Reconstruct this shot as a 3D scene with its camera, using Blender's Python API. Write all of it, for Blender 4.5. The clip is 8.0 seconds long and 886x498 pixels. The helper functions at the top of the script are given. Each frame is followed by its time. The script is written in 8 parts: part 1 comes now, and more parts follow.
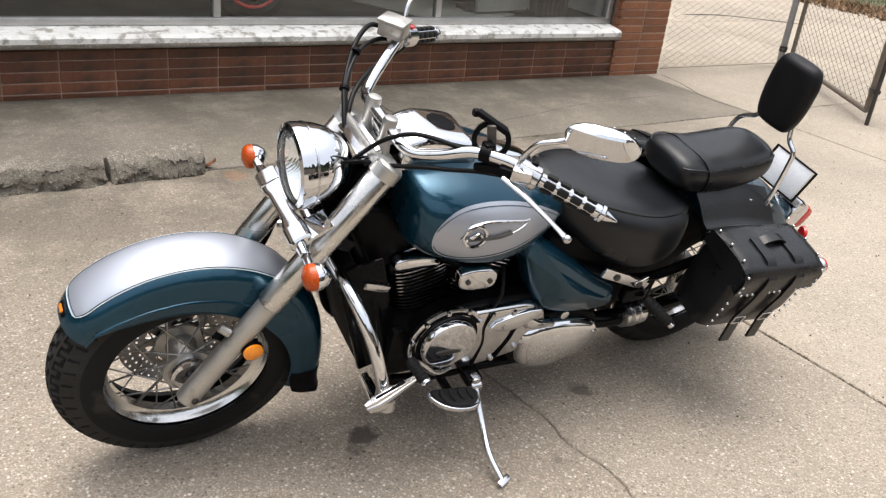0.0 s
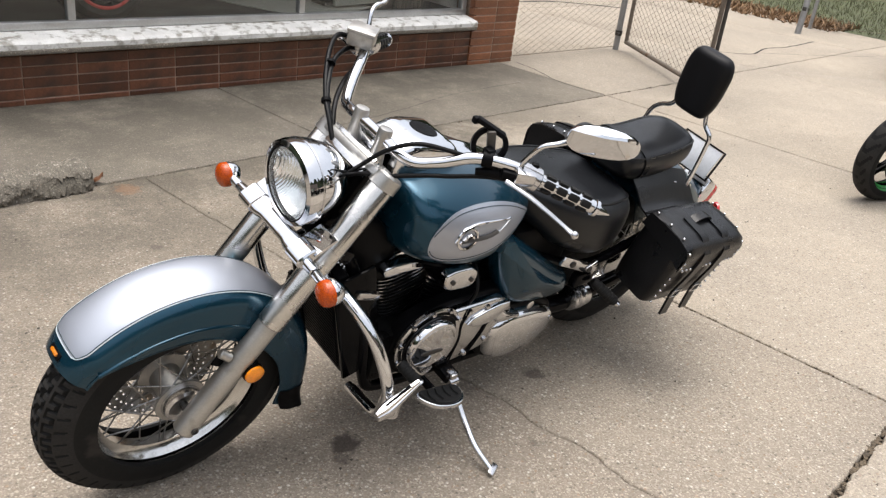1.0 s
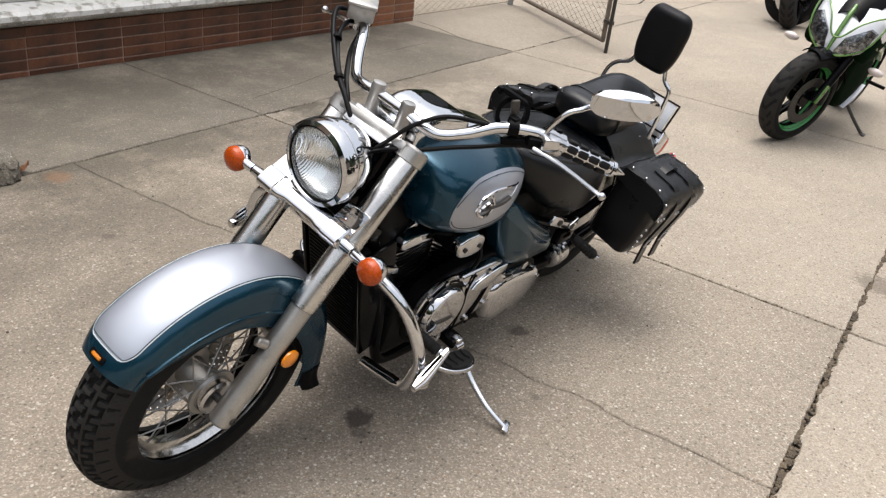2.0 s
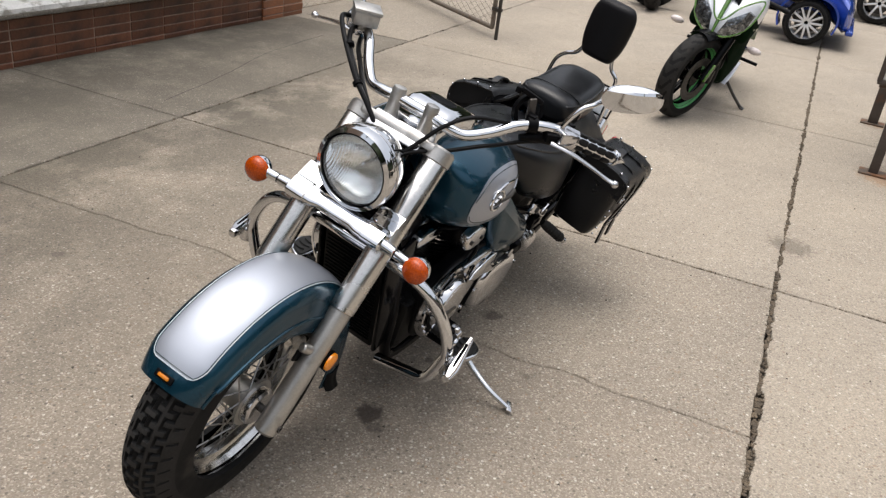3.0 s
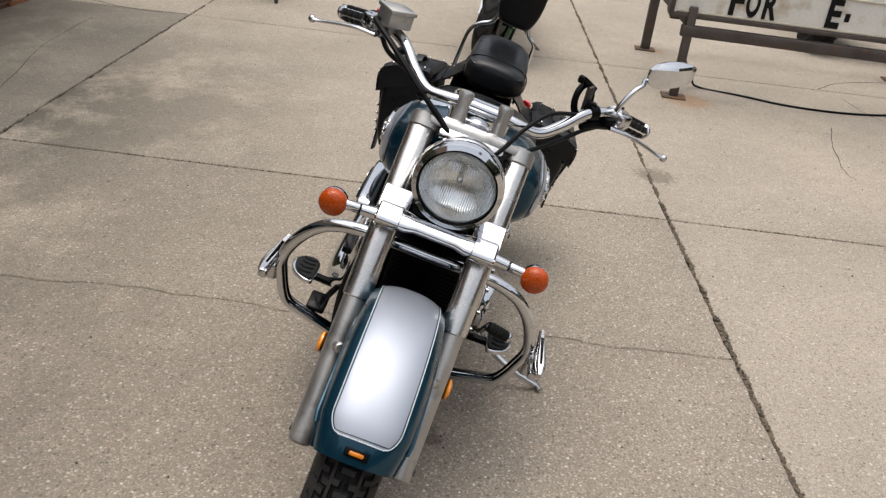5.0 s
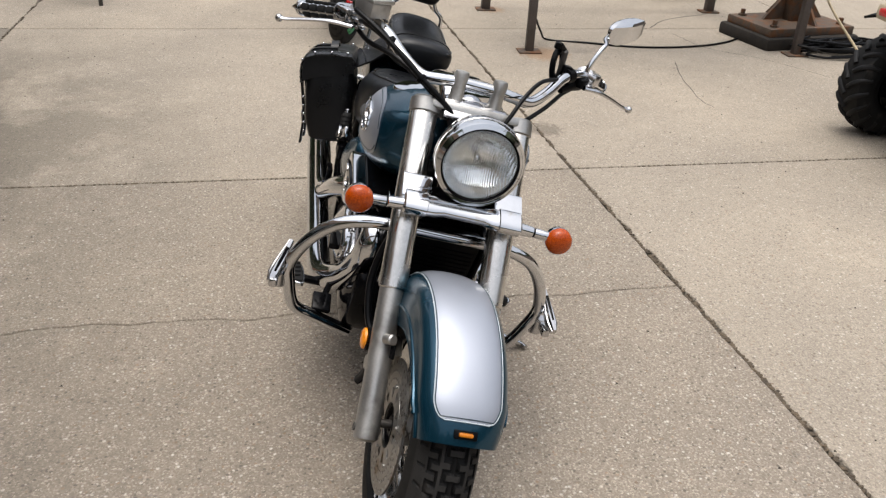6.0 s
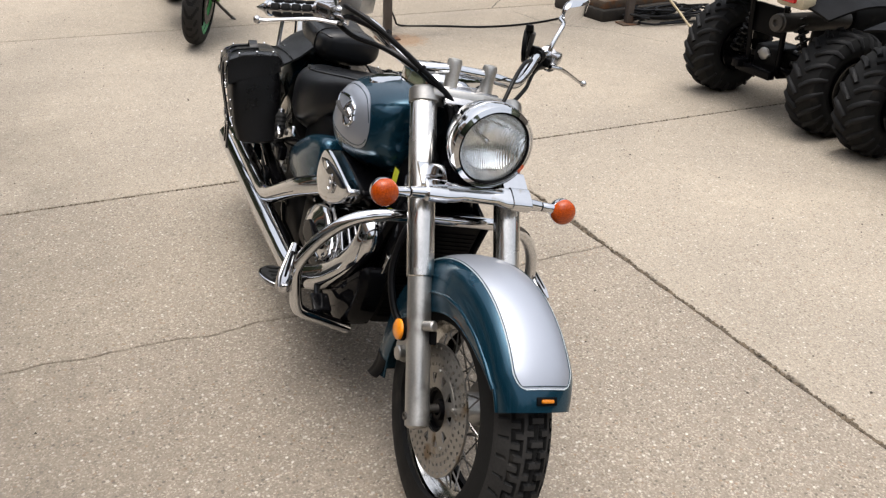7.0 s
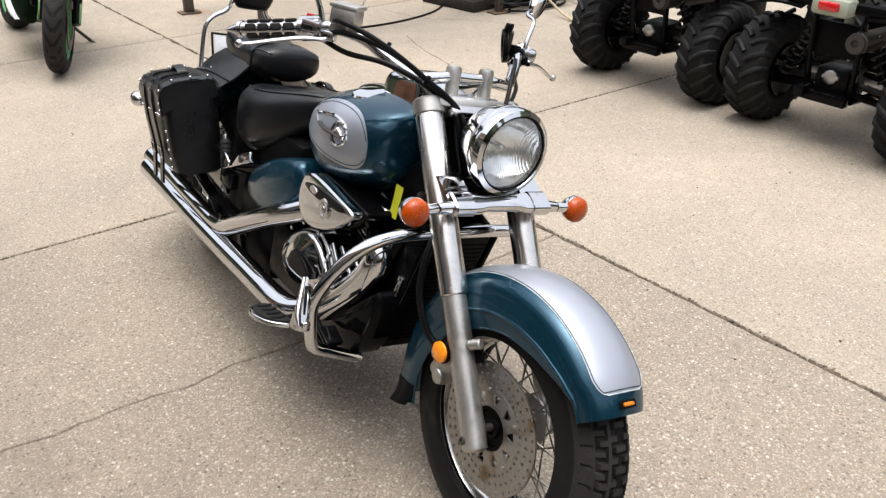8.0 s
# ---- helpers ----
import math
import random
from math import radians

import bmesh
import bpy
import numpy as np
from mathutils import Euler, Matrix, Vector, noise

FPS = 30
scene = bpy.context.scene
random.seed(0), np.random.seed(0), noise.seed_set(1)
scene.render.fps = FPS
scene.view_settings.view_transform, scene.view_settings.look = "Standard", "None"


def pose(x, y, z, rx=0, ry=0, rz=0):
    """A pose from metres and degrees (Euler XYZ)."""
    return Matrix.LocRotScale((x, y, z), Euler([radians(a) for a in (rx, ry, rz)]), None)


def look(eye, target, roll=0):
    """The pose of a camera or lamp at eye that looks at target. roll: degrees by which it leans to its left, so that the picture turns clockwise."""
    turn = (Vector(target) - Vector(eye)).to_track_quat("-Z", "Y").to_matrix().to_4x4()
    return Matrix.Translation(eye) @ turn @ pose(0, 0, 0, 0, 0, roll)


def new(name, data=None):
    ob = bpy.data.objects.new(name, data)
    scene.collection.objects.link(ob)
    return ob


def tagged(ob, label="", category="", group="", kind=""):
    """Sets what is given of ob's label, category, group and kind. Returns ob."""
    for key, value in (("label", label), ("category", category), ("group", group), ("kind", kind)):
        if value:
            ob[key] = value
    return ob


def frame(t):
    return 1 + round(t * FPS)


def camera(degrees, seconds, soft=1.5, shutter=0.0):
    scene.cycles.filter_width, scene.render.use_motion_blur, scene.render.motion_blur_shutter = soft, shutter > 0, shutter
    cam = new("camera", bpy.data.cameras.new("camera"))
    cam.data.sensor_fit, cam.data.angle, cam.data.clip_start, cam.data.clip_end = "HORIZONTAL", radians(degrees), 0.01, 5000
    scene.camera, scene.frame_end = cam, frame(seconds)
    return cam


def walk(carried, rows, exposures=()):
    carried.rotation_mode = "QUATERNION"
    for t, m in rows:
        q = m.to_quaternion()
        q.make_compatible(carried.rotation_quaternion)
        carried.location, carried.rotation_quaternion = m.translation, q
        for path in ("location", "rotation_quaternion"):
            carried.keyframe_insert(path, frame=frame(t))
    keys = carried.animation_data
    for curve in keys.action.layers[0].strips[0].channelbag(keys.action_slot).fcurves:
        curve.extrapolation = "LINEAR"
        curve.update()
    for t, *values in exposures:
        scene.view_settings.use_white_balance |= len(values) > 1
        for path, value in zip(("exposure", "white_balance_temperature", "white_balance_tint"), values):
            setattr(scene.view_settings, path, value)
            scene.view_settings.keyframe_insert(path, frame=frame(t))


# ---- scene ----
cam = camera(56.1, 8.0, 1.3)
METRES, EYE, TILT, LEAN, TURN = 3.261, 1.5, 0.0, 0.0, -35.1
ROWS = [
    (0.0, 0.0, 0.0, 0.0, 2.75, -25.41, -5.8),
    (0.5, -0.057, 0.0016, 0.0021, -3.78, -24.59, -6.9),
    (1.0, -0.1188, -0.0003, 0.0037, -9.9, -24.89, -6.46),
    (1.5, -0.1694, 0.0024, 0.0026, -14.17, -25.91, -6.29),
    (2.0, -0.2206, 0.0217, 0.003, -19.28, -26.66, -6.15),
    (3.5, -0.3835, 0.0852, 0.009, -34.85, -26.1, -7.05),
    (4.0, -0.4215, 0.1375, 0.0072, -40.09, -26.13, -7.47),
    (4.5, -0.4654, 0.1923, 0.0087, -44.91, -26.99, -7.53),
    (6.0, -0.5854, 0.3557, 0.0098, -66.13, -28.45, -2.76),
    (6.5, -0.6101, 0.4202, 0.0086, -73.31, -28.17, -3.33),
    (7.0, -0.6397, 0.4825, 0.0092, -80.4, -28.63, -2.27),
    (7.5, -0.6395, 0.5384, 0.007, -86.84, -28.78, -0.49),
    (8.0, -0.6217, 0.6015, 0.0081, -92.78, -28.62, -0.44),
]
walk(cam, [(t, pose(0, 0, EYE, TILT, LEAN, TURN) @ pose(METRES * x, METRES * y, METRES * z, 90 + pitch, roll, yaw)) for t, x, y, z, yaw, pitch, roll in ROWS],
     exposures=((0.0, 0.71), (1.0, 0.55), (2.0, 0.38), (3.5, 0.12), (4.5, 0.04), (6.0, 0.17), (7.0, 0.43), (8.0, 0.63)))

# ---- world and light ----
world = bpy.data.worlds.new("overcast_sky")
scene.world = world
world.use_nodes = True
wn, wl = world.node_tree.nodes, world.node_tree.links
sky = wn.new("ShaderNodeTexSky")
sky.sky_type = "NISHITA"
sky.sun_disc = False
sky.sun_elevation = radians(87)
sky.sun_rotation = radians(14)
sky.air_density, sky.dust_density, sky.ozone_density = 1.0, 6.0, 1.0
hue = wn.new("ShaderNodeHueSaturation")
hue.inputs["Saturation"].default_value = 0.35
wl.new(sky.outputs[0], hue.inputs["Color"])
wl.new(hue.outputs[0], wn["Background"].inputs["Color"])
wn["Background"].inputs["Strength"].default_value = 0.24

sun = new("sun", bpy.data.lights.new("sun", "SUN"))
sun.data.energy, sun.data.angle, sun.data.color = 0.6, radians(60), (1.0, 0.95, 0.88)
sun.matrix_world = look((0.15, 0.1, 4.6), (0, 0, 0))


# ---- geometry helpers ----
def arr(v):
    return np.asarray(v, float)


def join(*gs):
    V, F, n = [], [], 0
    for v, f in gs:
        v = [tuple(p) for p in v]
        V += v
        F += [tuple(i + n for i in q) for q in f]
        n += len(v)
    return V, F


def moved(g, m):
    return [tuple(m @ Vector(p)) for p in g[0]], g[1]


def catmull(pts, n=6, closed=False):
    P = arr(pts)
    if len(P) < 3:
        return P
    ext = np.vstack([P[-1], P, P[0], P[1]]) if closed else np.vstack([2 * P[0] - P[1], P, 2 * P[-1] - P[-2]])
    out = []
    for i in range(1, len(ext) - 2):
        a, b, c, d = ext[i - 1], ext[i], ext[i + 1], ext[i + 2]
        for k in range(n):
            t = k / n
            out.append(0.5 * (2 * b + (c - a) * t + (2 * a - 5 * b + 4 * c - d) * t * t + (3 * b - a - 3 * c + d) * t ** 3))
    if not closed:
        out.append(P[-1])
    return arr(out)


def tube(pts, r, seg=12, smooth=0, closed=False, flat=1.0):
    """A round rod along a line; r may be one radius or one a point."""
    P = arr(pts)
    rr = np.full(len(P), r, float) if np.isscalar(r) else arr(r)
    if smooth:
        Q = catmull(np.hstack([P, rr[:, None]]), smooth, closed)
        P, rr = Q[:, :3], Q[:, 3]
    n = len(P)
    V, F = [], []
    side = None
    for i in range(n):
        if closed:
            d = P[(i + 1) % n] - P[i - 1]
        else:
            d = P[min(i + 1, n - 1)] - P[max(i - 1, 0)]
        d = d / (np.linalg.norm(d) + 1e-12)
        if side is None:
            side = np.cross(d, (0, 0, 1)) if abs(d[2]) < 0.9 else np.cross(d, (1, 0, 0))
        side = side - d * np.dot(side, d)
        side /= np.linalg.norm(side) + 1e-12
        up = np.cross(d, side)
        for k in range(seg):
            a = 2 * math.pi * k / seg
            V.append(tuple(P[i] + rr[i] * (math.cos(a) * side + flat * math.sin(a) * up)))
    for i in range(n if closed else n - 1):
        j = (i + 1) % n
        for k in range(seg):
            l = (k + 1) % seg
            F.append((i * seg + k, j * seg + k, j * seg + l, i * seg + l))
    if not closed:
        F.append(tuple(range(seg)))
        F.append(tuple((n - 1) * seg + k for k in reversed(range(seg))))
    return V, F


def axis_frame(origin, axis):
    a = Vector(axis).normalized()
    return Matrix.Translation(origin) @ a.to_track_quat("Z", "Y").to_matrix().to_4x4()


def lathe(profile, origin=(0, 0, 0), axis=(0, 1, 0), seg=32, closed=False, mouth=False):
    """profile: (along the axis, radius) pairs; mouth leaves the first end open."""
    m = axis_frame(origin, axis)
    V, F = [], []
    for a, r in profile:
        r = max(r, 1e-5)
        for k in range(seg):
            t = 2 * math.pi * k / seg
            V.append(tuple(m @ Vector((r * math.cos(t), r * math.sin(t), a))))
    n = len(profile)
    for i in range(n if closed else n - 1):
        j = (i + 1) % n
        for k in range(seg):
            l = (k + 1) % seg
            F.append((i * seg + k, i * seg + l, j * seg + l, j * seg + k))
    if not closed:
        if not mouth:
            F.append(tuple(reversed(range(seg))))
        F.append(tuple((n - 1) * seg + k for k in range(seg)))
    return V, F


def rod(a, b, r, seg=12, bevel=0.0):
    a, b = arr(a), arr(b)
    L = float(np.linalg.norm(b - a))
    if bevel:
        prof = [(0, r - bevel), (bevel, r), (L - bevel, r), (L, r - bevel)]
    else:
        prof = [(0, r), (L, r)]
    return lathe(prof, tuple(a), tuple(b - a), seg)


def ball(c, r, seg=20, squash=(1, 1, 1)):
    prof = [(-math.cos(math.pi * i / 12), math.sin(math.pi * i / 12)) for i in range(13)]
    V, F = lathe(prof, (0, 0, 0), (0, 0, 1), seg)
    return [(c[0] + p[0] * r * squash[0], c[1] + p[1] * r * squash[1], c[2] + p[2] * r * squash[2]) for p in V], F


def rbox(c, size, bevel=0.004, m=None, segs=2):
    bm = bmesh.new()
    bmesh.ops.create_cube(bm, size=1)
    bmesh.ops.scale(bm, vec=size, verts=bm.verts)
    if bevel:
        bmesh.ops.bevel(bm, geom=list(bm.edges), offset=bevel, segments=segs, profile=0.5, affect="EDGES")
    mm = Matrix.Translation(c) @ (m if m is not None else Matrix())
    bm.verts.ensure_lookup_table()
    V = [tuple(mm @ v.co) for v in bm.verts]
    F = [tuple(v.index for v in f.verts) for f in bm.faces]
    bm.free()
    return V, F


def chaikin(poly, n=2):
    P = arr(poly)
    for _ in range(n):
        Q = np.roll(P, -1, axis=0)
        P = np.stack([0.75 * P + 0.25 * Q, 0.25 * P + 0.75 * Q], axis=1).reshape(-1, P.shape[1])
    return P


def offset_in(P, d):
    """Moves a closed plane line inwards by d."""
    a = np.roll(P, 1, axis=0)
    b = np.roll(P, -1, axis=0)
    t = b - a
    t /= np.linalg.norm(t, axis=1)[:, None] + 1e-12
    nrm = np.stack([-t[:, 1], t[:, 0]], axis=1)
    area = 0.5 * np.sum(P[:, 0] * np.roll(P[:, 1], -1) - np.roll(P[:, 0], -1) * P[:, 1])
    return P + nrm * d * (1 if area > 0 else -1)


def puff(poly, v0, v1, rnd=0.01, dome=0.0, smooth=2, rings=4):
    """A cover whose outline lies in the plane (u, w), from v0 to its face at v1, with a rounded rim and a domed face."""
    P = chaikin(poly, smooth) if smooth else arr(poly)
    s = 1 if v1 > v0 else -1
    lev = [(0.0, v0)]
    for i in range(5):
        a = math.pi / 2 * i / 4
        lev.append((rnd * (1 - math.cos(a)), v1 - s * rnd * (1 - math.sin(a))))
    V, F, n = [], [], len(P)
    for d, v in lev:
        V += [(p[0], v, p[1]) for p in offset_in(P, d)]
    last = offset_in(P, rnd)
    c = last.mean(axis=0)
    for i in range(1, rings):
        k = 1 - i / rings
        V += [(q[0], v1 + s * dome * (1 - k * k), q[1]) for q in c + (last - c) * k]
    V.append((c[0], v1 + s * dome, c[1]))
    m = len(lev) + rings - 1
    for i in range(m - 1):
        for k in range(n):
            l = (k + 1) % n
            F.append((i * n + k, i * n + l, (i + 1) * n + l, (i + 1) * n + k))
    for k in range(n):
        F.append(((m - 1) * n + k, (m - 1) * n + (k + 1) % n, m * n))
    F.append(tuple(reversed(range(n))))
    return V, F


def loft(rings, caps=True, closed=False):
    V, F, n = [], [], len(rings[0])
    for r in rings:
        V += [tuple(p) for p in r]
    m = len(rings)
    for i in range(m if closed else m - 1):
        j = (i + 1) % m
        for k in range(n):
            l = (k + 1) % n
            F.append((i * n + k, i * n + l, j * n + l, j * n + k))
    if caps and not closed:
        F.append(tuple(reversed(range(n))))
        F.append(tuple((m - 1) * n + k for k in range(n)))
    return V, F


def grid(fn, a, b):
    """A sheet of a by b quads from fn(i / a, j / b)."""
    V = [tuple(fn(i / a, j / b)) for i in range(a + 1) for j in range(b + 1)]
    F = [(i * (b + 1) + j, (i + 1) * (b + 1) + j, (i + 1) * (b + 1) + j + 1, i * (b + 1) + j + 1) for i in range(a) for j in range(b)]
    return V, F


def thick(g, t):
    """Gives a sheet a thickness, half to each side."""
    V, F = arr(g[0]), [tuple(f) for f in g[1]]
    nrm = np.zeros_like(V)
    count = {}
    for f in F:
        p = V[list(f)]
        q = np.cross(p[2] - p[0], p[-1] - p[1])
        for i in f:
            nrm[i] += q
        for a, b in zip(f, f[1:] + f[:1]):
            key = (min(a, b), max(a, b))
            count[key] = None if key in count else (a, b)
    nrm /= np.linalg.norm(nrm, axis=1)[:, None] + 1e-15
    n = len(V)
    W = np.vstack([V + nrm * t / 2, V - nrm * t / 2])
    G = F + [tuple(i + n for i in reversed(f)) for f in F]
    G += [(e[1], e[0], e[0] + n, e[1] + n) for e in count.values() if e]
    return [tuple(p) for p in W], G


def to_mesh(name, g, material, sharp=35, fix=True):
    me = bpy.data.meshes.new(name)
    me.from_pydata([tuple(p) for p in g[0]], [], [tuple(f) for f in g[1]])
    if fix:
        bm = bmesh.new()
        bm.from_mesh(me)
        bmesh.ops.recalc_face_normals(bm, faces=bm.faces)
        bm.to_mesh(me)
        bm.free()
    me.polygons.foreach_set("use_smooth", [True] * len(me.polygons))
    me.set_sharp_from_angle(angle=radians(sharp))
    me.materials.append(material)
    me.update()
    return me


def part(name, g, material, parent=None, label="", sharp=35):
    """One mesh object, under a thing or a part; g is (points, faces) or a ready mesh."""
    me = g if isinstance(g, bpy.types.Mesh) else to_mesh(name, g, material, sharp)
    ob = new(name, me)
    if parent is not None:
        ob.parent = parent
    if label:
        ob["label"] = label
    return ob


def thing(name, label, category, group="", m=None):
    ob = new(name)
    ob.empty_display_size = 0.1
    if m is not None:
        ob.matrix_basis = m
    return tagged(ob, label, category, group)


# ---- materials ----
def shader(name, base, rough=0.5, metal=0.0, vary=0.15, scale=12.0, fine=120.0, bump=0.0, bump_scale=200.0,
           rough_vary=0.1, coat=0.0, dirt=None, dirt_amount=0.0, dirt_scale=6.0, random_value=0.0, spec=0.5):
    """A surface with coarse and fine variation, optional patches of dirt and a fine relief."""
    mt = bpy.data.materials.new(name)
    mt.use_nodes = True
    nt = mt.node_tree
    N, L = nt.nodes, nt.links
    bsdf = N["Principled BSDF"]
    tc = N.new("ShaderNodeTexCoord")

    def noise_at(sc, detail=4.0):
        n = N.new("ShaderNodeTexNoise")
        n.inputs["Scale"].default_value = sc
        n.inputs["Detail"].default_value = detail
        L.new(tc.outputs["Object"], n.inputs["Vector"])
        return n

    def remap(sock, a, b, lo=0.3, hi=0.7):
        r = N.new("ShaderNodeMapRange")
        r.inputs["From Min"].default_value, r.inputs["From Max"].default_value = lo, hi
        r.inputs["To Min"].default_value, r.inputs["To Max"].default_value = a, b
        L.new(sock, r.inputs["Value"])
        return r.outputs["Result"]

    big, small = noise_at(scale), noise_at(fine, 2.0)
    hsv = N.new("ShaderNodeHueSaturation")
    hsv.inputs["Color"].default_value = (*base, 1)
    add = N.new("ShaderNodeMath")
    add.operation = "MULTIPLY"
    L.new(remap(big.outputs["Fac"], 1 - vary, 1 + vary), add.inputs[0])
    L.new(remap(small.outputs["Fac"], 1 - vary * 0.6, 1 + vary * 0.6), add.inputs[1])
    value = add.outputs[0]
    if random_value:
        info = N.new("ShaderNodeObjectInfo")
        mul = N.new("ShaderNodeMath")
        mul.operation = "MULTIPLY"
        L.new(value, mul.inputs[0])
        L.new(remap(info.outputs["Random"], 1 - random_value, 1 + random_value, 0, 1), mul.inputs[1])
        value = mul.outputs[0]
    L.new(value, hsv.inputs["Value"])
    colour = hsv.outputs["Color"]
    if dirt is not None:
        dn = noise_at(dirt_scale, 8.0)
        mix = N.new("ShaderNodeMix")
        mix.data_type = "RGBA"
        mix.inputs["B"].default_value = (*dirt, 1)
        L.new(remap(dn.outputs["Fac"], 0, 1, 0.62 - dirt_amount * 0.5, 0.72 - dirt_amount * 0.4), mix.inputs["Factor"])
        L.new(colour, mix.inputs["A"])
        colour = mix.outputs["Result"]
    L.new(colour, bsdf.inputs["Base Color"])
    L.new(remap(big.outputs["Fac"], max(rough - rough_vary, 0.02), min(rough + rough_vary, 1)), bsdf.inputs["Roughness"])
    bsdf.inputs["Metallic"].default_value = metal
    bsdf.inputs["Specular IOR Level"].default_value = spec
    if coat:
        bsdf.inputs["Coat Weight"].default_value = coat
        bsdf.inputs["Coat Roughness"].default_value = 0.03
    if bump:
        bn = noise_at(bump_scale, 3.0)
        bp = N.new("ShaderNodeBump")
        bp.inputs["Strength"].default_value = 0.6
        bp.inputs["Distance"].default_value = bump
        L.new(bn.outputs["Fac"], bp.inputs["Height"])
        L.new(bp.outputs["Normal"], bsdf.inputs["Normal"])
    return mt


CHROME = shader("chrome", (0.62, 0.63, 0.65), 0.05, 1.0, 0.03, 9, 60, rough_vary=0.03, dirt=(0.55, 0.53, 0.5), dirt_amount=0.02, dirt_scale=30)
CHROME_WORN = shader("worn_chrome", (0.55, 0.55, 0.56), 0.16, 1.0, 0.08, 14, 150, rough_vary=0.08, bump=0.0003, bump_scale=90)
ALLOY = shader("brushed_alloy", (0.44, 0.43, 0.41), 0.4, 0.9, 0.1, 10, 220, rough_vary=0.1, dirt=(0.3, 0.29, 0.27), dirt_amount=0.08, dirt_scale=14)
TEAL = shader("teal_metallic_paint", (0.006, 0.042, 0.071), 0.26, 0.6, 0.1, 5, 900, rough_vary=0.04, coat=0.35, spec=0.35)
SILVER = shader("silver_metallic_paint", (0.385, 0.41, 0.465), 0.54, 0.8, 0.04, 4, 1200, rough_vary=0.03, coat=0.5)
STRIPE = shader("pinstripe", (0.012, 0.03, 0.04), 0.35, 0.0, 0.05)
STRIPE_PALE = shader("pale_pinstripe", (0.5, 0.55, 0.58), 0.35, 0.0, 0.05)
BLACK = shader("black_enamel", (0.003, 0.003, 0.0035), 0.12, 0.0, 0.2, 10, 150, spec=0.08, rough_vary=0.04)
BLACK_MATT = shader("black_plastic", (0.0025, 0.0025, 0.003), 0.45, 0.0, 0.2, 10, 150, spec=0.07, bump=0.0003, bump_scale=500)
ENGINE = shader("engine_black", (0.004, 0.004, 0.004), 0.35, 0.0, 0.25, 20, 200, dirt=(0.012, 0.011, 0.01), dirt_amount=0.04, dirt_scale=25, spec=0.1)
FIN = shader("black_fin", (0.004, 0.004, 0.004), 0.4, 0.0, 0.25, 40, 200)
RUBBER = shader("tyre_rubber", (0.009, 0.009, 0.009), 0.7, 0.0, 0.2, 14, 180, bump=0.0004, bump_scale=300, dirt=(0.03, 0.027, 0.024), dirt_amount=0.06, dirt_scale=10, spec=0.15)
WORN_RUBBER = shader("worn_tread_rubber", (0.022, 0.021, 0.02), 0.8, 0.0, 0.25, 16, 200, bump=0.0005, bump_scale=260, spec=0.2)
GRIP = shader("grip_rubber", (0.006, 0.006, 0.006), 0.7, 0.0, 0.15, 30, 300, spec=0.3)
VINYL = shader("black_seat_vinyl", (0.006, 0.0066, 0.008), 0.34, 0.0, 0.15, 9, 160, spec=0.3, bump=0.0006, bump_scale=420, rough_vary=0.08)
PAD_CLOTH = shader("black_pad_vinyl", (0.004, 0.004, 0.005), 0.5, 0.0, 0.15, 9, 160, spec=0.2, bump=0.0006, bump_scale=420)
LEATHER = shader("black_leather", (0.004, 0.004, 0.0046), 0.33, 0.0, 0.2, 8, 140, bump=0.0012, bump_scale=160, rough_vary=0.1, spec=0.34)
PIPING = shader("seat_piping", (0.006, 0.006, 0.0065), 0.32)
CABLE = shader("cable_sleeve", (0.0035, 0.0035, 0.004), 0.4, 0.0, 0.2, 30, 200, spec=0.14)
AMBER = shader("amber_lens", (0.37, 0.05, 0.0015), 0.12, 0.0, 0.35, 300, 700, bump=0.002, bump_scale=330, spec=0.3, coat=0.3)
REFLECTOR = shader("amber_reflector", (0.8, 0.25, 0.008), 0.15, 0.0, 0.12, 80, 300, bump=0.0005, bump_scale=400, coat=0.6)
RED = shader("red_lens", (0.5, 0.012, 0.014), 0.12, 0.0, 0.1, 50, 240, bump=0.0008, bump_scale=240, coat=0.6)
YELLOW = shader("yellow_label", (0.62, 0.66, 0.03), 0.5, 0.0, 0.06)
PLATE = shader("plate_white", (0.55, 0.57, 0.6), 0.4, 0.0, 0.08, 14, 100)
DISC = shader("brake_steel", (0.31, 0.3, 0.283), 0.35, 0.9, 0.12, 18, 200, dirt=(0.2, 0.15, 0.1), dirt_amount=0.1, dirt_scale=16)
BOWL = shader("lamp_reflector", (0.96, 0.97, 0.98), 0.09, 1.0, 0.04, rough_vary=0.05)


def fluted(mt, bands, depth):
    """Fine upright flutes on a lamp's reflector."""
    N, L = mt.node_tree.nodes, mt.node_tree.links
    tc, w, bp = N.new("ShaderNodeTexCoord"), N.new("ShaderNodeTexWave"), N.new("ShaderNodeBump")
    w.wave_type, w.bands_direction = "BANDS", "Y"
    w.inputs["Scale"].default_value = bands
    w.inputs["Distortion"].default_value = 0.08
    bp.inputs["Distance"].default_value = depth
    L.new(tc.outputs["Object"], w.inputs["Vector"])
    L.new(w.outputs["Fac"], bp.inputs["Height"])
    L.new(bp.outputs["Normal"], N["Principled BSDF"].inputs["Normal"])


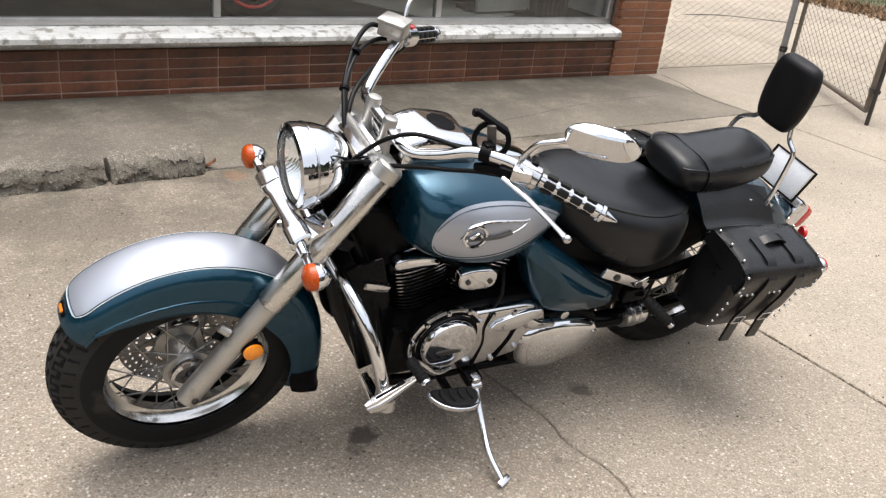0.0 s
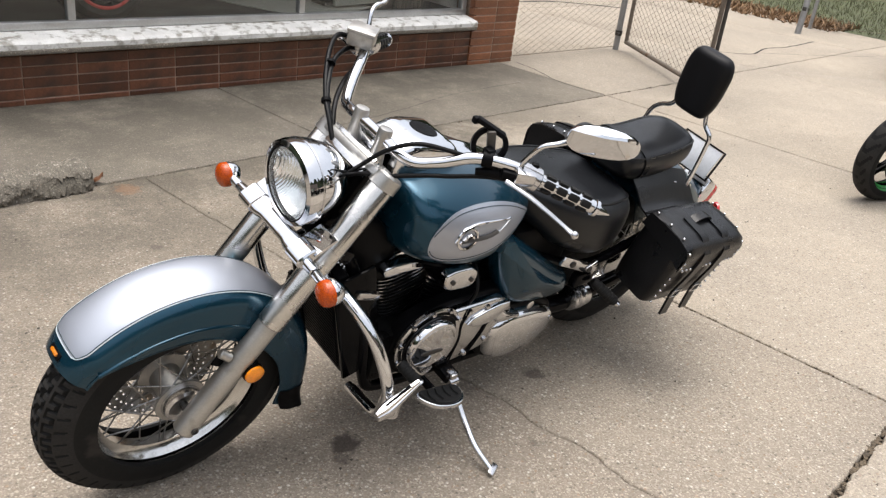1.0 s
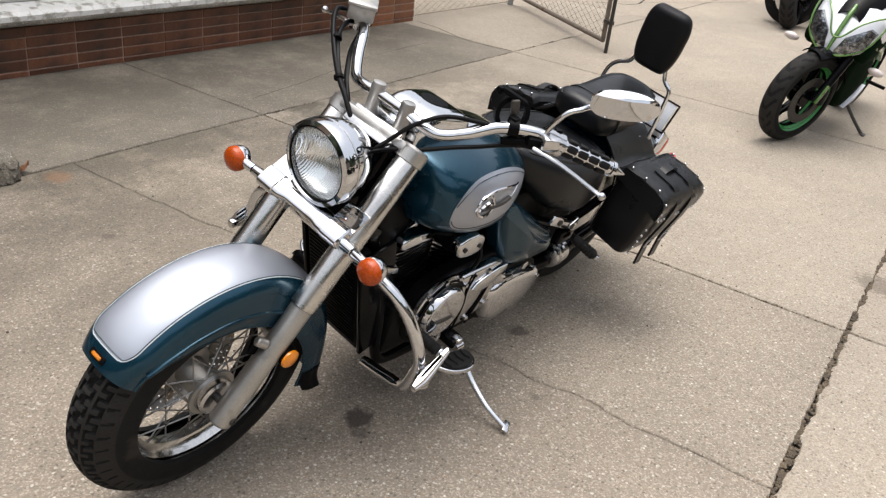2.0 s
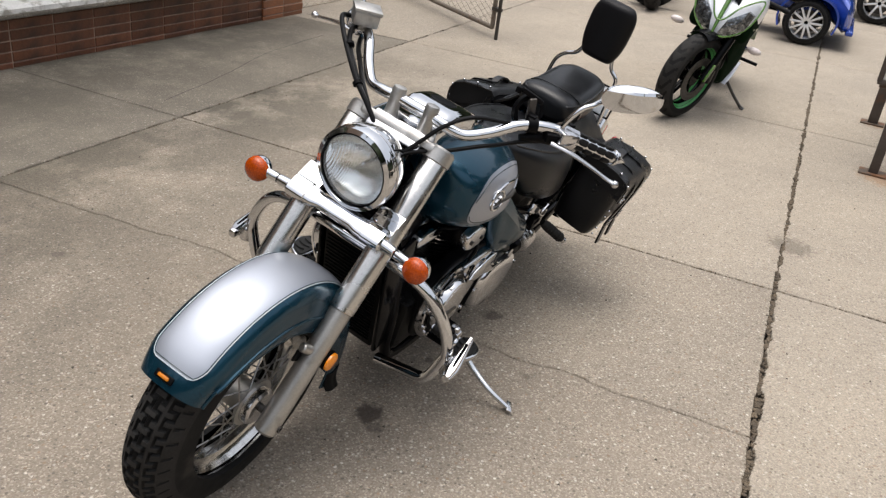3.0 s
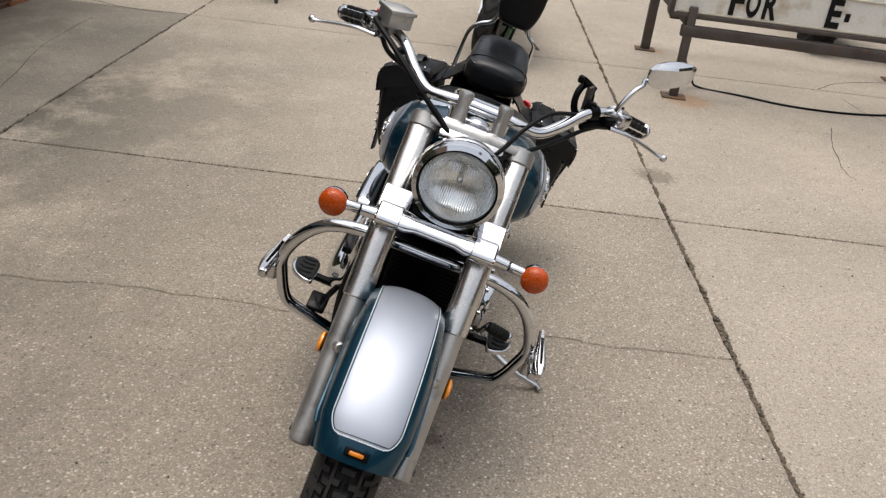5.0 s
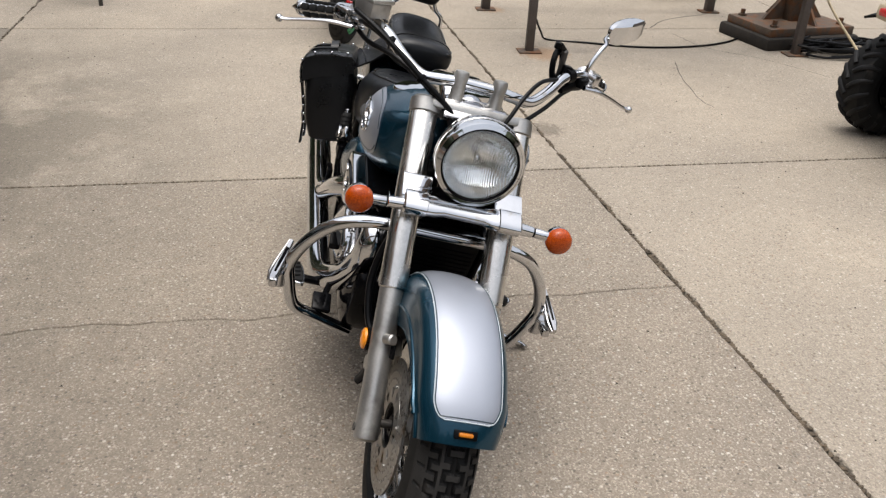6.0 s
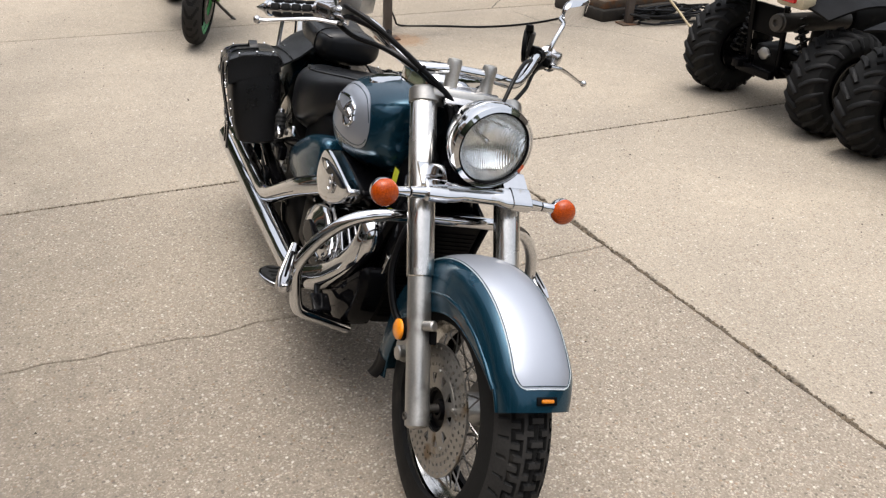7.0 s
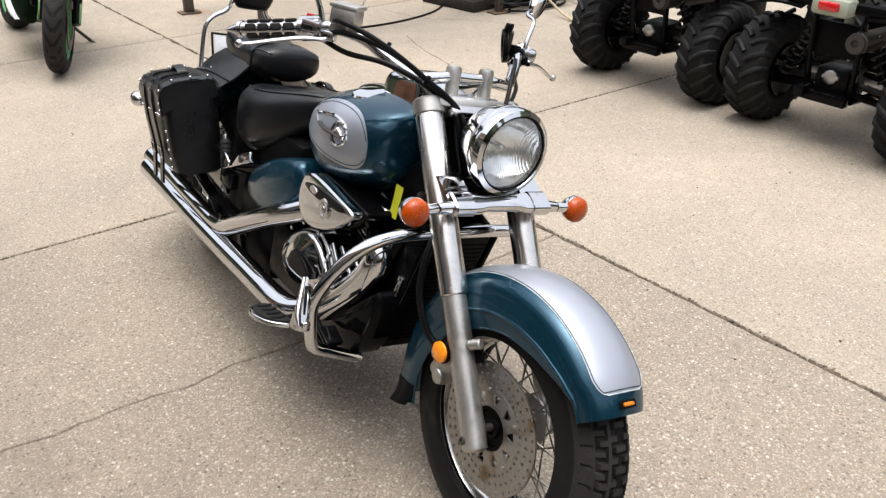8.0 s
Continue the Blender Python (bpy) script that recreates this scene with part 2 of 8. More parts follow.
fluted(BOWL, 64.0, 0.0004)
SATIN = shader("satin_fork_chrome", (0.56, 0.55, 0.53), 0.24, 1.0, 0.08, 14, 160, rough_vary=0.08)
MIRROR = shader("mirror_glass", (0.9, 0.9, 0.9), 0.02, 1.0, 0.0, rough_vary=0.0)
SPOKE = shader("spoke_steel", (0.27, 0.265, 0.26), 0.32, 1.0, 0.15, 30, 200, rough_vary=0.1)
RIM = shader("dulled_rim_chrome", (0.58, 0.575, 0.56), 0.2, 1.0, 0.1, 12, 150, rough_vary=0.08, dirt=(0.2, 0.19, 0.17), dirt_amount=0.08, dirt_scale=20)
GLOSS_BLACK = shader("polished_black_panel", (0.003, 0.003, 0.0035), 0.05, 0.0, 0.1, 10, 150, spec=0.09, rough_vary=0.02)
STEEL_DARK = shader("dark_steel", (0.06, 0.055, 0.05), 0.45, 0.6, 0.2, 10, 120)


def thin_glass(name, gloss=0.16, stripes=0.0, bump=0.0, haze=0.0):
    """A thin clear cover: most light passes, a share is mirrored, and a moulded lens scatters some."""
    mt = bpy.data.materials.new(name)
    mt.use_nodes = True
    N, L = mt.node_tree.nodes, mt.node_tree.links
    N.remove(N["Principled BSDF"])
    a, b, m = N.new("ShaderNodeBsdfTransparent"), N.new("ShaderNodeBsdfGlossy"), N.new("ShaderNodeMixShader")
    a.inputs["Color"].default_value = (0.93, 0.95, 0.95, 1)
    b.inputs["Roughness"].default_value = 0.05
    m.inputs[0].default_value = gloss
    L.new(a.outputs[0], m.inputs[1])
    L.new(b.outputs[0], m.inputs[2])
    out = m
    if haze:
        d, out = N.new("ShaderNodeBsdfTranslucent"), N.new("ShaderNodeMixShader")
        e, both = N.new("ShaderNodeBsdfDiffuse"), N.new("ShaderNodeMixShader")
        d.inputs["Color"].default_value = e.inputs["Color"].default_value = (0.86, 0.88, 0.88, 1)
        both.inputs[0].default_value = 0.6
        L.new(d.outputs[0], both.inputs[1])
        L.new(e.outputs[0], both.inputs[2])
        out.inputs[0].default_value = haze
        L.new(m.outputs[0], out.inputs[1])
        L.new(both.outputs[0], out.inputs[2])
    L.new(out.outputs[0], N["Material Output"].inputs["Surface"])
    if stripes:
        tc, w, bp = N.new("ShaderNodeTexCoord"), N.new("ShaderNodeTexWave"), N.new("ShaderNodeBump")
        w.wave_type, w.bands_direction = "BANDS", "Y"
        w.inputs["Scale"].default_value = stripes
        bp.inputs["Distance"].default_value = bump
        L.new(tc.outputs["Object"], w.inputs["Vector"])
        L.new(w.outputs["Fac"], bp.inputs["Height"])
        L.new(bp.outputs["Normal"], b.inputs["Normal"])
        ridge = N.new("ShaderNodeMapRange")
        ridge.inputs["To Min"].default_value, ridge.inputs["To Max"].default_value = haze * 0.25, haze * 1.75
        L.new(w.outputs["Fac"], ridge.inputs["Value"])
        L.new(ridge.outputs["Result"], out.inputs[0])
    return mt


LENS = thin_glass("fluted_lamp_glass", 0.14, 62.0, 0.002, 0.085)
PANE = thin_glass("window_glass", 0.045)


def concrete(name, base=(0.30, 0.255, 0.205), stones=0.75, moss=None, stains=(), smooth_rough=0.9, moss_most=0.92):
    """Weathered concrete with exposed aggregate, worn patches, damp mildew and oil spots."""
    mt = bpy.data.materials.new(name)
    mt.use_nodes = True
    N, L = mt.node_tree.nodes, mt.node_tree.links
    bsdf = N["Principled BSDF"]
    tc = N.new("ShaderNodeTexCoord")

    def tex(kind, sc, **kw):
        n = N.new(kind)
        n.inputs["Scale"].default_value = sc
        for k, v in kw.items():
            n.inputs[k].default_value = v
        L.new(tc.outputs["Object"], n.inputs["Vector"])
        return n

    def remap(sock, lo, hi, a, b):
        r = N.new("ShaderNodeMapRange")
        for k, v in (("From Min", lo), ("From Max", hi), ("To Min", a), ("To Max", b)):
            r.inputs[k].default_value = v
        L.new(sock, r.inputs["Value"])
        return r.outputs["Result"]

    def mix(fac, a, b, mode="MIX"):
        m = N.new("ShaderNodeMix")
        m.data_type, m.blend_type = "RGBA", mode
        for sock, v in ((m.inputs["Factor"], fac), (m.inputs["A"], a), (m.inputs["B"], b)):
            if isinstance(v, (int, float)):
                sock.default_value = v
            elif isinstance(v, tuple):
                sock.default_value = (*v, 1)
            else:
                L.new(v, sock)
        return m.outputs["Result"]

    def mathn(op, a, b):
        m = N.new("ShaderNodeMath")
        m.operation = op
        for sock, v in zip(m.inputs, (a, b)):
            if isinstance(v, (int, float)):
                sock.default_value = v
            else:
                L.new(v, sock)
        return m.outputs[0]

    broad = tex("ShaderNodeTexNoise", 0.9, Detail=6.0, Roughness=0.65)
    mid = tex("ShaderNodeTexNoise", 7.0, Detail=8.0, Roughness=0.7)
    grit = tex("ShaderNodeTexNoise", 170.0, Detail=3.0)
    peb = tex("ShaderNodeTexVoronoi", 88.0)
    peb2 = tex("ShaderNodeTexVoronoi", 210.0)
    col = mix(remap(broad.outputs["Fac"], 0.3, 0.7, 0, 1), tuple(c * 0.74 for c in base), (base[0] * 1.17, base[1] * 1.15, base[2] * 1.1))
    col = mix(remap(mid.outputs["Fac"], 0.35, 0.7, 0, 0.5), col, tuple(c * 0.74 for c in base))
    # pebbles: pale, dark and rusty ones
    bw = N.new("ShaderNodeSeparateColor")
    L.new(peb.outputs["Color"], bw.inputs[0])
    inside = remap(peb.outputs["Distance"], 0.3, 0.5, 1, 0)
    pale = mathn("MULTIPLY", inside, remap(bw.outputs[0], 0.86, 0.93, 0, stones))
    dark = mathn("MULTIPLY", inside, remap(bw.outputs[1], 0.8, 0.86, 0, stones * 0.75))
    rust = mathn("MULTIPLY", inside, remap(bw.outputs[2], 0.94, 0.97, 0, stones * 0.6))
    col = mix(pale, col, (0.70, 0.645, 0.56))
    col = mix(dark, col, (0.085, 0.072, 0.06))
    col = mix(rust, col, (0.32, 0.2, 0.12))
    bw2 = N.new("ShaderNodeSeparateColor")
    L.new(peb2.outputs["Color"], bw2.inputs[0])
    col = mix(remap(bw2.outputs[0], 0.0, 1.0, 0.0, 0.52 * stones), col, (0.095, 0.08, 0.065))
    col = mix(remap(bw2.outputs[1], 0.74, 0.96, 0.0, 0.7 * stones), col, (0.52, 0.455, 0.37))
    col = mix(remap(grit.outputs["Fac"], 0.3, 0.7, 0, 0.5), col, tuple(c * 0.45 for c in base))
    sep = N.new("ShaderNodeSeparateXYZ")
    L.new(tc.outputs["Object"], sep.inputs[0])
    if moss:
        y0, y1, x0, x1 = moss
        streak = tex("ShaderNodeTexNoise", 1.7, Detail=10.0, Roughness=0.74)
        band = mathn("MULTIPLY", remap(sep.outputs["Y"], y0, y1, 0, 1), remap(sep.outputs["X"], x0, x1, 1, 0))
        amt = mathn("MULTIPLY", band, remap(streak.outputs["Fac"], 0.38, 0.54, 0.12 * moss_most, moss_most))
        col = mix(amt, col, (0.062, 0.056, 0.044))
    warp = tex("ShaderNodeTexNoise", 34.0, Detail=4.0)
    for x, y, r, c, k in stains:
        dx = mathn("SUBTRACT", sep.outputs["X"], x)
        dy = mathn("SUBTRACT", sep.outputs["Y"], y)
        d = mathn("SQRT", mathn("ADD", mathn("MULTIPLY", dx, dx), mathn("MULTIPLY", dy, dy)), 0)
        d = mathn("ADD", d, mathn("MULTIPLY", mathn("SUBTRACT", warp.outputs["Fac"], 0.5), r * 1.5))
        col = mix(remap(d, r * 0.55, r, k, 0), col, c)
    L.new(col, bsdf.inputs["Base Color"])
    bsdf.inputs["Roughness"].default_value = smooth_rough
    bsdf.inputs["Specular IOR Level"].default_value = 0.25
    h = mathn("ADD", mathn("MULTIPLY", grit.outputs["Fac"], 0.6), mathn("MULTIPLY", inside, 0.5))
    bp = N.new("ShaderNodeBump")
    bp.inputs["Strength"].default_value = 0.7
    bp.inputs["Distance"].default_value = 0.0036
    L.new(h, bp.inputs["Height"])
    L.new(bp.outputs["Normal"], bsdf.inputs["Normal"])
    return mt


OIL = (0.05, 0.04, 0.034)
SPOTS = ((0.952, 1.642, 0.055, OIL, 0.85), (0.905, 1.60, 0.03, OIL, 0.5), (1.69, 1.555, 0.045, OIL, 0.65), (1.30, 1.62, 0.02, OIL, 0.5),
         (3.13, 0.62, 0.12, OIL, 0.45), (4.60, 0.16, 0.2, (0.3, 0.16, 0.07), 0.5), (5.95, 0.2, 0.13, (0.3, 0.16, 0.07), 0.45),
         (1.12, 3.05, 0.03, OIL, 0.4), (1.40, 1.31, 0.025, OIL, 0.4), (1.3, 3.66, 0.07, (0.24, 0.13, 0.07), 0.5))
PAVING = concrete("aggregate_concrete", base=(0.34, 0.291, 0.236), stones=0.95, moss=(1.9, 3.9, 3.4, 5.2), stains=SPOTS, moss_most=0.8)
PAVING_MID = concrete("lighter_aggregate_concrete", base=(0.36, 0.31, 0.251), stones=0.92, moss=(2.1, 3.8, 3.4, 5.2), stains=SPOTS, moss_most=0.72)
PAVING_PALE = concrete("paler_concrete", base=(0.425, 0.37, 0.302), stones=0.8, moss=(2.1, 3.8, 3.4, 5.6), stains=SPOTS, moss_most=0.85)
WALKWAY = concrete("mildewed_concrete", base=(0.24, 0.213, 0.175), stones=0.45, moss=(2.9, 5.0, 4.6, 6.6), stains=(), moss_most=0.75)
BLOCK = concrete("old_block_concrete", base=(0.27, 0.245, 0.205), stones=0.9, moss=(-9.0, -8.0, 20.0, 21.0), stains=(), moss_most=0.6)
DIRT = shader("packed_dirt", (0.02, 0.016, 0.012), 0.95, 0.0, 0.4, 20, 160, bump=0.004, bump_scale=120)

# ---- ground: soil sheet with cast slabs on it ----
def flat_sheet(x0, x1, y0, y1, z):
    return [(x0, y0, z), (x1, y0, z), (x1, y1, z), (x0, y1, z)], [(0, 1, 2, 3)]


ground = tagged(part("ground", flat_sheet(-400, 400, -400, 400, -0.035), DIRT), "packed brown earth below the concrete slabs", "ground", kind="structure")
pavement = tagged(new("pavement"), "weathered exposed-aggregate concrete slabs with worn joints", "pavement", kind="structure")
rnd = random.Random(5)


def worn_line(a, b, step=0.03, jag=0.004):
    a, b = arr(a), arr(b)
    n = max(2, int(np.linalg.norm(b - a) / step))
    d = (b - a) / np.linalg.norm(b - a)
    nrm = arr((-d[1], d[0]))
    out = []
    for i in range(n):
        p = a + (b - a) * i / n
        w = noise.noise(Vector((p[0] * 9, p[1] * 9, 3.1))) * jag + rnd.uniform(-1, 1) * jag * 0.7
        chip = noise.noise(Vector((p[0] * 4.3, p[1] * 4.3, 9.7)))
        w += max(0.0, chip - 0.3) * jag * 1.6
        out.append(p + nrm * (w if i else 0))
    return out


def joint_shift(x):
    """How far the long joint strays from a straight line at x."""
    return float(np.interp(x, (-4, 0, 2.6, 12), (-0.19, -0.074, 0.004, 0.15)))


def slab(line, material):
    """A slab from its outline: worn, chamfered edges."""
    P = arr(line)
    near = np.clip(1 - np.abs(P[:, 1] - 0.64) / 3.1, 0, 1)
    P[:, 1] += near * arr([joint_shift(x) for x in P[:, 0]])
    V, F, n = [], [], len(P)
    for d, z in ((0.0, -0.05), (0.0, -0.012), (0.002, -0.003), (0.006, 0.0)):
        V += [(q[0], q[1], z) for q in offset_in(P, d)]
    for i in range(3):
        F += [(i * n + k, i * n + (k + 1) % n, (i + 1) * n + (k + 1) % n, (i + 1) * n + k) for k in range(n)]
    F.append(tuple(range(3 * n, 4 * n)))
    me = to_mesh("slab", (V, F), material, 60, fix=False)
    ob = new("slab", me)
    ob.parent = pavement
    return ob


XS = [-10.95, -8.24, -5.53, -2.82, -0.11, 2.60, 5.31, 8.02, 10.73, 12.3, 15.0, 18.0]
YS = [-11.88, -8.75, -5.62, -2.49, 0.64, 3.77]
GX = {i: 0.008 if i == 6 else 0.0055 for i in range(len(XS))}
GY = {0: 0.01, 1: 0.01, 2: 0.008, 3: 0.006, 4: 0.0065, 5: 0.006}


def wandering(a, b, seed, amp=0.03, step=0.035):
    """A crack's line from a to b."""
    a, b = arr(a), arr(b)
    n = int(np.linalg.norm(b - a) / step)
    d = (b - a) / np.linalg.norm(b - a)
    nrm = arr((-d[1], d[0]))
    out = []
    for i in range(n + 1):
        k = i / n
        p = a + (b - a) * k
        e = min(1, 4 * k, 4 * (1 - k))
        w = 1.3 * amp * noise.noise(Vector((k * 4.1, seed, 0.3))) + 0.8 * amp * noise.noise(Vector((k * 19, seed, 5.3))) + 0.42 * amp * noise.noise(Vector((k * 70, seed, 2.3)))
        out.append(p + nrm * w * (0.4 + 0.6 * e))
    return out


def four_sides(x0, x1, y0, y1):
    j = 0.009
    return (worn_line((x0, y0), (x1, y0), jag=j) + worn_line((x1, y0), (x1, y1), jag=0.002)
            + worn_line((x1, y1), (x0, y1), jag=j) + worn_line((x0, y1), (x0, y0), jag=0.002))


CRACKS = {(4, 4): ((1.495, 0.64), (1.445, 3.77), 2.0)}
for i in range(len(XS) - 1):
    for j in range(len(YS) - 1):
        if i > 8 and j > 3:
            continue
        x0, x1 = XS[i] + GX[i], XS[i + 1] - GX[i + 1]
        y0, y1 = YS[j] + GY[j], YS[j + 1] - GY[j + 1]
        if (i, j) in CRACKS:
            a, b, sd = CRACKS[i, j]
            line = wandering((a[0], y0), (b[0], y1), sd)
            g = 0.0017
            left = worn_line((x0, y0), (line[0][0] - g, y0)) + [(p[0] - g, p[1]) for p in line] + worn_line((line[-1][0] - g, y1), (x0, y1))[1:] + worn_line((x0, y1), (x0, y0), jag=0.002)
            right = worn_line((line[0][0] + g, y0), (x1, y0)) + worn_line((x1, y0), (x1, y1), jag=0.002) + worn_line((x1, y1), (line[-1][0] + g, y1)) + [(p[0] + g, p[1]) for p in reversed(line)][:-1]
            slab(left, PAVING)
            slab(right, PAVING_MID)
        else:
            slab(four_sides(x0, x1, y0, y1), PAVING_PALE if j < 4 or i > 4 else PAVING)
# the walk along the wall and the yard behind the gate
for i in range(9):
    x0, x1 = XS[i] + 0.004, XS[i + 1] - 0.004
    if XS[i] < 5.0:
        slab(four_sides(x0, x1, 3.777, 5.3), WALKWAY)
    else:
        slab(four_sides(x0, x1, 3.777, 6.895), PAVING_PALE)
        slab(four_sides(x0, x1, 6.905, 10.0), PAVING_PALE)


def surface_crack(pts, width, name="crack"):
    """A thin open crack, slightly below the rim of its edges."""
    P = catmull([(*p, 0) for p in pts], 6)
    V, F = [], []
    for k, p in enumerate(P):
        d = P[min(k + 1, len(P) - 1)] - P[max(k - 1, 0)]
        d = d / (np.linalg.norm(d) + 1e-9)
        j = noise.noise(Vector((p[0] * 14, p[1] * 14, 0))) * 0.012
        q = p + arr((-d[1], d[0], 0)) * j
        w = width * (0.6 + 0.8 * abs(noise.noise(Vector((p[0] * 30, p[1] * 30, 2)))))
        V += [(q[0] - d[1] * w, q[1] + d[0] * w, 0.0007), (q[0] + d[1] * w, q[1] - d[0] * w, 0.0007)]
    F = [(2 * k, 2 * k + 1, 2 * k + 3, 2 * k + 2) for k in range(len(P) - 1)]
    ob = part(name, (V, F), DIRT, pavement)
    return ob


surface_crack([(2.75, 4.02), (3.4, 4.12), (4.1, 4.28), (4.9, 4.33)], 0.003)
surface_crack([(5.31, 3.79), (5.28, 4.2), (5.42, 4.6), (5.47, 4.86)], 0.007)
surface_crack([(8.3, 4.5), (8.7, 4.2), (9.3, 4.3), (9.8, 4.25), (10.7, 4.3)], 0.016)
surface_crack([(8.9, 4.2), (9.8, 3.8), (10.6, 3.5)], 0.006)
surface_crack([(5.15, -1.06), (4.73, -1.14), (4.43, -1.43), (3.97, -1.67)], 0.003)
surface_crack([(4.37, -0.72), (4.05, -0.61), (3.56, -0.51), (3.43, -0.53)], 0.003)
surface_crack([(5.33, -0.95), (5.61, -1.23), (5.82, -1.7)], 0.006)
surface_crack([(8.4, 7.3), (9.1, 7.2), (9.9, 6.6)], 0.05)


# crumbs of soil and moss packed into the open joints
MOSS = shader("joint_moss", (0.085, 0.064, 0.042), 0.95, 0.0, 0.5, 30, 200, bump=0.002, bump_scale=300)


def joint_crumbs(a, b, n, spread, seed):
    r = random.Random(seed)
    gs = []
    for k in range(n):
        q = r.random()
        c = noise.noise(Vector((q * 9 * (abs(b[0] - a[0]) + abs(b[1] - a[1])) / 5, seed, 0)))
        if c < r.uniform(-0.9, 0.2):
            continue
        x, y = a[0] + (b[0] - a[0]) * q, a[1] + (b[1] - a[1]) * q
        y += max(0.0, 1 - abs(y - 0.64) / 3.1) * joint_shift(x)
        sz = r.uniform(0.003, 0.007)
        g = ball((x + r.gauss(0, spread), y + r.gauss(0, spread), -0.004), sz, 6, (r.uniform(0.8, 1.6), r.uniform(0.8, 1.6), r.uniform(0.4, 0.8)))
        gs.append(g)
    return join(*gs)


tagged(part("joint_moss", join(joint_crumbs((-1.0, 0.64), (9.0, 0.64), 4200, 0.0068, 3), joint_crumbs((2.6, -2.0), (2.6, 3.77), 500, 0.003, 4), joint_crumbs((-0.5, 3.77), (6.0, 3.77), 300, 0.004, 6)), MOSS),
       "dry moss and soil packed in the slab joints", "moss", kind="stuff")

# ---- the cruiser motorcycle: u backwards from the front axle, v to its right, w up ----
bike = thing("motorcycle", "teal and silver chromed cruiser leaning on its side stand", "motorcycle",
             m=pose(0.50, 1.843, 0.006, 0, 0, -4.0) @ pose(0, 0, 0, 14.0))
ROOT = bike
LANDS = []


def tyre_geo(R, hw, rim, crown, seg, groove, m=34):
    """A tyre round the v axis with a cut tread. groove(angle, side) gives the depth of the cut."""
    V, F, land = [], [], []
    for i in range(seg):
        a = 2 * math.pi * i / seg
        for k in range(m + 1):
            t = math.pi * (k / m - 0.5) * 1.18
            c, s = math.cos(t), math.sin(t)
            y = hw * math.copysign(abs(s) ** 0.8, s) if abs(t) < math.pi / 2 else hw * math.copysign(1.0, s) * (1 - 0.22 * (abs(t) - math.pi / 2) / 0.28)
            r = (R - crown) + crown * math.copysign(abs(c) ** 0.85, c)
            r = max(r, rim)
            cut = groove(a, y / hw) if abs(y) < hw * 0.93 and c > 0.3 else 0.0
            r -= cut
            land.append(abs(y) < hw * 0.95 and c > 0.3 and not cut)
            V.append((r * math.cos(a), y, r * math.sin(a)))
    for i in range(seg):
        j = (i + 1) % seg
        for k in range(m):
            F.append((i * (m + 1) + k, j * (m + 1) + k, j * (m + 1) + k + 1, i * (m + 1) + k + 1))
    LANDS[:] = [all(land[q] for q in f) for f in F]
    return V, F


def worn_tread(ob):
    """Gives the lands of the tread last built their paler, worn rubber."""
    ob.data.materials.append(WORN_RUBBER)
    ob.data.polygons.foreach_set("material_index", [1 if q else 0 for q in LANDS])


def zigzag_tread(a, s):
    """Stepped zigzag grooves round the crown, with cross cuts out to the shoulders."""
    p = a * 44 / (2 * math.pi)
    for c, turn in ((-0.56, 0.3), (-0.19, 0.0), (0.19, 0.5), (0.56, 0.8)):
        q = (p + turn) % 1.0
        side = 0.09 if 0.25 < q < 0.75 else -0.09
        if abs(s - c - side) < 0.036 or (min(abs(q - 0.25), abs(q - 0.75)) < 0.085 and abs(s - c) < 0.12):
            return 0.0075
    v = abs(s)
    return 0.006 if 0.74 < v < 0.88 and (p + (0.0 if s > 0 else 0.5) + 0.3 * v) % 1.0 < 0.12 else 0.0


def rib_tread(a, s):
    n = 30
    p = (a * n / (2 * math.pi) + 0.9 * abs(s)) % 1.0
    return 0.005 if 0.2 < abs(s) < 0.85 and p < 0.16 else 0.0


def at(c, g):
    return [(p[0] + c[0], p[1] + c[1], p[2] + c[2]) for p in g[0]], g[1]


def spoke_mesh(R0, y0, a0, R1, y1, a1):
    p0 = (R0 * math.cos(a0), y0, R0 * math.sin(a0))
    p1 = (R1 * math.cos(a1), y1, R1 * math.sin(a1))
    return tube([p0, p1], 0.0021, 6)


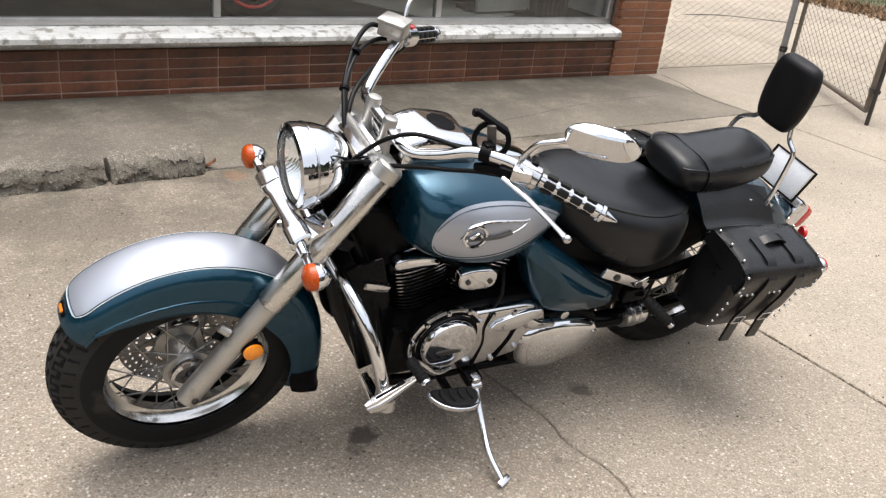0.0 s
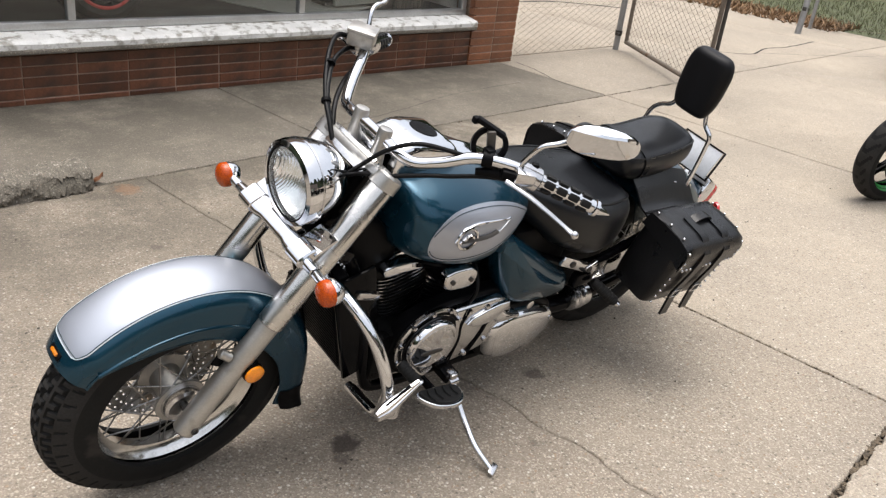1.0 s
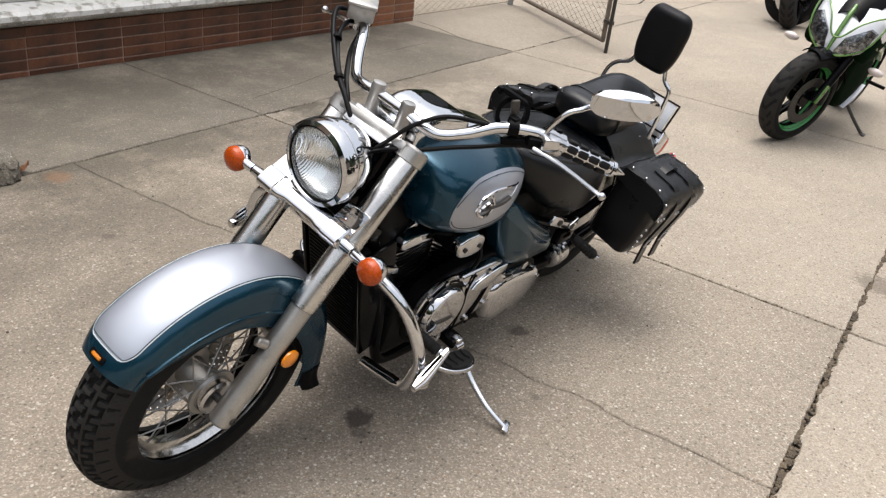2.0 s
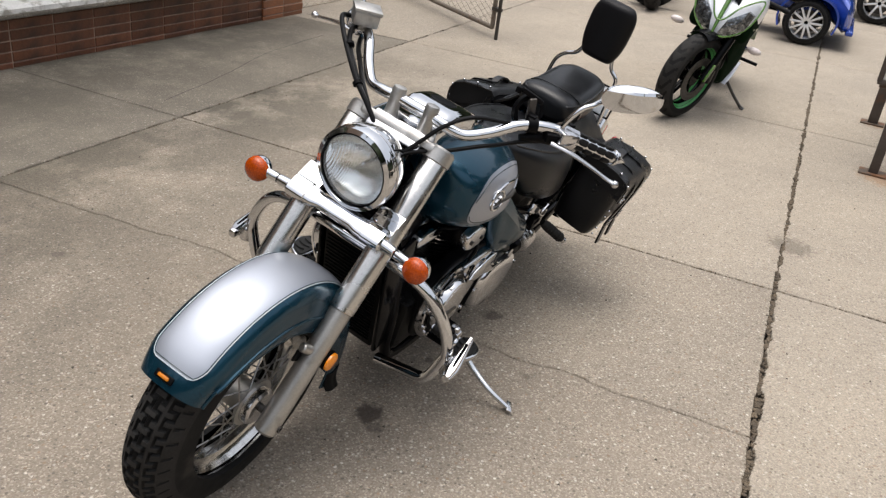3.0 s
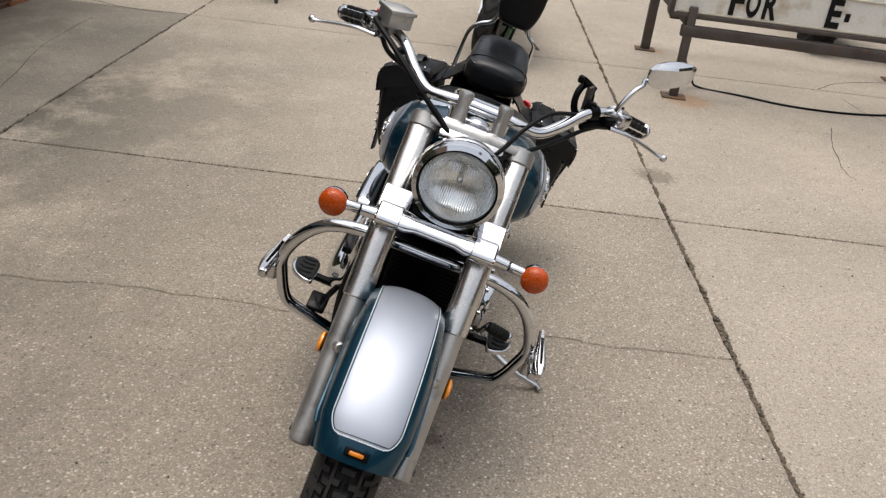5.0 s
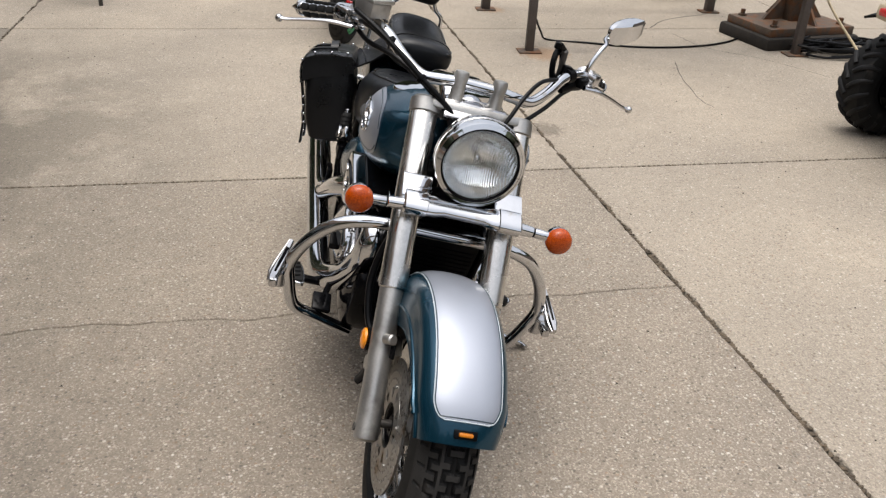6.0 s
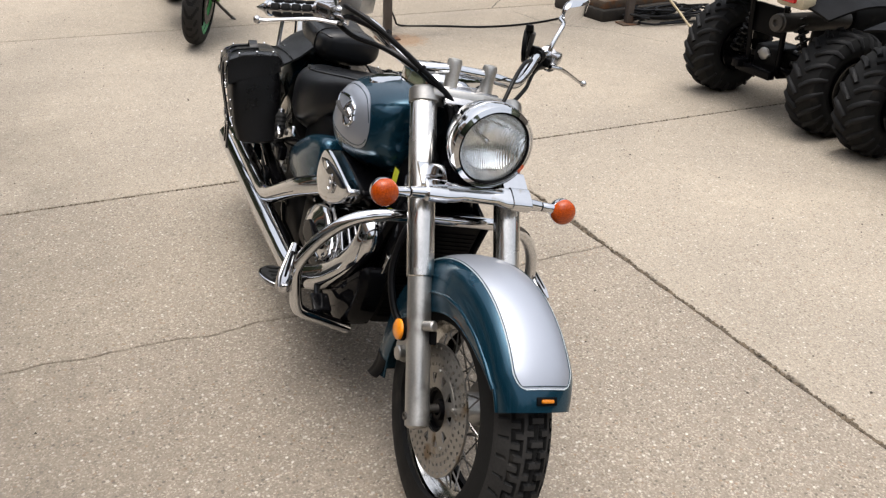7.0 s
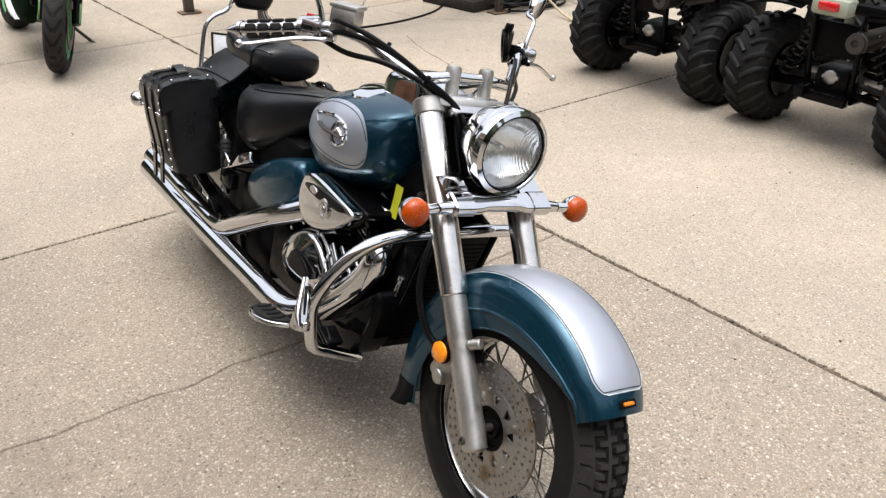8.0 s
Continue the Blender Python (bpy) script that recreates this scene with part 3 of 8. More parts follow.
def spoked_wheel(name, c, R, hw, rim_r, groove, hub_r, hub_w, count=40, seg=480, rows=34):
    hub = part(name, at(c, lathe([(-hub_w, 0.014), (-hub_w, hub_r), (-hub_w + 0.008, hub_r), (-hub_w + 0.014, hub_r * 0.62), (hub_w - 0.014, hub_r * 0.62),
                                  (hub_w - 0.008, hub_r), (hub_w, hub_r), (hub_w, 0.014)], seg=36)), ALLOY, ROOT, "spoked wheel with a chromed rim")
    worn_tread(part("tyre", at(c, tyre_geo(R, hw, rim_r - 0.006, R - rim_r + 0.004, seg, groove, rows)), RUBBER, hub, "black tyre with a zigzag tread", sharp=25))
    w = hw * 0.66
    part("rim", at(c, lathe([(-w, rim_r + 0.010), (-w + 0.004, rim_r + 0.012), (-w + 0.007, rim_r), (-w + 0.016, rim_r - 0.006), (-w * 0.45, rim_r - 0.011), (-w * 0.3, rim_r - 0.023),
                             (w * 0.3, rim_r - 0.023), (w * 0.45, rim_r - 0.011), (w - 0.016, rim_r - 0.006), (w - 0.007, rim_r), (w - 0.0045, rim_r + 0.012), (w, rim_r + 0.010),
                             (w * 0.5, rim_r + 0.004), (-w * 0.5, rim_r + 0.004)], seg=72, closed=True)), RIM, hub)
    made = {}
    for kind, (y0, tw) in enumerate(((-hub_w + 0.004, 0.85), (-hub_w + 0.004, -0.85), (hub_w - 0.004, 0.85), (hub_w - 0.004, -0.85))):
        made[kind] = to_mesh("spoke", spoke_mesh(hub_r * 0.92, y0, 0.0, rim_r - 0.02, y0 * 0.1, tw), SPOKE)
    for i in range(count):
        kind = i % 4
        ob = new("spoke", made[kind])
        ob.parent = hub
        ob.matrix_basis = Matrix.Translation(c) @ Matrix.Rotation(-2 * math.pi * (i + 0.3 * (kind // 2)) / count, 4, "Y")
    return hub


def drilled_disc(c, y, r0, r1, rows=3, n=40, t=0.0025):
    """A brake disc with drilled holes."""
    V, F = [], []
    for ri in range(rows):
        ra, rb = r0 + (r1 - r0) * ri / rows, r0 + (r1 - r0) * (ri + 1) / rows
        for k in range(n):
            a0, a1 = 2 * math.pi * k / n, 2 * math.pi * (k + 1) / n
            am, rm = (a0 + a1) / 2, (ra + rb) / 2
            outer = [(ra, a0), (ra, am), (ra, a1), (rm, a1), (rb, a1), (rb, am), (rb, a0), (rm, a0)]
            base = len(V)
            hr = 0.0043
            for s in (y - t, y + t):
                for r, a in outer:
                    V.append((c[0] + r * math.cos(a), s, c[2] + r * math.sin(a)))
                for q in range(8):
                    b = math.atan2((outer[q][0] - rm), (outer[q][1] - am) * rm)
                    dx, dr = hr * math.cos(b), hr * math.sin(b)
                    a, r = am + dx / rm, rm + dr
                    V.append((c[0] + r * math.cos(a), s, c[2] + r * math.sin(a)))
            for q in range(8):
                q2 = (q + 1) % 8
                F.append((base + q, base + q2, base + 8 + q2, base + 8 + q))
                F.append((base + 16 + q, base + 24 + q, base + 24 + q2, base + 16 + q2))
                F.append((base + 8 + q, base + 8 + q2, base + 24 + q2, base + 24 + q))
            if ri == rows - 1:
                for q in (4, 5):
                    F.append((base + q, base + q + 1, base + 17 + q, base + 16 + q))
            if ri == 0:
                for q in (0, 1):
                    F.append((base + q, base + 16 + q, base + 17 + q, base + q + 1))
    seen, index = {}, []
    for p in V:
        key = tuple(round(x, 5) for x in p)
        index.append(seen.setdefault(key, len(seen)))
    return list(seen), [tuple(index[i] for i in f) for f in F]


AX = (0.0, 0.0, 0.315)
front = spoked_wheel("front_wheel", AX, 0.314, 0.066, 0.205, zigzag_tread, 0.062, 0.052, seg=552, rows=84)
part("hub_cap", lathe([(-0.075, 0.018), (-0.075, 0.04), (-0.07, 0.047), (-0.056, 0.05), (-0.052, 0.05)], AX, seg=36), CHROME_WORN, front)
part("axle", rod((0, -0.138, 0.318), (0, 0.138, 0.318), 0.010), STEEL_DARK, front)
part("brake_disc", drilled_disc(AX, 0.066, 0.092, 0.148), DISC, front, "drilled steel brake disc", sharp=50)


def holed_ring(c, y, r0, r1, n, t=0.0025):
    """A plate ring with rounded three-cornered openings."""
    V, F = [], []
    for k in range(n):
        a0, step, base = 2 * math.pi * k / n, 2 * math.pi / n, len(V)
        outer = [(r0, i / 4) for i in range(5)] + [((r0 + r1) / 2, 1.0)] + [(r1, 1 - i / 4) for i in range(5)] + [((r0 + r1) / 2, 0.0)]
        rm = r0 + (r1 - r0) * 0.52
        for s in (y - t, y + t):
            for r, f in outer:
                V.append((c[0] + r * math.cos(a0 + f * step), s, c[2] + r * math.sin(a0 + f * step)))
            for r, f in outer:
                b = math.atan2(r - rm, (f - 0.5) * step * rm)
                h = 0.0118 * (1 + 0.3 * math.cos(3 * (b - 0.5)))
                rr, aa = rm + h * math.sin(b), a0 + step / 2 + h * 0.85 * math.cos(b) / rm
                V.append((c[0] + rr * math.cos(aa), s, c[2] + rr * math.sin(aa)))
        for q in range(12):
            p = (q + 1) % 12
            F += [(base + q, base + p, base + 12 + p, base + 12 + q), (base + 24 + q, base + 36 + q, base + 36 + p, base + 24 + p),
                  (base + 12 + q, base + 12 + p, base + 36 + p, base + 36 + q)]
            if q < 4 or 6 <= q < 10:
                F.append((base + q, base + 24 + q, base + 24 + p, base + p))
    seen, index = {}, []
    for p in V:
        index.append(seen.setdefault(tuple(round(x, 5) for x in p), len(seen)))
    return list(seen), [tuple(index[i] for i in f) for f in F]


dc = part("disc_carrier", holed_ring(AX, 0.0665, 0.05, 0.0935, 10), DISC, front, "steel disc carrier with three-cornered openings", sharp=40)
part("dust_seal", lathe([(0.05, 0.014), (0.05, 0.0505), (0.064, 0.0505), (0.064, 0.043), (0.056, 0.04), (0.056, 0.024), (0.064, 0.022), (0.064, 0.014)], AX, seg=36, closed=True), BLACK_MATT, dc)
rivet = to_mesh("rivet", lathe([(0.0, 0.0042), (0.003, 0.0042), (0.004, 0.002), (0.004, 0.0)], (0, 0, 0), seg=10), ALLOY)
for i in range(5):
    ob = new("rivet", rivet)
    ob.parent = dc
    ob.matrix_basis = Matrix.Translation((0.088 * math.cos(1.2566 * i), 0.069, AX[2] + 0.088 * math.sin(1.2566 * i)))
part("valve_stem", rod((-0.135, 0.0, 0.44), (-0.118, 0.0, 0.425), 0.004, 8), BLACK_MATT, front)
REAR = (1.655, 0.0, 0.325)
rear = spoked_wheel("rear_wheel", REAR, 0.325, 0.085, 0.195, rib_tread, 0.085, 0.07, seg=180)
part("hub_drum", lathe([(-0.085, 0.02), (-0.085, 0.07), (-0.08, 0.088), (-0.06, 0.092), (-0.05, 0.09)], REAR, seg=36), CHROME_WORN, rear)

# fork: direction and legs
FD = arr((0.553, 0.0, 0.833))


def fork_at(w, v=0.0):
    return (0.0 + (w - 0.318) * 0.664, v, w)


for s in (-1, 1):
    v = 0.113 * s
    leg = part("fork_leg", join(rod(fork_at(0.283, v), fork_at(0.565, v), 0.0275, 24, 0.006)), ALLOY, bike, "satin alloy fork lower with scuffs")
    part("fork_lug", join(rod(arr(fork_at(0.468, v)) + (-0.024, 0, 0.016), arr(fork_at(0.468, v)) + (-0.047, -0.012 * s, 0.031), 0.012, 12, 0.003)), ALLOY, leg)
    part("axle_bolt", lathe([(0, 0.009), (0.004, 0.009), (0.004, 0.005), (-0.002, 0.005)], (-0.006, v + 0.0265 * s, 0.303), (0, s, 0), 12), STEEL_DARK, leg)
    part("fork_cover", lathe([(0, 0.0285), (0.003, 0.0315), (0.06, 0.0318), (0.41, 0.0318), (0.414, 0.029)], fork_at(0.56, v), tuple(FD), 28), SATIN, bike, "chromed fork shroud")
    part("fork_cap", lathe([(0, 0.0322), (0.002, 0.0335), (0.03, 0.0335), (0.035, 0.029), (0.036, 0.012)], fork_at(0.898, v), tuple(FD), 28), ALLOY, bike)
    # side reflector on a bracket
    part("reflector", lathe([(0, 0.017), (0.004, 0.024), (0.009, 0.0235), (0.013, 0.017), (0.014, 0.001)], (0.122, 0.143 * s, 0.446), (0, s, 0), 24), REFLECTOR, bike, "round amber side reflector")
    part("reflector_bracket", join(lathe([(-0.004, 0.02), (-0.004, 0.026), (0.002, 0.026), (0.002, 0.02)], (0.122, 0.141 * s, 0.446), (0, s, 0), 24), rbox((0.112, 0.13 * s, 0.455), (0.05, 0.008, 0.03), 0.002)), BLACK_MATT, bike)

# brake caliper on the right leg, with its hose
part("brake_caliper", join(rbox((0.148, 0.085, 0.395), (0.06, 0.06, 0.10), 0.014, pose(0, 0, 0, 0, -25, 0)), rod((0.16, 0.11, 0.42), (0.16, 0.128, 0.42), 0.018, 16, 0.003),
                           rod((0.14, 0.11, 0.372), (0.14, 0.128, 0.372), 0.018, 16, 0.003), rbox((0.115, 0.1, 0.40), (0.05, 0.02, 0.03), 0.004)), ALLOY, bike)
part("brake_hose", tube([(0.15, 0.12, 0.43), (0.19, 0.14, 0.46), (0.235, 0.15, 0.54), (0.255, 0.13, 0.64), (0.28, 0.08, 0.69), (0.30, 0.04, 0.72)], 0.0085, 10, 6), CABLE, bike)


# front fender, valanced
FR = 0.347


def fender_radius(d):
    tip = max(0.0, 1 - (d - 34) / 16) if d < 50 else 0.0
    tail = max(0.0, (d - 168) / 30)
    return FR - 0.012 * tip ** 2 + 0.012 * tail ** 2


def fender_edge(d):
    return float(np.interp(d, (34, 45, 60, 75, 95, 110, 125, 150, 170, 185, 200), (0.312, 0.287, 0.256, 0.238, 0.226, 0.218, 0.216, 0.226, 0.24, 0.252, 0.257)))


def fender_half(d):
    return 0.086 - 0.012 * max(0, 1 - (d - 34) / 14) if d < 48 else 0.086


def fender_pt(d, s, out=0.0):
    """A point of the fender at d degrees from the front; s from -1 (left rim) through 0 (crown) to 1."""
    r1, hw = fender_radius(d), fender_half(d)
    r0 = min(fender_edge(d), r1 - 0.055)
    k = abs(s)
    if k < 0.62:
        a = k / 0.62 * math.pi / 2
        v, r = hw * math.sin(a) ** 0.9, (r1 - 0.05) + 0.05 * math.cos(a) ** 0.8
    else:
        q = (k - 0.62) / 0.38
        v, r = hw + 0.004 * math.sin(q * math.pi) + 0.003 * q, (r1 - 0.05) + (r0 - r1 + 0.05) * q
    r += out
    v += out * (1 if k > 0.4 else k * 2)
    a = radians(d)
    return (-r * math.cos(a), math.copysign(v, s) if s else 0.0, 0.318 + r * math.sin(a))


def skirt(i, j):
    return fender_pt(35.5 + 164.5 * i, -1 + 2 * j)


fender = part("front_fender", thick(grid(skirt, 90, 56), -0.0028), TEAL, bike, "teal valanced front fender with a silver crown", sharp=50)
part("fender_lip", tube([fender_pt(38 + 162 * i / 70, -1) for i in range(71)], 0.0028, 8), TEAL, fender)
part("fender_lip", tube([fender_pt(38 + 162 * i / 70, 1) for i in range(71)], 0.0028, 8), TEAL, fender)
part("fender_flap", thick(grid(lambda i, j: fender_pt(190 + 11 * i, -1 + 2 * j, 0.0016 + 0.014 * i ** 3), 8, 40), 0.004), BLACK_MATT, fender, "matt black flared end of the front fender", sharp=60)


for s in (-1, 1):
    part("fender_bead", tube([fender_pt(44 + 86 * i / 50, s * (0.80 + 0.02 * math.sin(i / 50 * math.pi)), 0.0005) for i in range(51)], 0.0048, 8), TEAL, fender)


def crown_half(d):
    """Half the silver panel's width, as a share of the section."""
    end = 43.0
    k = min(1.0, max(0.0, (d - end) / 7.0))
    return 0.32 * (0.62 + 0.38 * math.sqrt(max(0.0, 1 - (1 - k) ** 2)))


part("fender_panel", thick(grid(lambda i, j: fender_pt(43.0 + 92 * i ** 1.7, (-1 + 2 * j) * crown_half(43.0 + 92 * i ** 1.7), 0.0012), 60, 22), 0.0012), SILVER, fender, "silver painted crown panel", sharp=60)


def stripe_round(fn, off, w, material, parent, closed=False, name="pinstripe"):
    pts = [fn(k / 140, off) for k in range(141)]
    return part(name, tube(pts, w, 6, flat=1.0, closed=False), material, parent)


def crown_border(k, off):
    if k < 0.42:
        d = 135.0 - (92 + off * 60) * (1 - (1 - k / 0.42) ** 2)
        return fender_pt(d, -(crown_half(d) + off), 0.0019)
    if k > 0.58:
        d = 135.0 - (92 + off * 60) * (1 - (1 - (1 - k) / 0.42) ** 2)
        return fender_pt(d, crown_half(d) + off, 0.0019)
    q = (k - 0.5) / 0.08
    return fender_pt(43.0 - off * 60, q * (crown_half(43.0) + off), 0.0019)


stripe_round(crown_border, -0.012, 0.0013, STRIPE, fender)
stripe_round(crown_border, 0.004, 0.0012, STRIPE_PALE, fender)
MARKER = shader("marker_lens", (0.55, 0.17, 0.008), 0.2, 0.0, 0.2, 80, 300)
ma = radians(39.0)
mp = (-(fender_radius(39.0) + 0.001) * math.cos(ma), 0.0, 0.318 + (fender_radius(39.0) + 0.001) * math.sin(ma))
mrot = pose(0, 0, 0, 0, -51, 0)
part("marker_bezel", rbox(mp, (0.017, 0.046, 0.006), 0.003, mrot), BLACK_MATT, fender)
part("marker_lamp", rbox((mp[0] - 0.003, 0, mp[2] + 0.002), (0.008, 0.028, 0.007), 0.003, mrot), MARKER, fender, "small amber marker lamp")
for s in (-1, 1):
    part("fender_brace", rbox((0.075, 0.094 * s, 0.455), (0.07, 0.006, 0.03), 0.002, pose(0, 0, 0, 0, 30, 0)), BLACK_MATT, fender)

# triple clamps and headstock
lower_u = fork_at(0.735)[0]
part("lower_clamp", rbox((lower_u + 0.03, 0, 0.735), (0.075, 0.27, 0.035), 0.008, pose(0, 0, 0, 0, 33, 0)), BLACK, bike)
part("top_clamp", join(rbox((0.402, 0, 0.912), (0.085, 0.21, 0.022), 0.006, pose(0, 0, 0, 0, 33, 0)), lathe([(0, 0.0355), (0.025, 0.0355)], (0.385, -0.112, 0.898), tuple(FD), 24), lathe([(0, 0.0355), (0.025, 0.0355)], (0.385, 0.112, 0.898), tuple(FD), 24)), ALLOY, bike)
part("clamp_plate", rbox((0.375, 0, 0.922), (0.052, 0.15, 0.022), 0.005, pose(0, 0, 0, 0, -34, 0)), CHROME_WORN, bike, "smooth bright plate under the handlebar risers")
part("headstock", rod((0.33, 0, 0.70), (0.445, 0, 0.90), 0.035, 20), BLACK, bike)
for s in (-1, 1):
    part("handlebar_riser", lathe([(0, 0.021), (0.004, 0.0205), (0.03, 0.0165), (0.055, 0.016), (0.082, 0.018), (0.09, 0.0155), (0.092, 0.006)], (0.405, 0.047 * s, 0.915), (0.14, 0, 0.99), 24), ALLOY, bike)
part("clamp_bridge", join(rbox((0.432, 0, 0.945), (0.05, 0.07, 0.045), 0.006)), CHROME, bike, "chromed indicator housing between the risers")


def boxy(p, n=2.5):
    """Turns a unit ball into a mirror shell: a rounded outline, flat at the back, with a sharp ridge along the front."""
    r = math.hypot(p[1], p[2])
    k = r / max(1e-9, (abs(p[1]) ** n + abs(p[2]) ** n) ** (1 / n)) if r > 1e-6 else 1.0
    y, z = p[1] * k * 0.97, p[2] * k * (0.94 + 0.06 * p[1])
    tent = 1 - (z - 0.6) / 0.4 if z > 0.6 else 1 - (0.6 - z) / 1.6
    deep = 0.5 * max(0.0, tent) ** 0.85 * max(0.0, 1 - y * y) ** 0.5
    return (-deep if p[0] < 0 else p[0] * 0.12, y, z)


# handlebar
BAR = [(0.418, 0, 0.978), (0.418, 0.05, 0.978), (0.421, 0.09, 0.973), (0.438, 0.135, 0.968), (0.478, 0.18, 0.99), (0.528, 0.225, 1.022), (0.578, 0.278, 1.03), (0.622, 0.314, 1.018), (0.70, 0.374, 0.993), (0.748, 0.411, 0.976)]
half = BAR[1:]
full = [(p[0], -p[1], p[2]) for p in reversed(half)] + [BAR[0]] + half
part("handlebar", tube(full, 0.0135, 16, 6), CHROME, bike, "wide chromed handlebar")
GA, GB = arr((0.636, 0.325, 1.012)), arr((0.748, 0.411, 0.976))
gd = (GB - GA) / np.linalg.norm(GB - GA)
PAD = to_mesh("grip_pad", rbox((0, 0, 0), (0.009, 0.0165, 0.025), 0.0036), GRIP)
for s in (-1, 1):
    f = arr((1, s, 1))
    A, B, D = GA * f, GB * f, gd * f
    grip = part("grip", lathe([(0, 0.0165), (0.145, 0.0165)], tuple(A), tuple(D), 20), CHROME, bike, "chromed grip with black rubber pads")
    gm = axis_frame(tuple(A), tuple(D))
    for k in range(4):
        for q in range(5):
            ob = new("grip_pad", PAD)
            ob.parent = grip
            ob.matrix_basis = gm @ Matrix.Translation((0, 0, 0.024 + 0.032 * k)) @ Matrix.Rotation(radians(72 * q + 15), 4, "Z") @ Matrix.Translation((0.0172, 0, 0))
    part("grip_end", lathe([(0.145, 0.0165), (0.147, 0.02), (0.155, 0.02), (0.16, 0.013), (0.168, 0.011), (0.192, 0.002)], tuple(A), tuple(D), 20), CHROME, grip)
    C = arr((0.612, 0.312 * s, 1.018))
    housing = part("switch_housing", join(lathe([(-0.03, 0.017), (-0.026, 0.027), (0.022, 0.028), (0.027, 0.021)], tuple(C), tuple(D), 20), rbox(tuple(C + arr((-0.018, 0.006 * s, 0.006))), (0.045, 0.042, 0.032), 0.007, pose(0, 0, 0, 0, 0, 40 * s))), CHROME_WORN, bike, "chromed switch housing")
    part("switch", rbox(tuple(C + arr((0.012, 0.0, 0.026))), (0.016, 0.014, 0.008), 0.002, pose(0, 0, 0, 0, 0, 40 * s)), RED if s > 0 else BLACK_MATT, housing)
    part("lever_perch", rbox((0.583, 0.292 * s, 1.012), (0.05, 0.03, 0.024), 0.006, pose(0, 0, 0, 0, 0, 40 * s)), BLACK_MATT if s < 0 else CHROME_WORN, bike)
    part("lever", tube([(0.566, 0.298 * s, 1.004), (0.580, 0.345 * s, 1.000), (0.604, 0.395 * s, 0.985), (0.627, 0.442 * s, 0.968), (0.633, 0.462 * s, 0.964)], (0.010, 0.009, 0.0075, 0.007, 0.0085), 12, 5, flat=0.6), CHROME_WORN, bike, "polished control lever")
    part("lever_ball", ball((0.634, 0.466 * s, 0.963), 0.0095, 14), CHROME_WORN, bike)
    # mirror
    stem = part("mirror_stem", tube([(0.592, 0.300 * s, 1.03), (0.595, 0.305 * s, 1.06), (0.606, 0.322 * s, 1.098), (0.628, 0.338 * s, 1.112), (0.66, 0.345 * s, 1.118), (0.675, 0.365 * s, 1.128)], (0.0075, 0.0065, 0.006, 0.006, 0.007, 0.009), 12, 5), CHROME, bike)
    mc = Vector((0.695, 0.402 * s, 1.146))
    mm = Matrix.Translation(mc) @ pose(0, 0, 0, 0, 8, -36 * s) @ pose(0, 0, 0, 10 * s, 0, 0)
    shell = moved(([boxy(p) for p in ball((0, 0, 0), 1.0, 36)[0]], ball((0, 0, 0), 1.0, 36)[1]), mm @ Matrix.Diagonal((0.055, 0.08, 0.036, 1)))
    part("mirror_shell", shell, CHROME, stem, "oval chromed mirror")
    part("mirror_glass", moved(([(q[0], boxy(q)[1], boxy(q)[2]) for q in lathe([(0.0072, 0.95), (0.0085, 0.94), (0.0086, 0.001)], (0, 0, 0), (1, 0, 0), 40)[0]], lathe([(0.0072, 0.95), (0.0085, 0.94), (0.0086, 0.001)], (0, 0, 0), (1, 0, 0), 40)[1]), mm @ Matrix.Diagonal((1, 0.076, 0.033, 1))), MIRROR, stem)

# brake fluid reservoir and kill switch on the right
part("brake_reservoir", join(rbox((0.548, 0.265, 1.062), (0.058, 0.066, 0.036), 0.006, pose(0, 0, 0, 0, 0, 42)), rbox((0.548, 0.265, 1.084), (0.064, 0.072, 0.010), 0.003, pose(0, 0, 0, 0, 0, 42)), rbox((0.56, 0.272, 1.04), (0.04, 0.03, 0.03), 0.006, pose(0, 0, 0, 0, 0, 42))), ALLOY, bike, "grey alloy brake fluid reservoir")

# control cables
CABLES = [
    [(0.535, 0.300, 1.050), (0.500, 0.300, 1.055), (0.455, 0.260, 1.042), (0.415, 0.205, 1.014), (0.384, 0.145, 0.977), (0.366, 0.085, 0.942), (0.355, 0.045, 0.905), (0.335, 0.02, 0.84)],
    [(0.575, 0.285, 1.02), (0.52, 0.275, 1.03), (0.455, 0.235, 1.025), (0.408, 0.180, 1.0), (0.382, 0.130, 0.968), (0.368, 0.075, 0.93), (0.357, 0.04, 0.895), (0.34, 0.02, 0.83)],
    [(0.60, 0.29, 1.0), (0.54, 0.255, 0.985), (0.47, 0.20, 0.985), (0.41, 0.14, 0.965), (0.378, 0.09, 0.935), (0.36, 0.055, 0.90), (0.345, 0.03, 0.82)],
    [(0.585, -0.285, 1.004), (0.54, -0.235, 1.015), (0.485, -0.185, 1.022), (0.43, -0.139, 1.019), (0.385, -0.10, 0.985), (0.352, -0.07, 0.935), (0.335, -0.035, 0.88)],
    [(0.59, -0.285, 0.995), (0.54, -0.24, 0.982), (0.49, -0.205, 0.968), (0.447, -0.175, 0.958), (0.395, -0.12, 0.93), (0.35, -0.07, 0.912), (0.33, -0.035, 0.885)],
]
for k, c in enumerate(CABLES):
    part("control_cable", tube(c, 0.0062 if k in (0, 1, 2) else 0.0052, 10, 7), CABLE, bike, "black control cable")
part("cable_tie", lathe([(-0.004, 0.012), (0.004, 0.012)], (0.383, 0.140, 0.973), (0.4, 0.8, 0.5), 14), BLACK_MATT, bike)
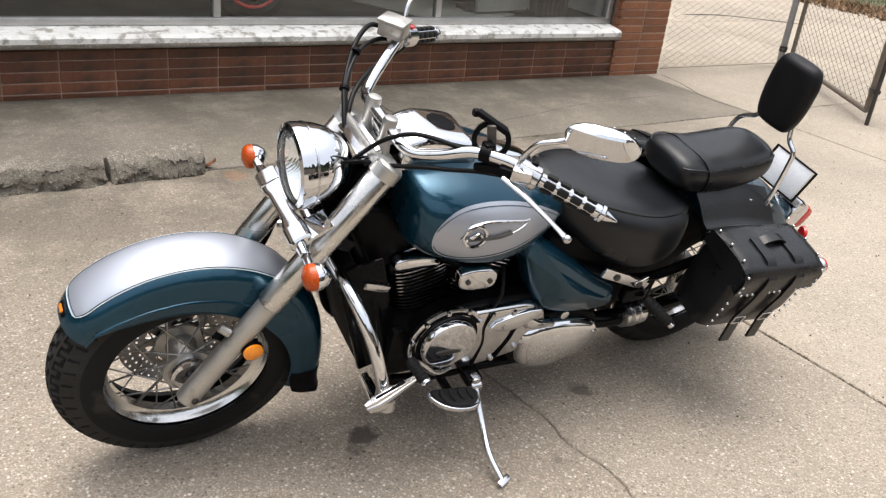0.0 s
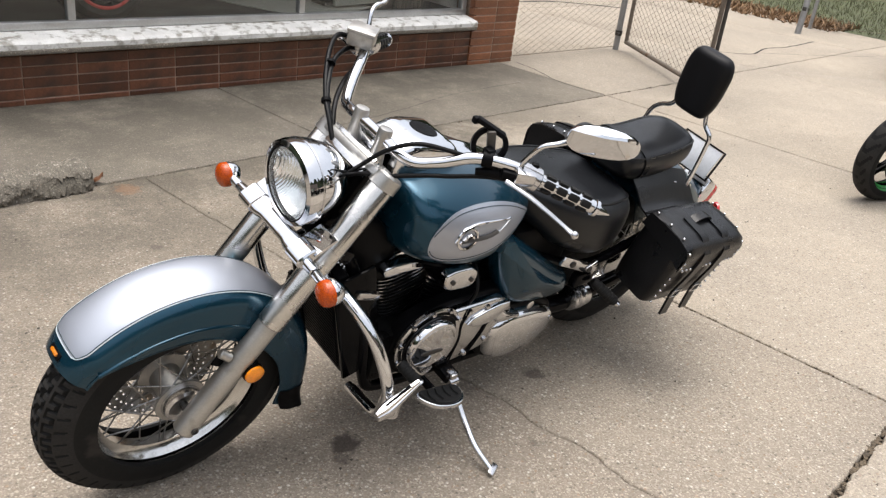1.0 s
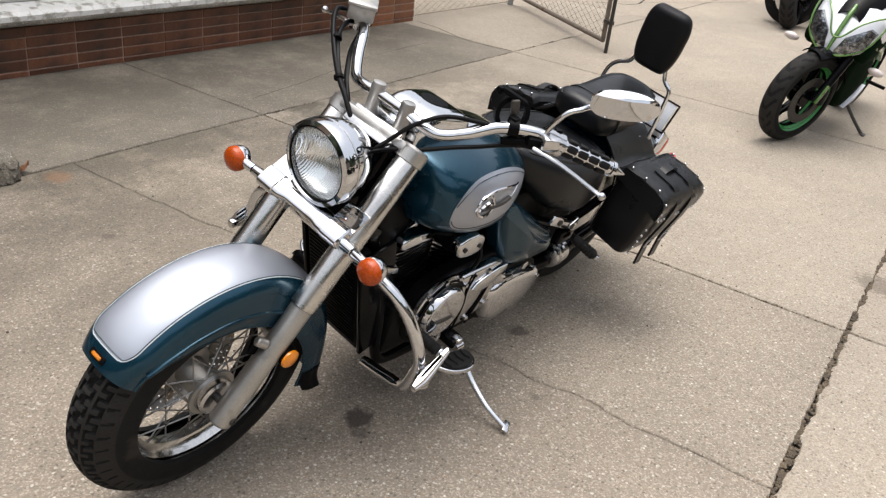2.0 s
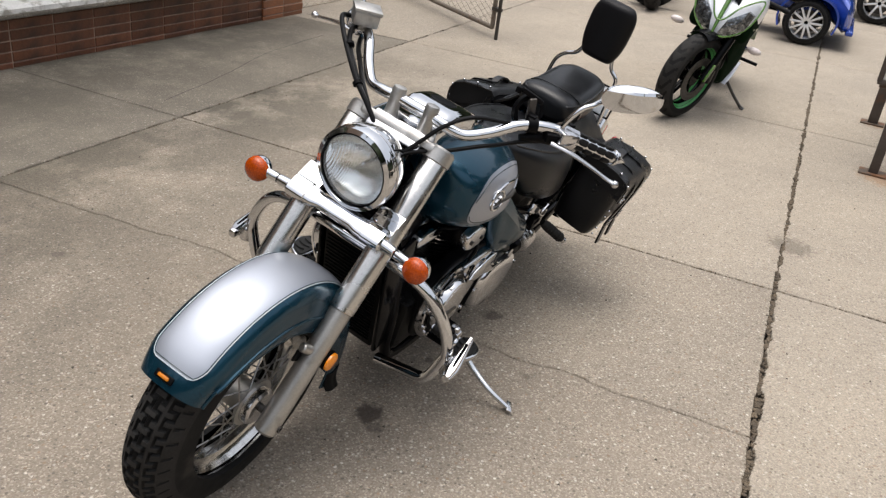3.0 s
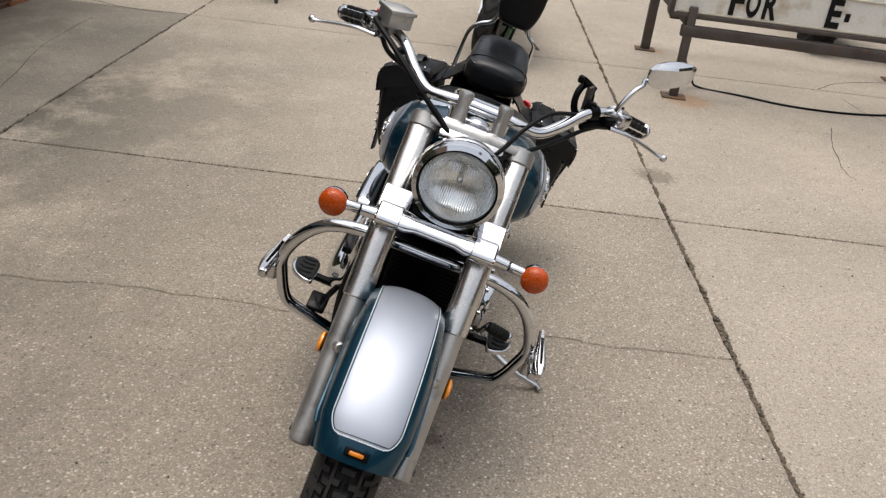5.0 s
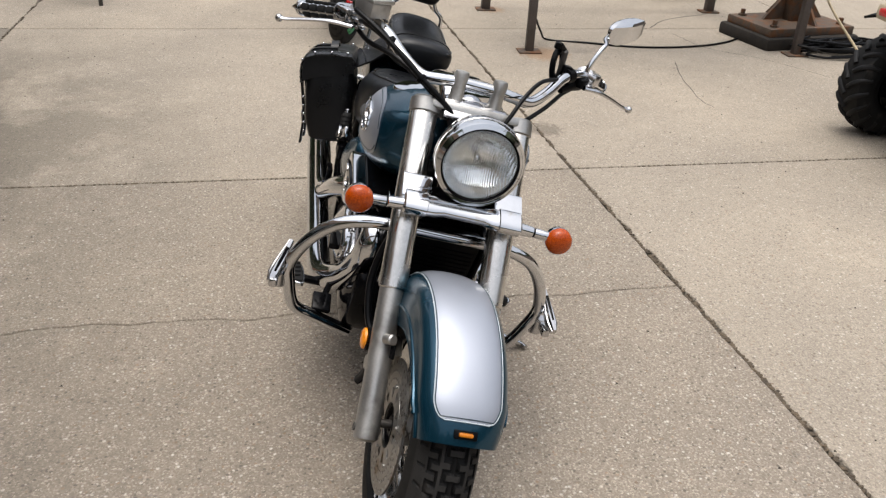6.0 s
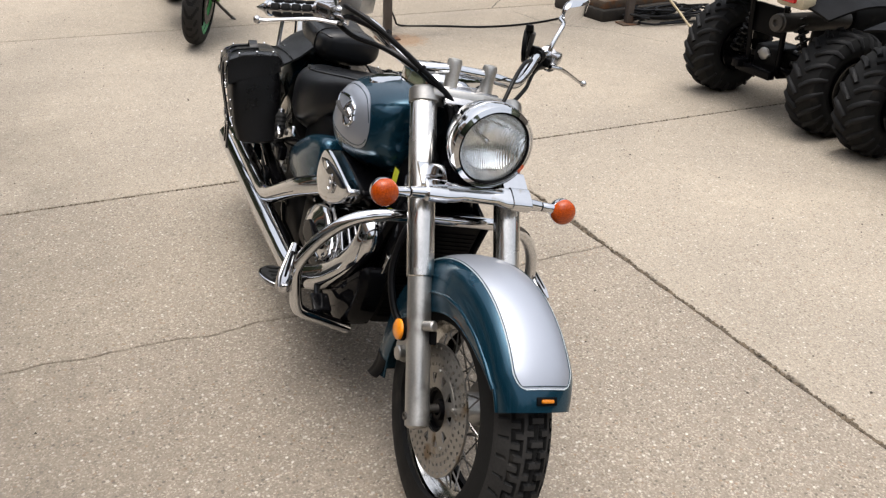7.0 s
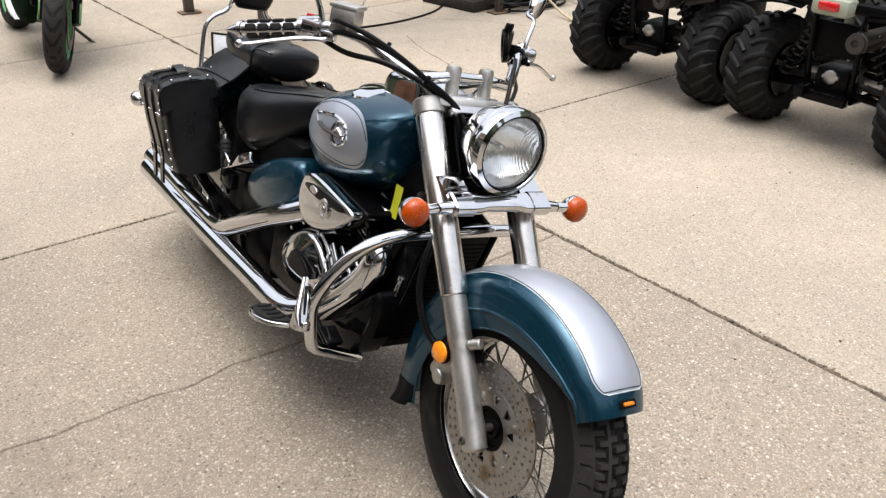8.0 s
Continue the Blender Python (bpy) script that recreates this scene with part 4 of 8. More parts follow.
part("cable_tie", lathe([(-0.004, 0.012), (0.004, 0.012)], (0.435, 0.22, 1.025), (0.6, 0.7, 0.35), 14), BLACK_MATT, bike)
part("clutch_boot", tube([(0.60, -0.295, 1.0), (0.565, -0.26, 1.0), (0.535, -0.23, 0.99)], (0.014, 0.013, 0.008), 12, 3), BLACK_MATT, bike)

# ring-shaped phone holder on the left bar
HN = (0.55, 0.8, -0.2)
holder = part("phone_holder", join(lathe([(-0.006, 0.031), (-0.006, 0.042), (0.006, 0.042), (0.006, 0.031)], (0.572, -0.213, 1.042), HN, 36, True),
                                  rbox((0.566, -0.208, 1.084), (0.075, 0.02, 0.012), 0.003, pose(0, 0, 0, 0, 22, -36)), rbox((0.535, -0.185, 1.094), (0.014, 0.014, 0.016), 0.003)), BLACK_MATT, bike, "black plastic phone holder")
part("holder_bracket", rbox((0.566, -0.222, 1.048), (0.02, 0.012, 0.07), 0.004, pose(0, 0, 0, 0, -14, -36)), STEEL_DARK, holder)
part("holder_clamp", join(lathe([(-0.012, 0.0185), (0.012, 0.0185)], (0.548, -0.242, 1.027), (0.6, -0.7, 0.1), 18), rbox((0.552, -0.235, 1.035), (0.022, 0.022, 0.03), 0.003)), BLACK_MATT, holder)

# headlamp
HL = (0.210, -0.004, 0.866)
ha = (1.0, 0.0, 0.03)
lamp = part("headlamp_shell", lathe([(0.012, 0.087), (0.002, 0.092), (0.004, 0.0965), (0.016, 0.099), (0.03, 0.098), (0.06, 0.094), (0.09, 0.084), (0.115, 0.068), (0.135, 0.047), (0.145, 0.022), (0.148, 0.001)], HL, ha, 48, mouth=True), CHROME, bike, "chromed bullet headlamp")
part("headlamp_seam", lathe([(0.036, 0.0975), (0.037, 0.0985), (0.04, 0.0985), (0.041, 0.097)], HL, ha, 48, True), CHROME_WORN, lamp)
part("lens_ring", lathe([(0.006, 0.083), (0.0, 0.086), (0.003, 0.0925), (0.012, 0.09)], HL, ha, 48, True), CHROME, lamp)
part("lens_seal", lathe([(0.006, 0.0808), (0.0015, 0.082), (0.003, 0.0845), (0.009, 0.084)], HL, ha, 48, True), BLACK_MATT, lamp)
part("reflector_bowl", lathe([(0.02, 0.084), (0.035, 0.078), (0.055, 0.062), (0.07, 0.04), (0.078, 0.012), (0.078, 0.001)], HL, ha, 40, mouth=True), BOWL, lamp)
part("lens", lathe([(0.016, 0.083), (0.006, 0.082), (-0.002, 0.07), (-0.008, 0.045), (-0.010, 0.02), (-0.0105, 0.001)], HL, ha, 48, mouth=True), LENS, lamp, "fluted glass headlamp lens")
part("bulb", lathe([(0.078, 0.006), (0.055, 0.008), (0.045, 0.007), (0.04, 0.001)], HL, ha, 12), CHROME, lamp)
part("lamp_bracket", rbox((0.325, 0, 0.755), (0.07, 0.10, 0.045), 0.012), BLACK, bike)

# lamp bar with indicators
def bar_section(v, du, dw, u=0.212, w=0.752):
    """A rounded oblong section of the cast lamp bar, its broad face turned up and forwards."""
    m = pose(u, v, w, 0, -32, 0)
    return [tuple(m @ Vector((du * math.copysign(abs(math.cos(a)) ** 0.6, math.cos(a)), 0, dw * math.copysign(abs(math.sin(a)) ** 0.6, math.sin(a))))) for a in [2 * math.pi * (k + 0.5) / 28 for k in range(28)]]


bar = part("lamp_bar", loft([bar_section(v, du, dw) for v, du, dw in ((-0.10, 0.026, 0.014), (-0.066, 0.025, 0.013), (-0.045, 0.019, 0.012), (0.045, 0.019, 0.012), (0.066, 0.025, 0.013), (0.10, 0.026, 0.014))]), CHROME, bike, "chromed lamp bar carrying the indicators", sharp=40)
for s in (-1, 1):
    part("bar_mount", loft([bar_section(v * s, du, dw) for v, du, dw in ((0.081, 0.024, 0.012), (0.084, 0.028, 0.016), (0.132, 0.028, 0.016), (0.136, 0.024, 0.012))]), CHROME, bar, sharp=40)
    part("mount_plate", loft([bar_section(v * s, 0.032, 0.004, 0.252, 0.775) for v in (0.074, 0.139)]), CHROME, bar, sharp=40)
    part("indicator_stalk", lathe([(0, 0.0145), (0.035, 0.0125), (0.037, 0.0105), (0.04, 0.0105), (0.042, 0.0115), (0.085, 0.0115)], (0.210, 0.132 * s, 0.745), (0, s, -0.06), 18), CHROME, bar)
    part("stalk_seam", rod((0.210, 0.169 * s, 0.7428), (0.210, 0.172 * s, 0.7426), 0.0108, 16), BLACK_MATT, bar)
    ic = (0.208, 0.231 * s - 0.001, 0.738)
    part("indicator_shell", lathe([(-0.006, 0.029), (0.0, 0.0305), (0.012, 0.0295), (0.026, 0.022), (0.034, 0.011), (0.036, 0.001)], ic, (1, 0, 0), 28), CHROME, bar, "chromed indicator housing")
    part("indicator_lens", lathe([(-0.001, 0.0308), (-0.013, 0.030), (-0.020, 0.0255), (-0.025, 0.015), (-0.027, 0.001)], ic, (1, 0, 0), 28), AMBER, bar, "round amber indicator lens")

# tank
TK = [(0.464, 0.745, 0.872, 0.09), (0.470, 0.712, 0.888, 0.155), (0.484, 0.69, 0.897, 0.19), (0.51, 0.672, 0.902, 0.209), (0.55, 0.653, 0.906, 0.222), (0.61, 0.632, 0.906, 0.232), (0.67, 0.621, 0.899, 0.233),
      (0.73, 0.612, 0.887, 0.222), (0.79, 0.622, 0.868, 0.20), (0.85, 0.638, 0.842, 0.17), (0.91, 0.660, 0.808, 0.132), (0.96, 0.682, 0.775, 0.095), (0.985, 0.70, 0.75, 0.06)]
BULGE = 2.6  # how square the tank is across
TK = [(u, b + 0.002, t - 0.012, hw * 0.93) for u, b, t, hw in TK]
TANK_V = -0.009  # the tank sits a little left of the wheels' plane
TKI = catmull(TK, 5)


def tank_section(u):
    return [float(np.interp(u, TKI[:, 0], TKI[:, k])) for k in (1, 2, 3)]


def tank_side(u, w):
    """Half width of the tank at that place."""
    b, t, hw = tank_section(u)
    c = b + (t - b) * 0.48
    k = min(1.0, (w - c) / (t - c) if w > c else (c - w) / (c - b))
    return hw * (1 - k ** BULGE) ** (1 / BULGE)


rings = []
for u, b, t, hw in TKI:
    c = b + (t - b) * 0.48
    ring = []
    for k in range(56):
        a = 2 * math.pi * k / 56
        ca, sa = math.cos(a), math.sin(a)
        ring.append((u, TANK_V + hw * math.copysign(abs(ca) ** (2 / BULGE), ca), c + ((t - c) if sa > 0 else (c - b)) * math.copysign(abs(sa) ** (2 / BULGE), sa)))
    rings.append(ring)
tank = part("fuel_tank", loft(rings), TEAL, bike, "teal fuel tank with silver side panels", sharp=50)


def drop_h(u):
    """Half height of the teardrop panel at u."""
    k = (u - 0.5) / 0.415
    k = min(max(k, 0.0), 1.0)
    return 0.071 * (max(0, 1 - (1 - k / 0.27) ** 2.8) ** 0.46 if k < 0.27 else (1 - ((k - 0.27) / 0.73) ** 1.7) ** 0.85)


def drop_c(u):
    k = min(1, max(0, (u - 0.5) / 0.415))
    return 0.772 + 0.016 * math.sin(math.pi * k) - 0.035 * k ** 2


for s in (-1, 1):
    def drop(i, j):
        k = 0.5 - 0.5 * math.cos(math.pi * i)
        u = 0.5 + 0.415 * k
        w = drop_c(u) + (2 * j - 1) * drop_h(u)
        return (u, TANK_V + s * (tank_side(u, w) + 0.0016), w)

    panel = part("tank_panel", thick(grid(drop, 48, 20), 0.0015), SILVER, tank, "silver teardrop panel", sharp=60)

    def drop_line(k, off):
        q = k * 2
        i = q if q <= 1 else 2 - q
        kk = 0.5 - 0.5 * math.cos(math.pi * i)
        u = 0.5 + 0.415 * kk + (off * 0.8 * (2 * kk - 1))
        sgn = 1 if q <= 1 else -1
        w = drop_c(u) + sgn * (drop_h(min(max(u, 0.5), 0.915)) + off)
        return (u, TANK_V + s * (tank_side(u, w) + 0.0026), w)

    stripe_round(drop_line, -0.007, 0.0013, STRIPE, panel)
    # plain chrome badge: a swept drop outline with a ring and a bar
    bu, bw = 0.632, 0.785

    def on_side(du, dw, out=0.004):
        return (bu + du, TANK_V + s * (tank_side(bu + du, bw + dw) + out), bw + dw)

    badge = part("tank_badge", tube([on_side(x, y) for x, y in ((-0.07, -0.008), (-0.05, 0.02), (-0.01, 0.032), (0.05, 0.026), (0.11, 0.012), (0.13, 0.008), (0.09, -0.004), (0.04, -0.012))], (0.003, 0.005, 0.005, 0.004, 0.003, 0.002, 0.0015, 0.001), 8, 5, flat=0.8), CHROME, tank, "plain chromed badge")
    part("badge_ring", tube([on_side(-0.035 + 0.028 * math.cos(a), -0.002 + 0.028 * math.sin(a)) for a in [2 * math.pi * k / 24 for k in range(24)]], 0.0045, 8, closed=True), CHROME, badge)
    part("badge_core", tube([on_side(-0.058, -0.012), on_side(-0.03, 0.006), on_side(-0.012, -0.01)], (0.006, 0.009, 0.004), 8, 3, flat=0.8), CHROME_WORN, badge)
    part("badge_bar", tube([on_side(-0.055, -0.006, 0.006), on_side(0.02, -0.006, 0.006), on_side(0.065, -0.003, 0.005)], 0.0075, 6, 3, flat=0.7), STEEL_DARK, badge)

cap_at = (0.645, 0.11, 0.862)
part("filler_cap", lathe([(0, 0.04), (0.004, 0.043), (0.013, 0.043), (0.018, 0.039), (0.020, 0.025), (0.020, 0.001)], cap_at, (0.0, 0.28, 0.96), 32), CHROME, tank, "round chromed filler cap")

# instrument console on the tank
CN = [(0.452, 0.055, 0.872, 0.915), (0.458, 0.066, 0.875, 0.938), (0.49, 0.072, 0.88, 0.957), (0.53, 0.075, 0.88, 0.964), (0.60, 0.08, 0.88, 0.951), (0.634, 0.079, 0.878, 0.94), (0.648, 0.072, 0.875, 0.912), (0.662, 0.06, 0.868, 0.896), (0.75, 0.045, 0.85, 0.881), (0.83, 0.03, 0.83, 0.856), (0.87, 0.012, 0.82, 0.836)]
cr = []
for u, hw, b, t in catmull(CN, 4):
    cr.append([(u, hw * math.copysign(abs(math.cos(a)) ** 0.36, math.cos(a)), b + (t - b) * max(0.0, math.sin(a)) ** 0.3) for a in [math.pi * k / 24 for k in range(25)]])
console = part("instrument_console", loft(cr), CHROME, tank, "chromed tank-top instrument console", sharp=60)
part("speedometer", lathe([(0, 0.037), (0.003, 0.038), (0.006, 0.035), (0.007, 0.001)], (0.575, 0, 0.952), (0.2, 0, 0.98), 36), BLACK_MATT, console)

# seats
def cushion(sections, n=44, power=2.6, roll=0.55):
    """A padded seat through sections (u, half width, bottom, top, dish)."""
    S = catmull(sections, 5)
    rings = []
    for u, hw, b, t, dish in S:
        ring = []
        for k in range(n):
            a = 2 * math.pi * k / n
            ca, sa = math.cos(a), math.sin(a)
            v = hw * math.copysign(abs(ca) ** (2 / power), ca)
            h = math.copysign(abs(sa) ** (2 / power), sa)
            c = b + (t - b) * roll
            w = c + (t - c) * h if h > 0 else c + (c - b) * h
            if h > 0:
                w -= dish * math.cos(math.pi / 2 * min(1, abs(v) / max(hw, 1e-4))) ** 2
            ring.append((u, v, w))
        rings.append(ring)
    return loft(rings), S


RS = [(0.905, 0.045, 0.715, 0.77, 0.0), (0.935, 0.095, 0.69, 0.782, 0.0), (0.99, 0.135, 0.645, 0.778, 0.003), (1.06, 0.168, 0.59, 0.767, 0.006), (1.14, 0.186, 0.545, 0.752, 0.01), (1.22, 0.191, 0.518, 0.738, 0.013),
      (1.29, 0.178, 0.512, 0.726, 0.014), (1.35, 0.158, 0.525, 0.715, 0.01), (1.395, 0.118, 0.55, 0.695, 0.004), (1.42, 0.065, 0.58, 0.668, 0.0)]
RS = [(u, hw * 1.04, b, t + 0.014, d) for u, hw, b, t, d in RS]
g, S = cushion(RS, power=3.0)
g = moved(g, pose(0, -0.022, 0))
seat = part("rider_seat", g, VINYL, bike, "wide black vinyl saddle with stitched edge", sharp=70)


def seat_ring(S, frac, out, u0, u1, n=60, power=2.6):
    """A line round a seat at the share frac of its height."""
    pts = []
    for side in (-1, 1):
        row = []
        for k in range(n):
            u = u0 + (u1 - u0) * k / (n - 1)
            hw, b, t, d = [float(np.interp(u, S[:, 0], S[:, q])) for q in (1, 2, 3, 4)]
            c = b + (t - b) * 0.55
            h = (b + (t - b) * frac - c) / (t - c)
            v = hw * (1 - abs(h) ** power) ** (1 / power)
            row.append((u, side * (v + out), b + (t - b) * frac))
        pts += row if side < 0 else row[::-1]
    return pts


part("seat_piping", moved(tube(seat_ring(S, 0.9, 0.0, 0.95, 1.405, power=3.0), 0.0042, 8, closed=True), pose(0, -0.022, 0)), PIPING, seat)
PS = [(1.300, 0.045, 0.775, 0.812, 0.0), (1.308, 0.078, 0.757, 0.828, 0.0), (1.33, 0.10, 0.738, 0.839, 0.0), (1.37, 0.107, 0.722, 0.841, 0.0), (1.405, 0.107, 0.714, 0.836, 0.002), (1.44, 0.106, 0.71, 0.836, 0.004), (1.50, 0.106, 0.708, 0.838, 0.006), (1.56, 0.106, 0.712, 0.843, 0.006),
      (1.63, 0.102, 0.722, 0.85, 0.004), (1.68, 0.092, 0.738, 0.851, 0.002), (1.71, 0.07, 0.758, 0.84, 0), (1.722, 0.035, 0.78, 0.815, 0)]
PS = [(1.722 - (1.722 - u) * 0.94, hw, b, t, d) for u, hw, b, t, d in PS]
g, S2 = cushion(PS)
g = moved(g, pose(0, -0.02, 0))
pill = part("pillion_seat", g, VINYL, bike, "black vinyl pillion pad with a strap across", sharp=70)


def strap_round(u, S, out, width, lo=-0.35):
    hw, b, t, d = [float(np.interp(u, S[:, 0], S[:, q])) for q in (1, 2, 3, 4)]
    c = b + (t - b) * 0.55

    def f(i, j):
        a = math.pi * (0.5 + (i - 0.5) * (1 + 2 * 0.16))
        ca, sa = math.cos(a), math.sin(a)
        v = hw * math.copysign(abs(ca) ** (2 / 2.6), ca)
        h = math.copysign(abs(sa) ** (2 / 2.6), sa)
        w = c + (t - c) * h if h > 0 else c + (c - b) * h
        return (u + (j - 0.5) * width + 0.012 * abs(ca), v * (1 + out / hw), w + (out if h > 0 else 0) - (d * math.cos(math.pi / 2 * min(1, abs(v) / hw)) ** 2 if h > 0 else 0))

    return thick(grid(f, 36, 2), 0.003)


part("pillion_strap", moved(strap_round(1.42, S2, 0.0025, 0.026), pose(0, -0.02, 0)), LEATHER, pill)
part("pillion_piping", moved(tube(seat_ring(S2, 0.8, 0.0, 1.34, 1.712), 0.0036, 8, closed=True), pose(0, -0.02, 0)), PIPING, pill)

# backrest pad and its posts
pad = []
for i in range(33):
    k = i / 32
    w = 0.892 + 0.212 * (0.5 - 0.5 * math.cos(math.pi * k)) ** 0.98
    q = min(1.0, max(0.0, (w - 0.892) / 0.212))
    low, high = min(1.0, q / 0.5), min(1.0, (1 - q) / 0.36)
    hw = (0.044 + 0.004 * q + 0.036 * (1 - (1 - low) ** 2) ** 0.5) * (0.5 + 0.5 * (1 - (1 - high) ** 2.2) ** (1 / 2.2))
    e = min(1.0, q / 0.1, (1 - q) / 0.1)
    th = 0.033 * (0.25 + 0.75 * (1 - (1 - e) ** 2) ** 0.5)
    pad.append([(1.722 + 0.004 * q + th * math.copysign(abs(math.cos(a)) ** 0.78, math.cos(a)), hw * math.copysign(abs(math.sin(a)) ** 0.78, math.sin(a)) - 0.022, w) for a in [2 * math.pi * j / 40 for j in range(40)]])
part("backrest_pad", loft(pad), PAD_CLOTH, bike, "black padded passenger backrest", sharp=75)
for s in (-1, 1):
    part("backrest_post", tube([(1.742, 0.05 * s - 0.018, 0.945), (1.742, 0.07 * s - 0.016, 0.88), (1.745, 0.108 * s - 0.01, 0.85), (1.745, 0.124 * s, 0.81), (1.735, 0.13 * s, 0.72), (1.725, 0.132 * s, 0.67)], 0.0075, 12, 5), CHROME, bike, "bent chromed backrest post")
    part("backrest_plate", rbox((1.70, 0.127 * s, 0.655), (0.13, 0.008, 0.055), 0.003, pose(0, 0, 0, 0, 15, 0)), CHROME, bike)

# rear fender
RFR = 0.385


def rear_fender(i, j):
    d = 62 + 150 * i
    s = -1 + 2 * j
    k = abs(s)
    hw = 0.115
    if k < 0.6:
        a = k / 0.6 * math.pi / 2
        v, r = hw * math.sin(a), RFR - 0.045 + 0.045 * math.cos(a)
    else:
        v, r = hw, RFR - 0.045 - 0.10 * (k - 0.6) / 0.4
    a = radians(d)
    return (1.655 - r * math.cos(a), math.copysign(v, s), 0.325 + r * math.sin(a))


part("rear_fender", thick(grid(rear_fender, 40, 30), 0.003), TEAL, bike, "teal rear fender")
for s in (-1, 1):
    part("fender_rail", join(rbox((1.19, 0.192 * s, 0.514), (0.215, 0.014, 0.034), 0.005, pose(0, 0, 0, 0, 24, 0)), rbox((1.255, 0.194 * s, 0.497), (0.05, 0.016, 0.02), 0.005, pose(0, 0, 0, 0, -20, 0))), CHROME, bike, "chromed seat rail plate")
    for u in (1.145, 1.245):
        part("rail_bolt", lathe([(0, 0.011), (0.006, 0.011), (0.008, 0.008), (0.008, 0.001)], (u, 0.198 * s, 0.514 - (u - 1.19) * 0.445), (0, s, 0), 12), STEEL_DARK, bike)
part("tail_lamp_housing", rbox((1.955, -0.055, 0.585), (0.08, 0.125, 0.09), 0.02, pose(0, 0, 0, 0, 25, 0)), CHROME, bike)
part("tail_lamp", rbox((2.0, -0.055, 0.562), (0.06, 0.12, 0.085), 0.02, pose(0, 0, 0, 0, 25, 0)), RED, bike, "red tail lamp lens")
part("rear_reflector", lathe([(0, 0.02), (0.008, 0.024), (0.014, 0.018), (0.016, 0.001)], (1.895, -0.188, 0.578), (0.9, -0.4, 0), 18), RED, bike)
plate_m = pose(1.875, -0.045, 0.715, 0, 25, 0)
plate = part("licence_plate", moved(rbox((0, 0, 0), (0.005, 0.155, 0.105), 0.002), plate_m), PLATE, bike, "blank pale plate in a dark frame")
part("plate_frame", join(*[moved(rbox(c, sz, 0.002), plate_m) for c, sz in (((0, 0, 0.056), (0.01, 0.175, 0.006)), ((0, 0, -0.056), (0.01, 0.175, 0.006)), ((0, 0.085, 0), (0.01, 0.006, 0.11)), ((0, -0.085, 0), (0.01, 0.006, 0.11)))]), BLACK_MATT, plate)
for s in (-1, 1):
    stalk = part("rear_stalk", rod((1.93, 0.08 * s, 0.50), (1.95, 0.24 * s, 0.49), 0.010, 14), CHROME, bike)
    part("rear_indicator_shell", lathe([(-0.006, 0.027), (0, 0.0285), (0.014, 0.0265), (0.028, 0.018), (0.036, 0.001)], (1.965, 0.262 * s, 0.488), (-1, 0, 0), 24), CHROME, stalk)
    part("rear_indicator_lens", lathe([(-0.004, 0.027), (-0.014, 0.025), (-0.022, 0.012), (-0.024, 0.001)], (1.965, 0.262 * s, 0.488), (-1, 0, 0), 24), RED, stalk)

# engine
part("crankcase", join(rbox((0.74, 0, 0.33), (0.50, 0.30, 0.18), 0.03), rbox((0.60, 0, 0.335), (0.2, 0.26, 0.17), 0.04), rbox((0.98, 0, 0.36), (0.2, 0.2, 0.24), 0.03)), ENGINE, bike, "black engine crankcase")


def cylinder(base, top, size, name):
    d = arr(top) - arr(base)
    L = float(np.linalg.norm(d))
    m = axis_frame(base, tuple(d))
    body = part(name, moved(lathe([(0, size * 0.32), (L, size * 0.42)], seg=24, axis=(0, 0, 1)), m), ENGINE, bike, "black finned engine cylinder")
    def plate(grow, z0, z1):
        ring = [(0.5 * size * grow * math.copysign(abs(math.cos(a)) ** 0.62, math.cos(a)), 0.56 * size * grow * math.copysign(abs(math.sin(a)) ** 0.62, math.sin(a))) for a in [2 * math.pi * k / 32 for k in range(32)]]
        return loft([[(x, y, z) for x, y in ring] for z in (z0, z1)])

    fm = to_mesh("cooling_fin", plate(0.97, -0.0022, 0.0022), FIN)
    edge = to_mesh("fin_rim", plate(1.045, -0.0018, 0.0018), CHROME_WORN)
    n = 16
    for k in range(n):
        q = (k + 0.5) / n
        wide = 0.86 + 0.17 * q ** 0.8
        for name_, me in (("cooling_fin", fm), ("fin_rim", edge)):
            ob = new(name_, me)
            ob.parent = body
            ob.matrix_basis = m @ Matrix.Translation((0, 0, L * q)) @ Matrix.Diagonal((wide, wide, 1, 1))
    part("cylinder_head", moved(join(rbox((0, 0, L + 0.018), (size * 1.0, size * 1.08, 0.04), 0.012)), m), ENGINE, body)
    part("rocker_cover", moved(rbox((0, 0, L + 0.05), (size * 0.95, size * 1.05, 0.03), 0.012), m), CHROME, body, "chromed rocker cover")
    return body


cylinder((0.628, 0, 0.375), (0.572, 0, 0.59), 0.178, "front_cylinder")
cylinder((0.75, 0, 0.39), (0.828, 0, 0.588), 0.178, "rear_cylinder")
for s in (-1, 1):
    part("head_trim", puff([(0.472, 0.600), (0.53, 0.602), (0.60, 0.600), (0.605, 0.622), (0.56, 0.640), (0.47, 0.642)], 0.09 * s, 0.118 * s, 0.008, 0.003), CHROME, bike, "chromed cylinder head cover")
part("inlet_housing", rbox((0.675, -0.13, 0.607), (0.10, 0.09, 0.07), 0.02), BLACK, bike)
oval = [(0.675 + 0.058 * math.copysign(abs(math.cos(a)) ** 0.7, math.cos(a)), 0.604 - 0.12 * 0.058 * math.cos(a) + 0.034 * math.copysign(abs(math.sin(a)) ** 0.7, math.sin(a))) for a in [2 * math.pi * k / 28 for k in range(28)]]
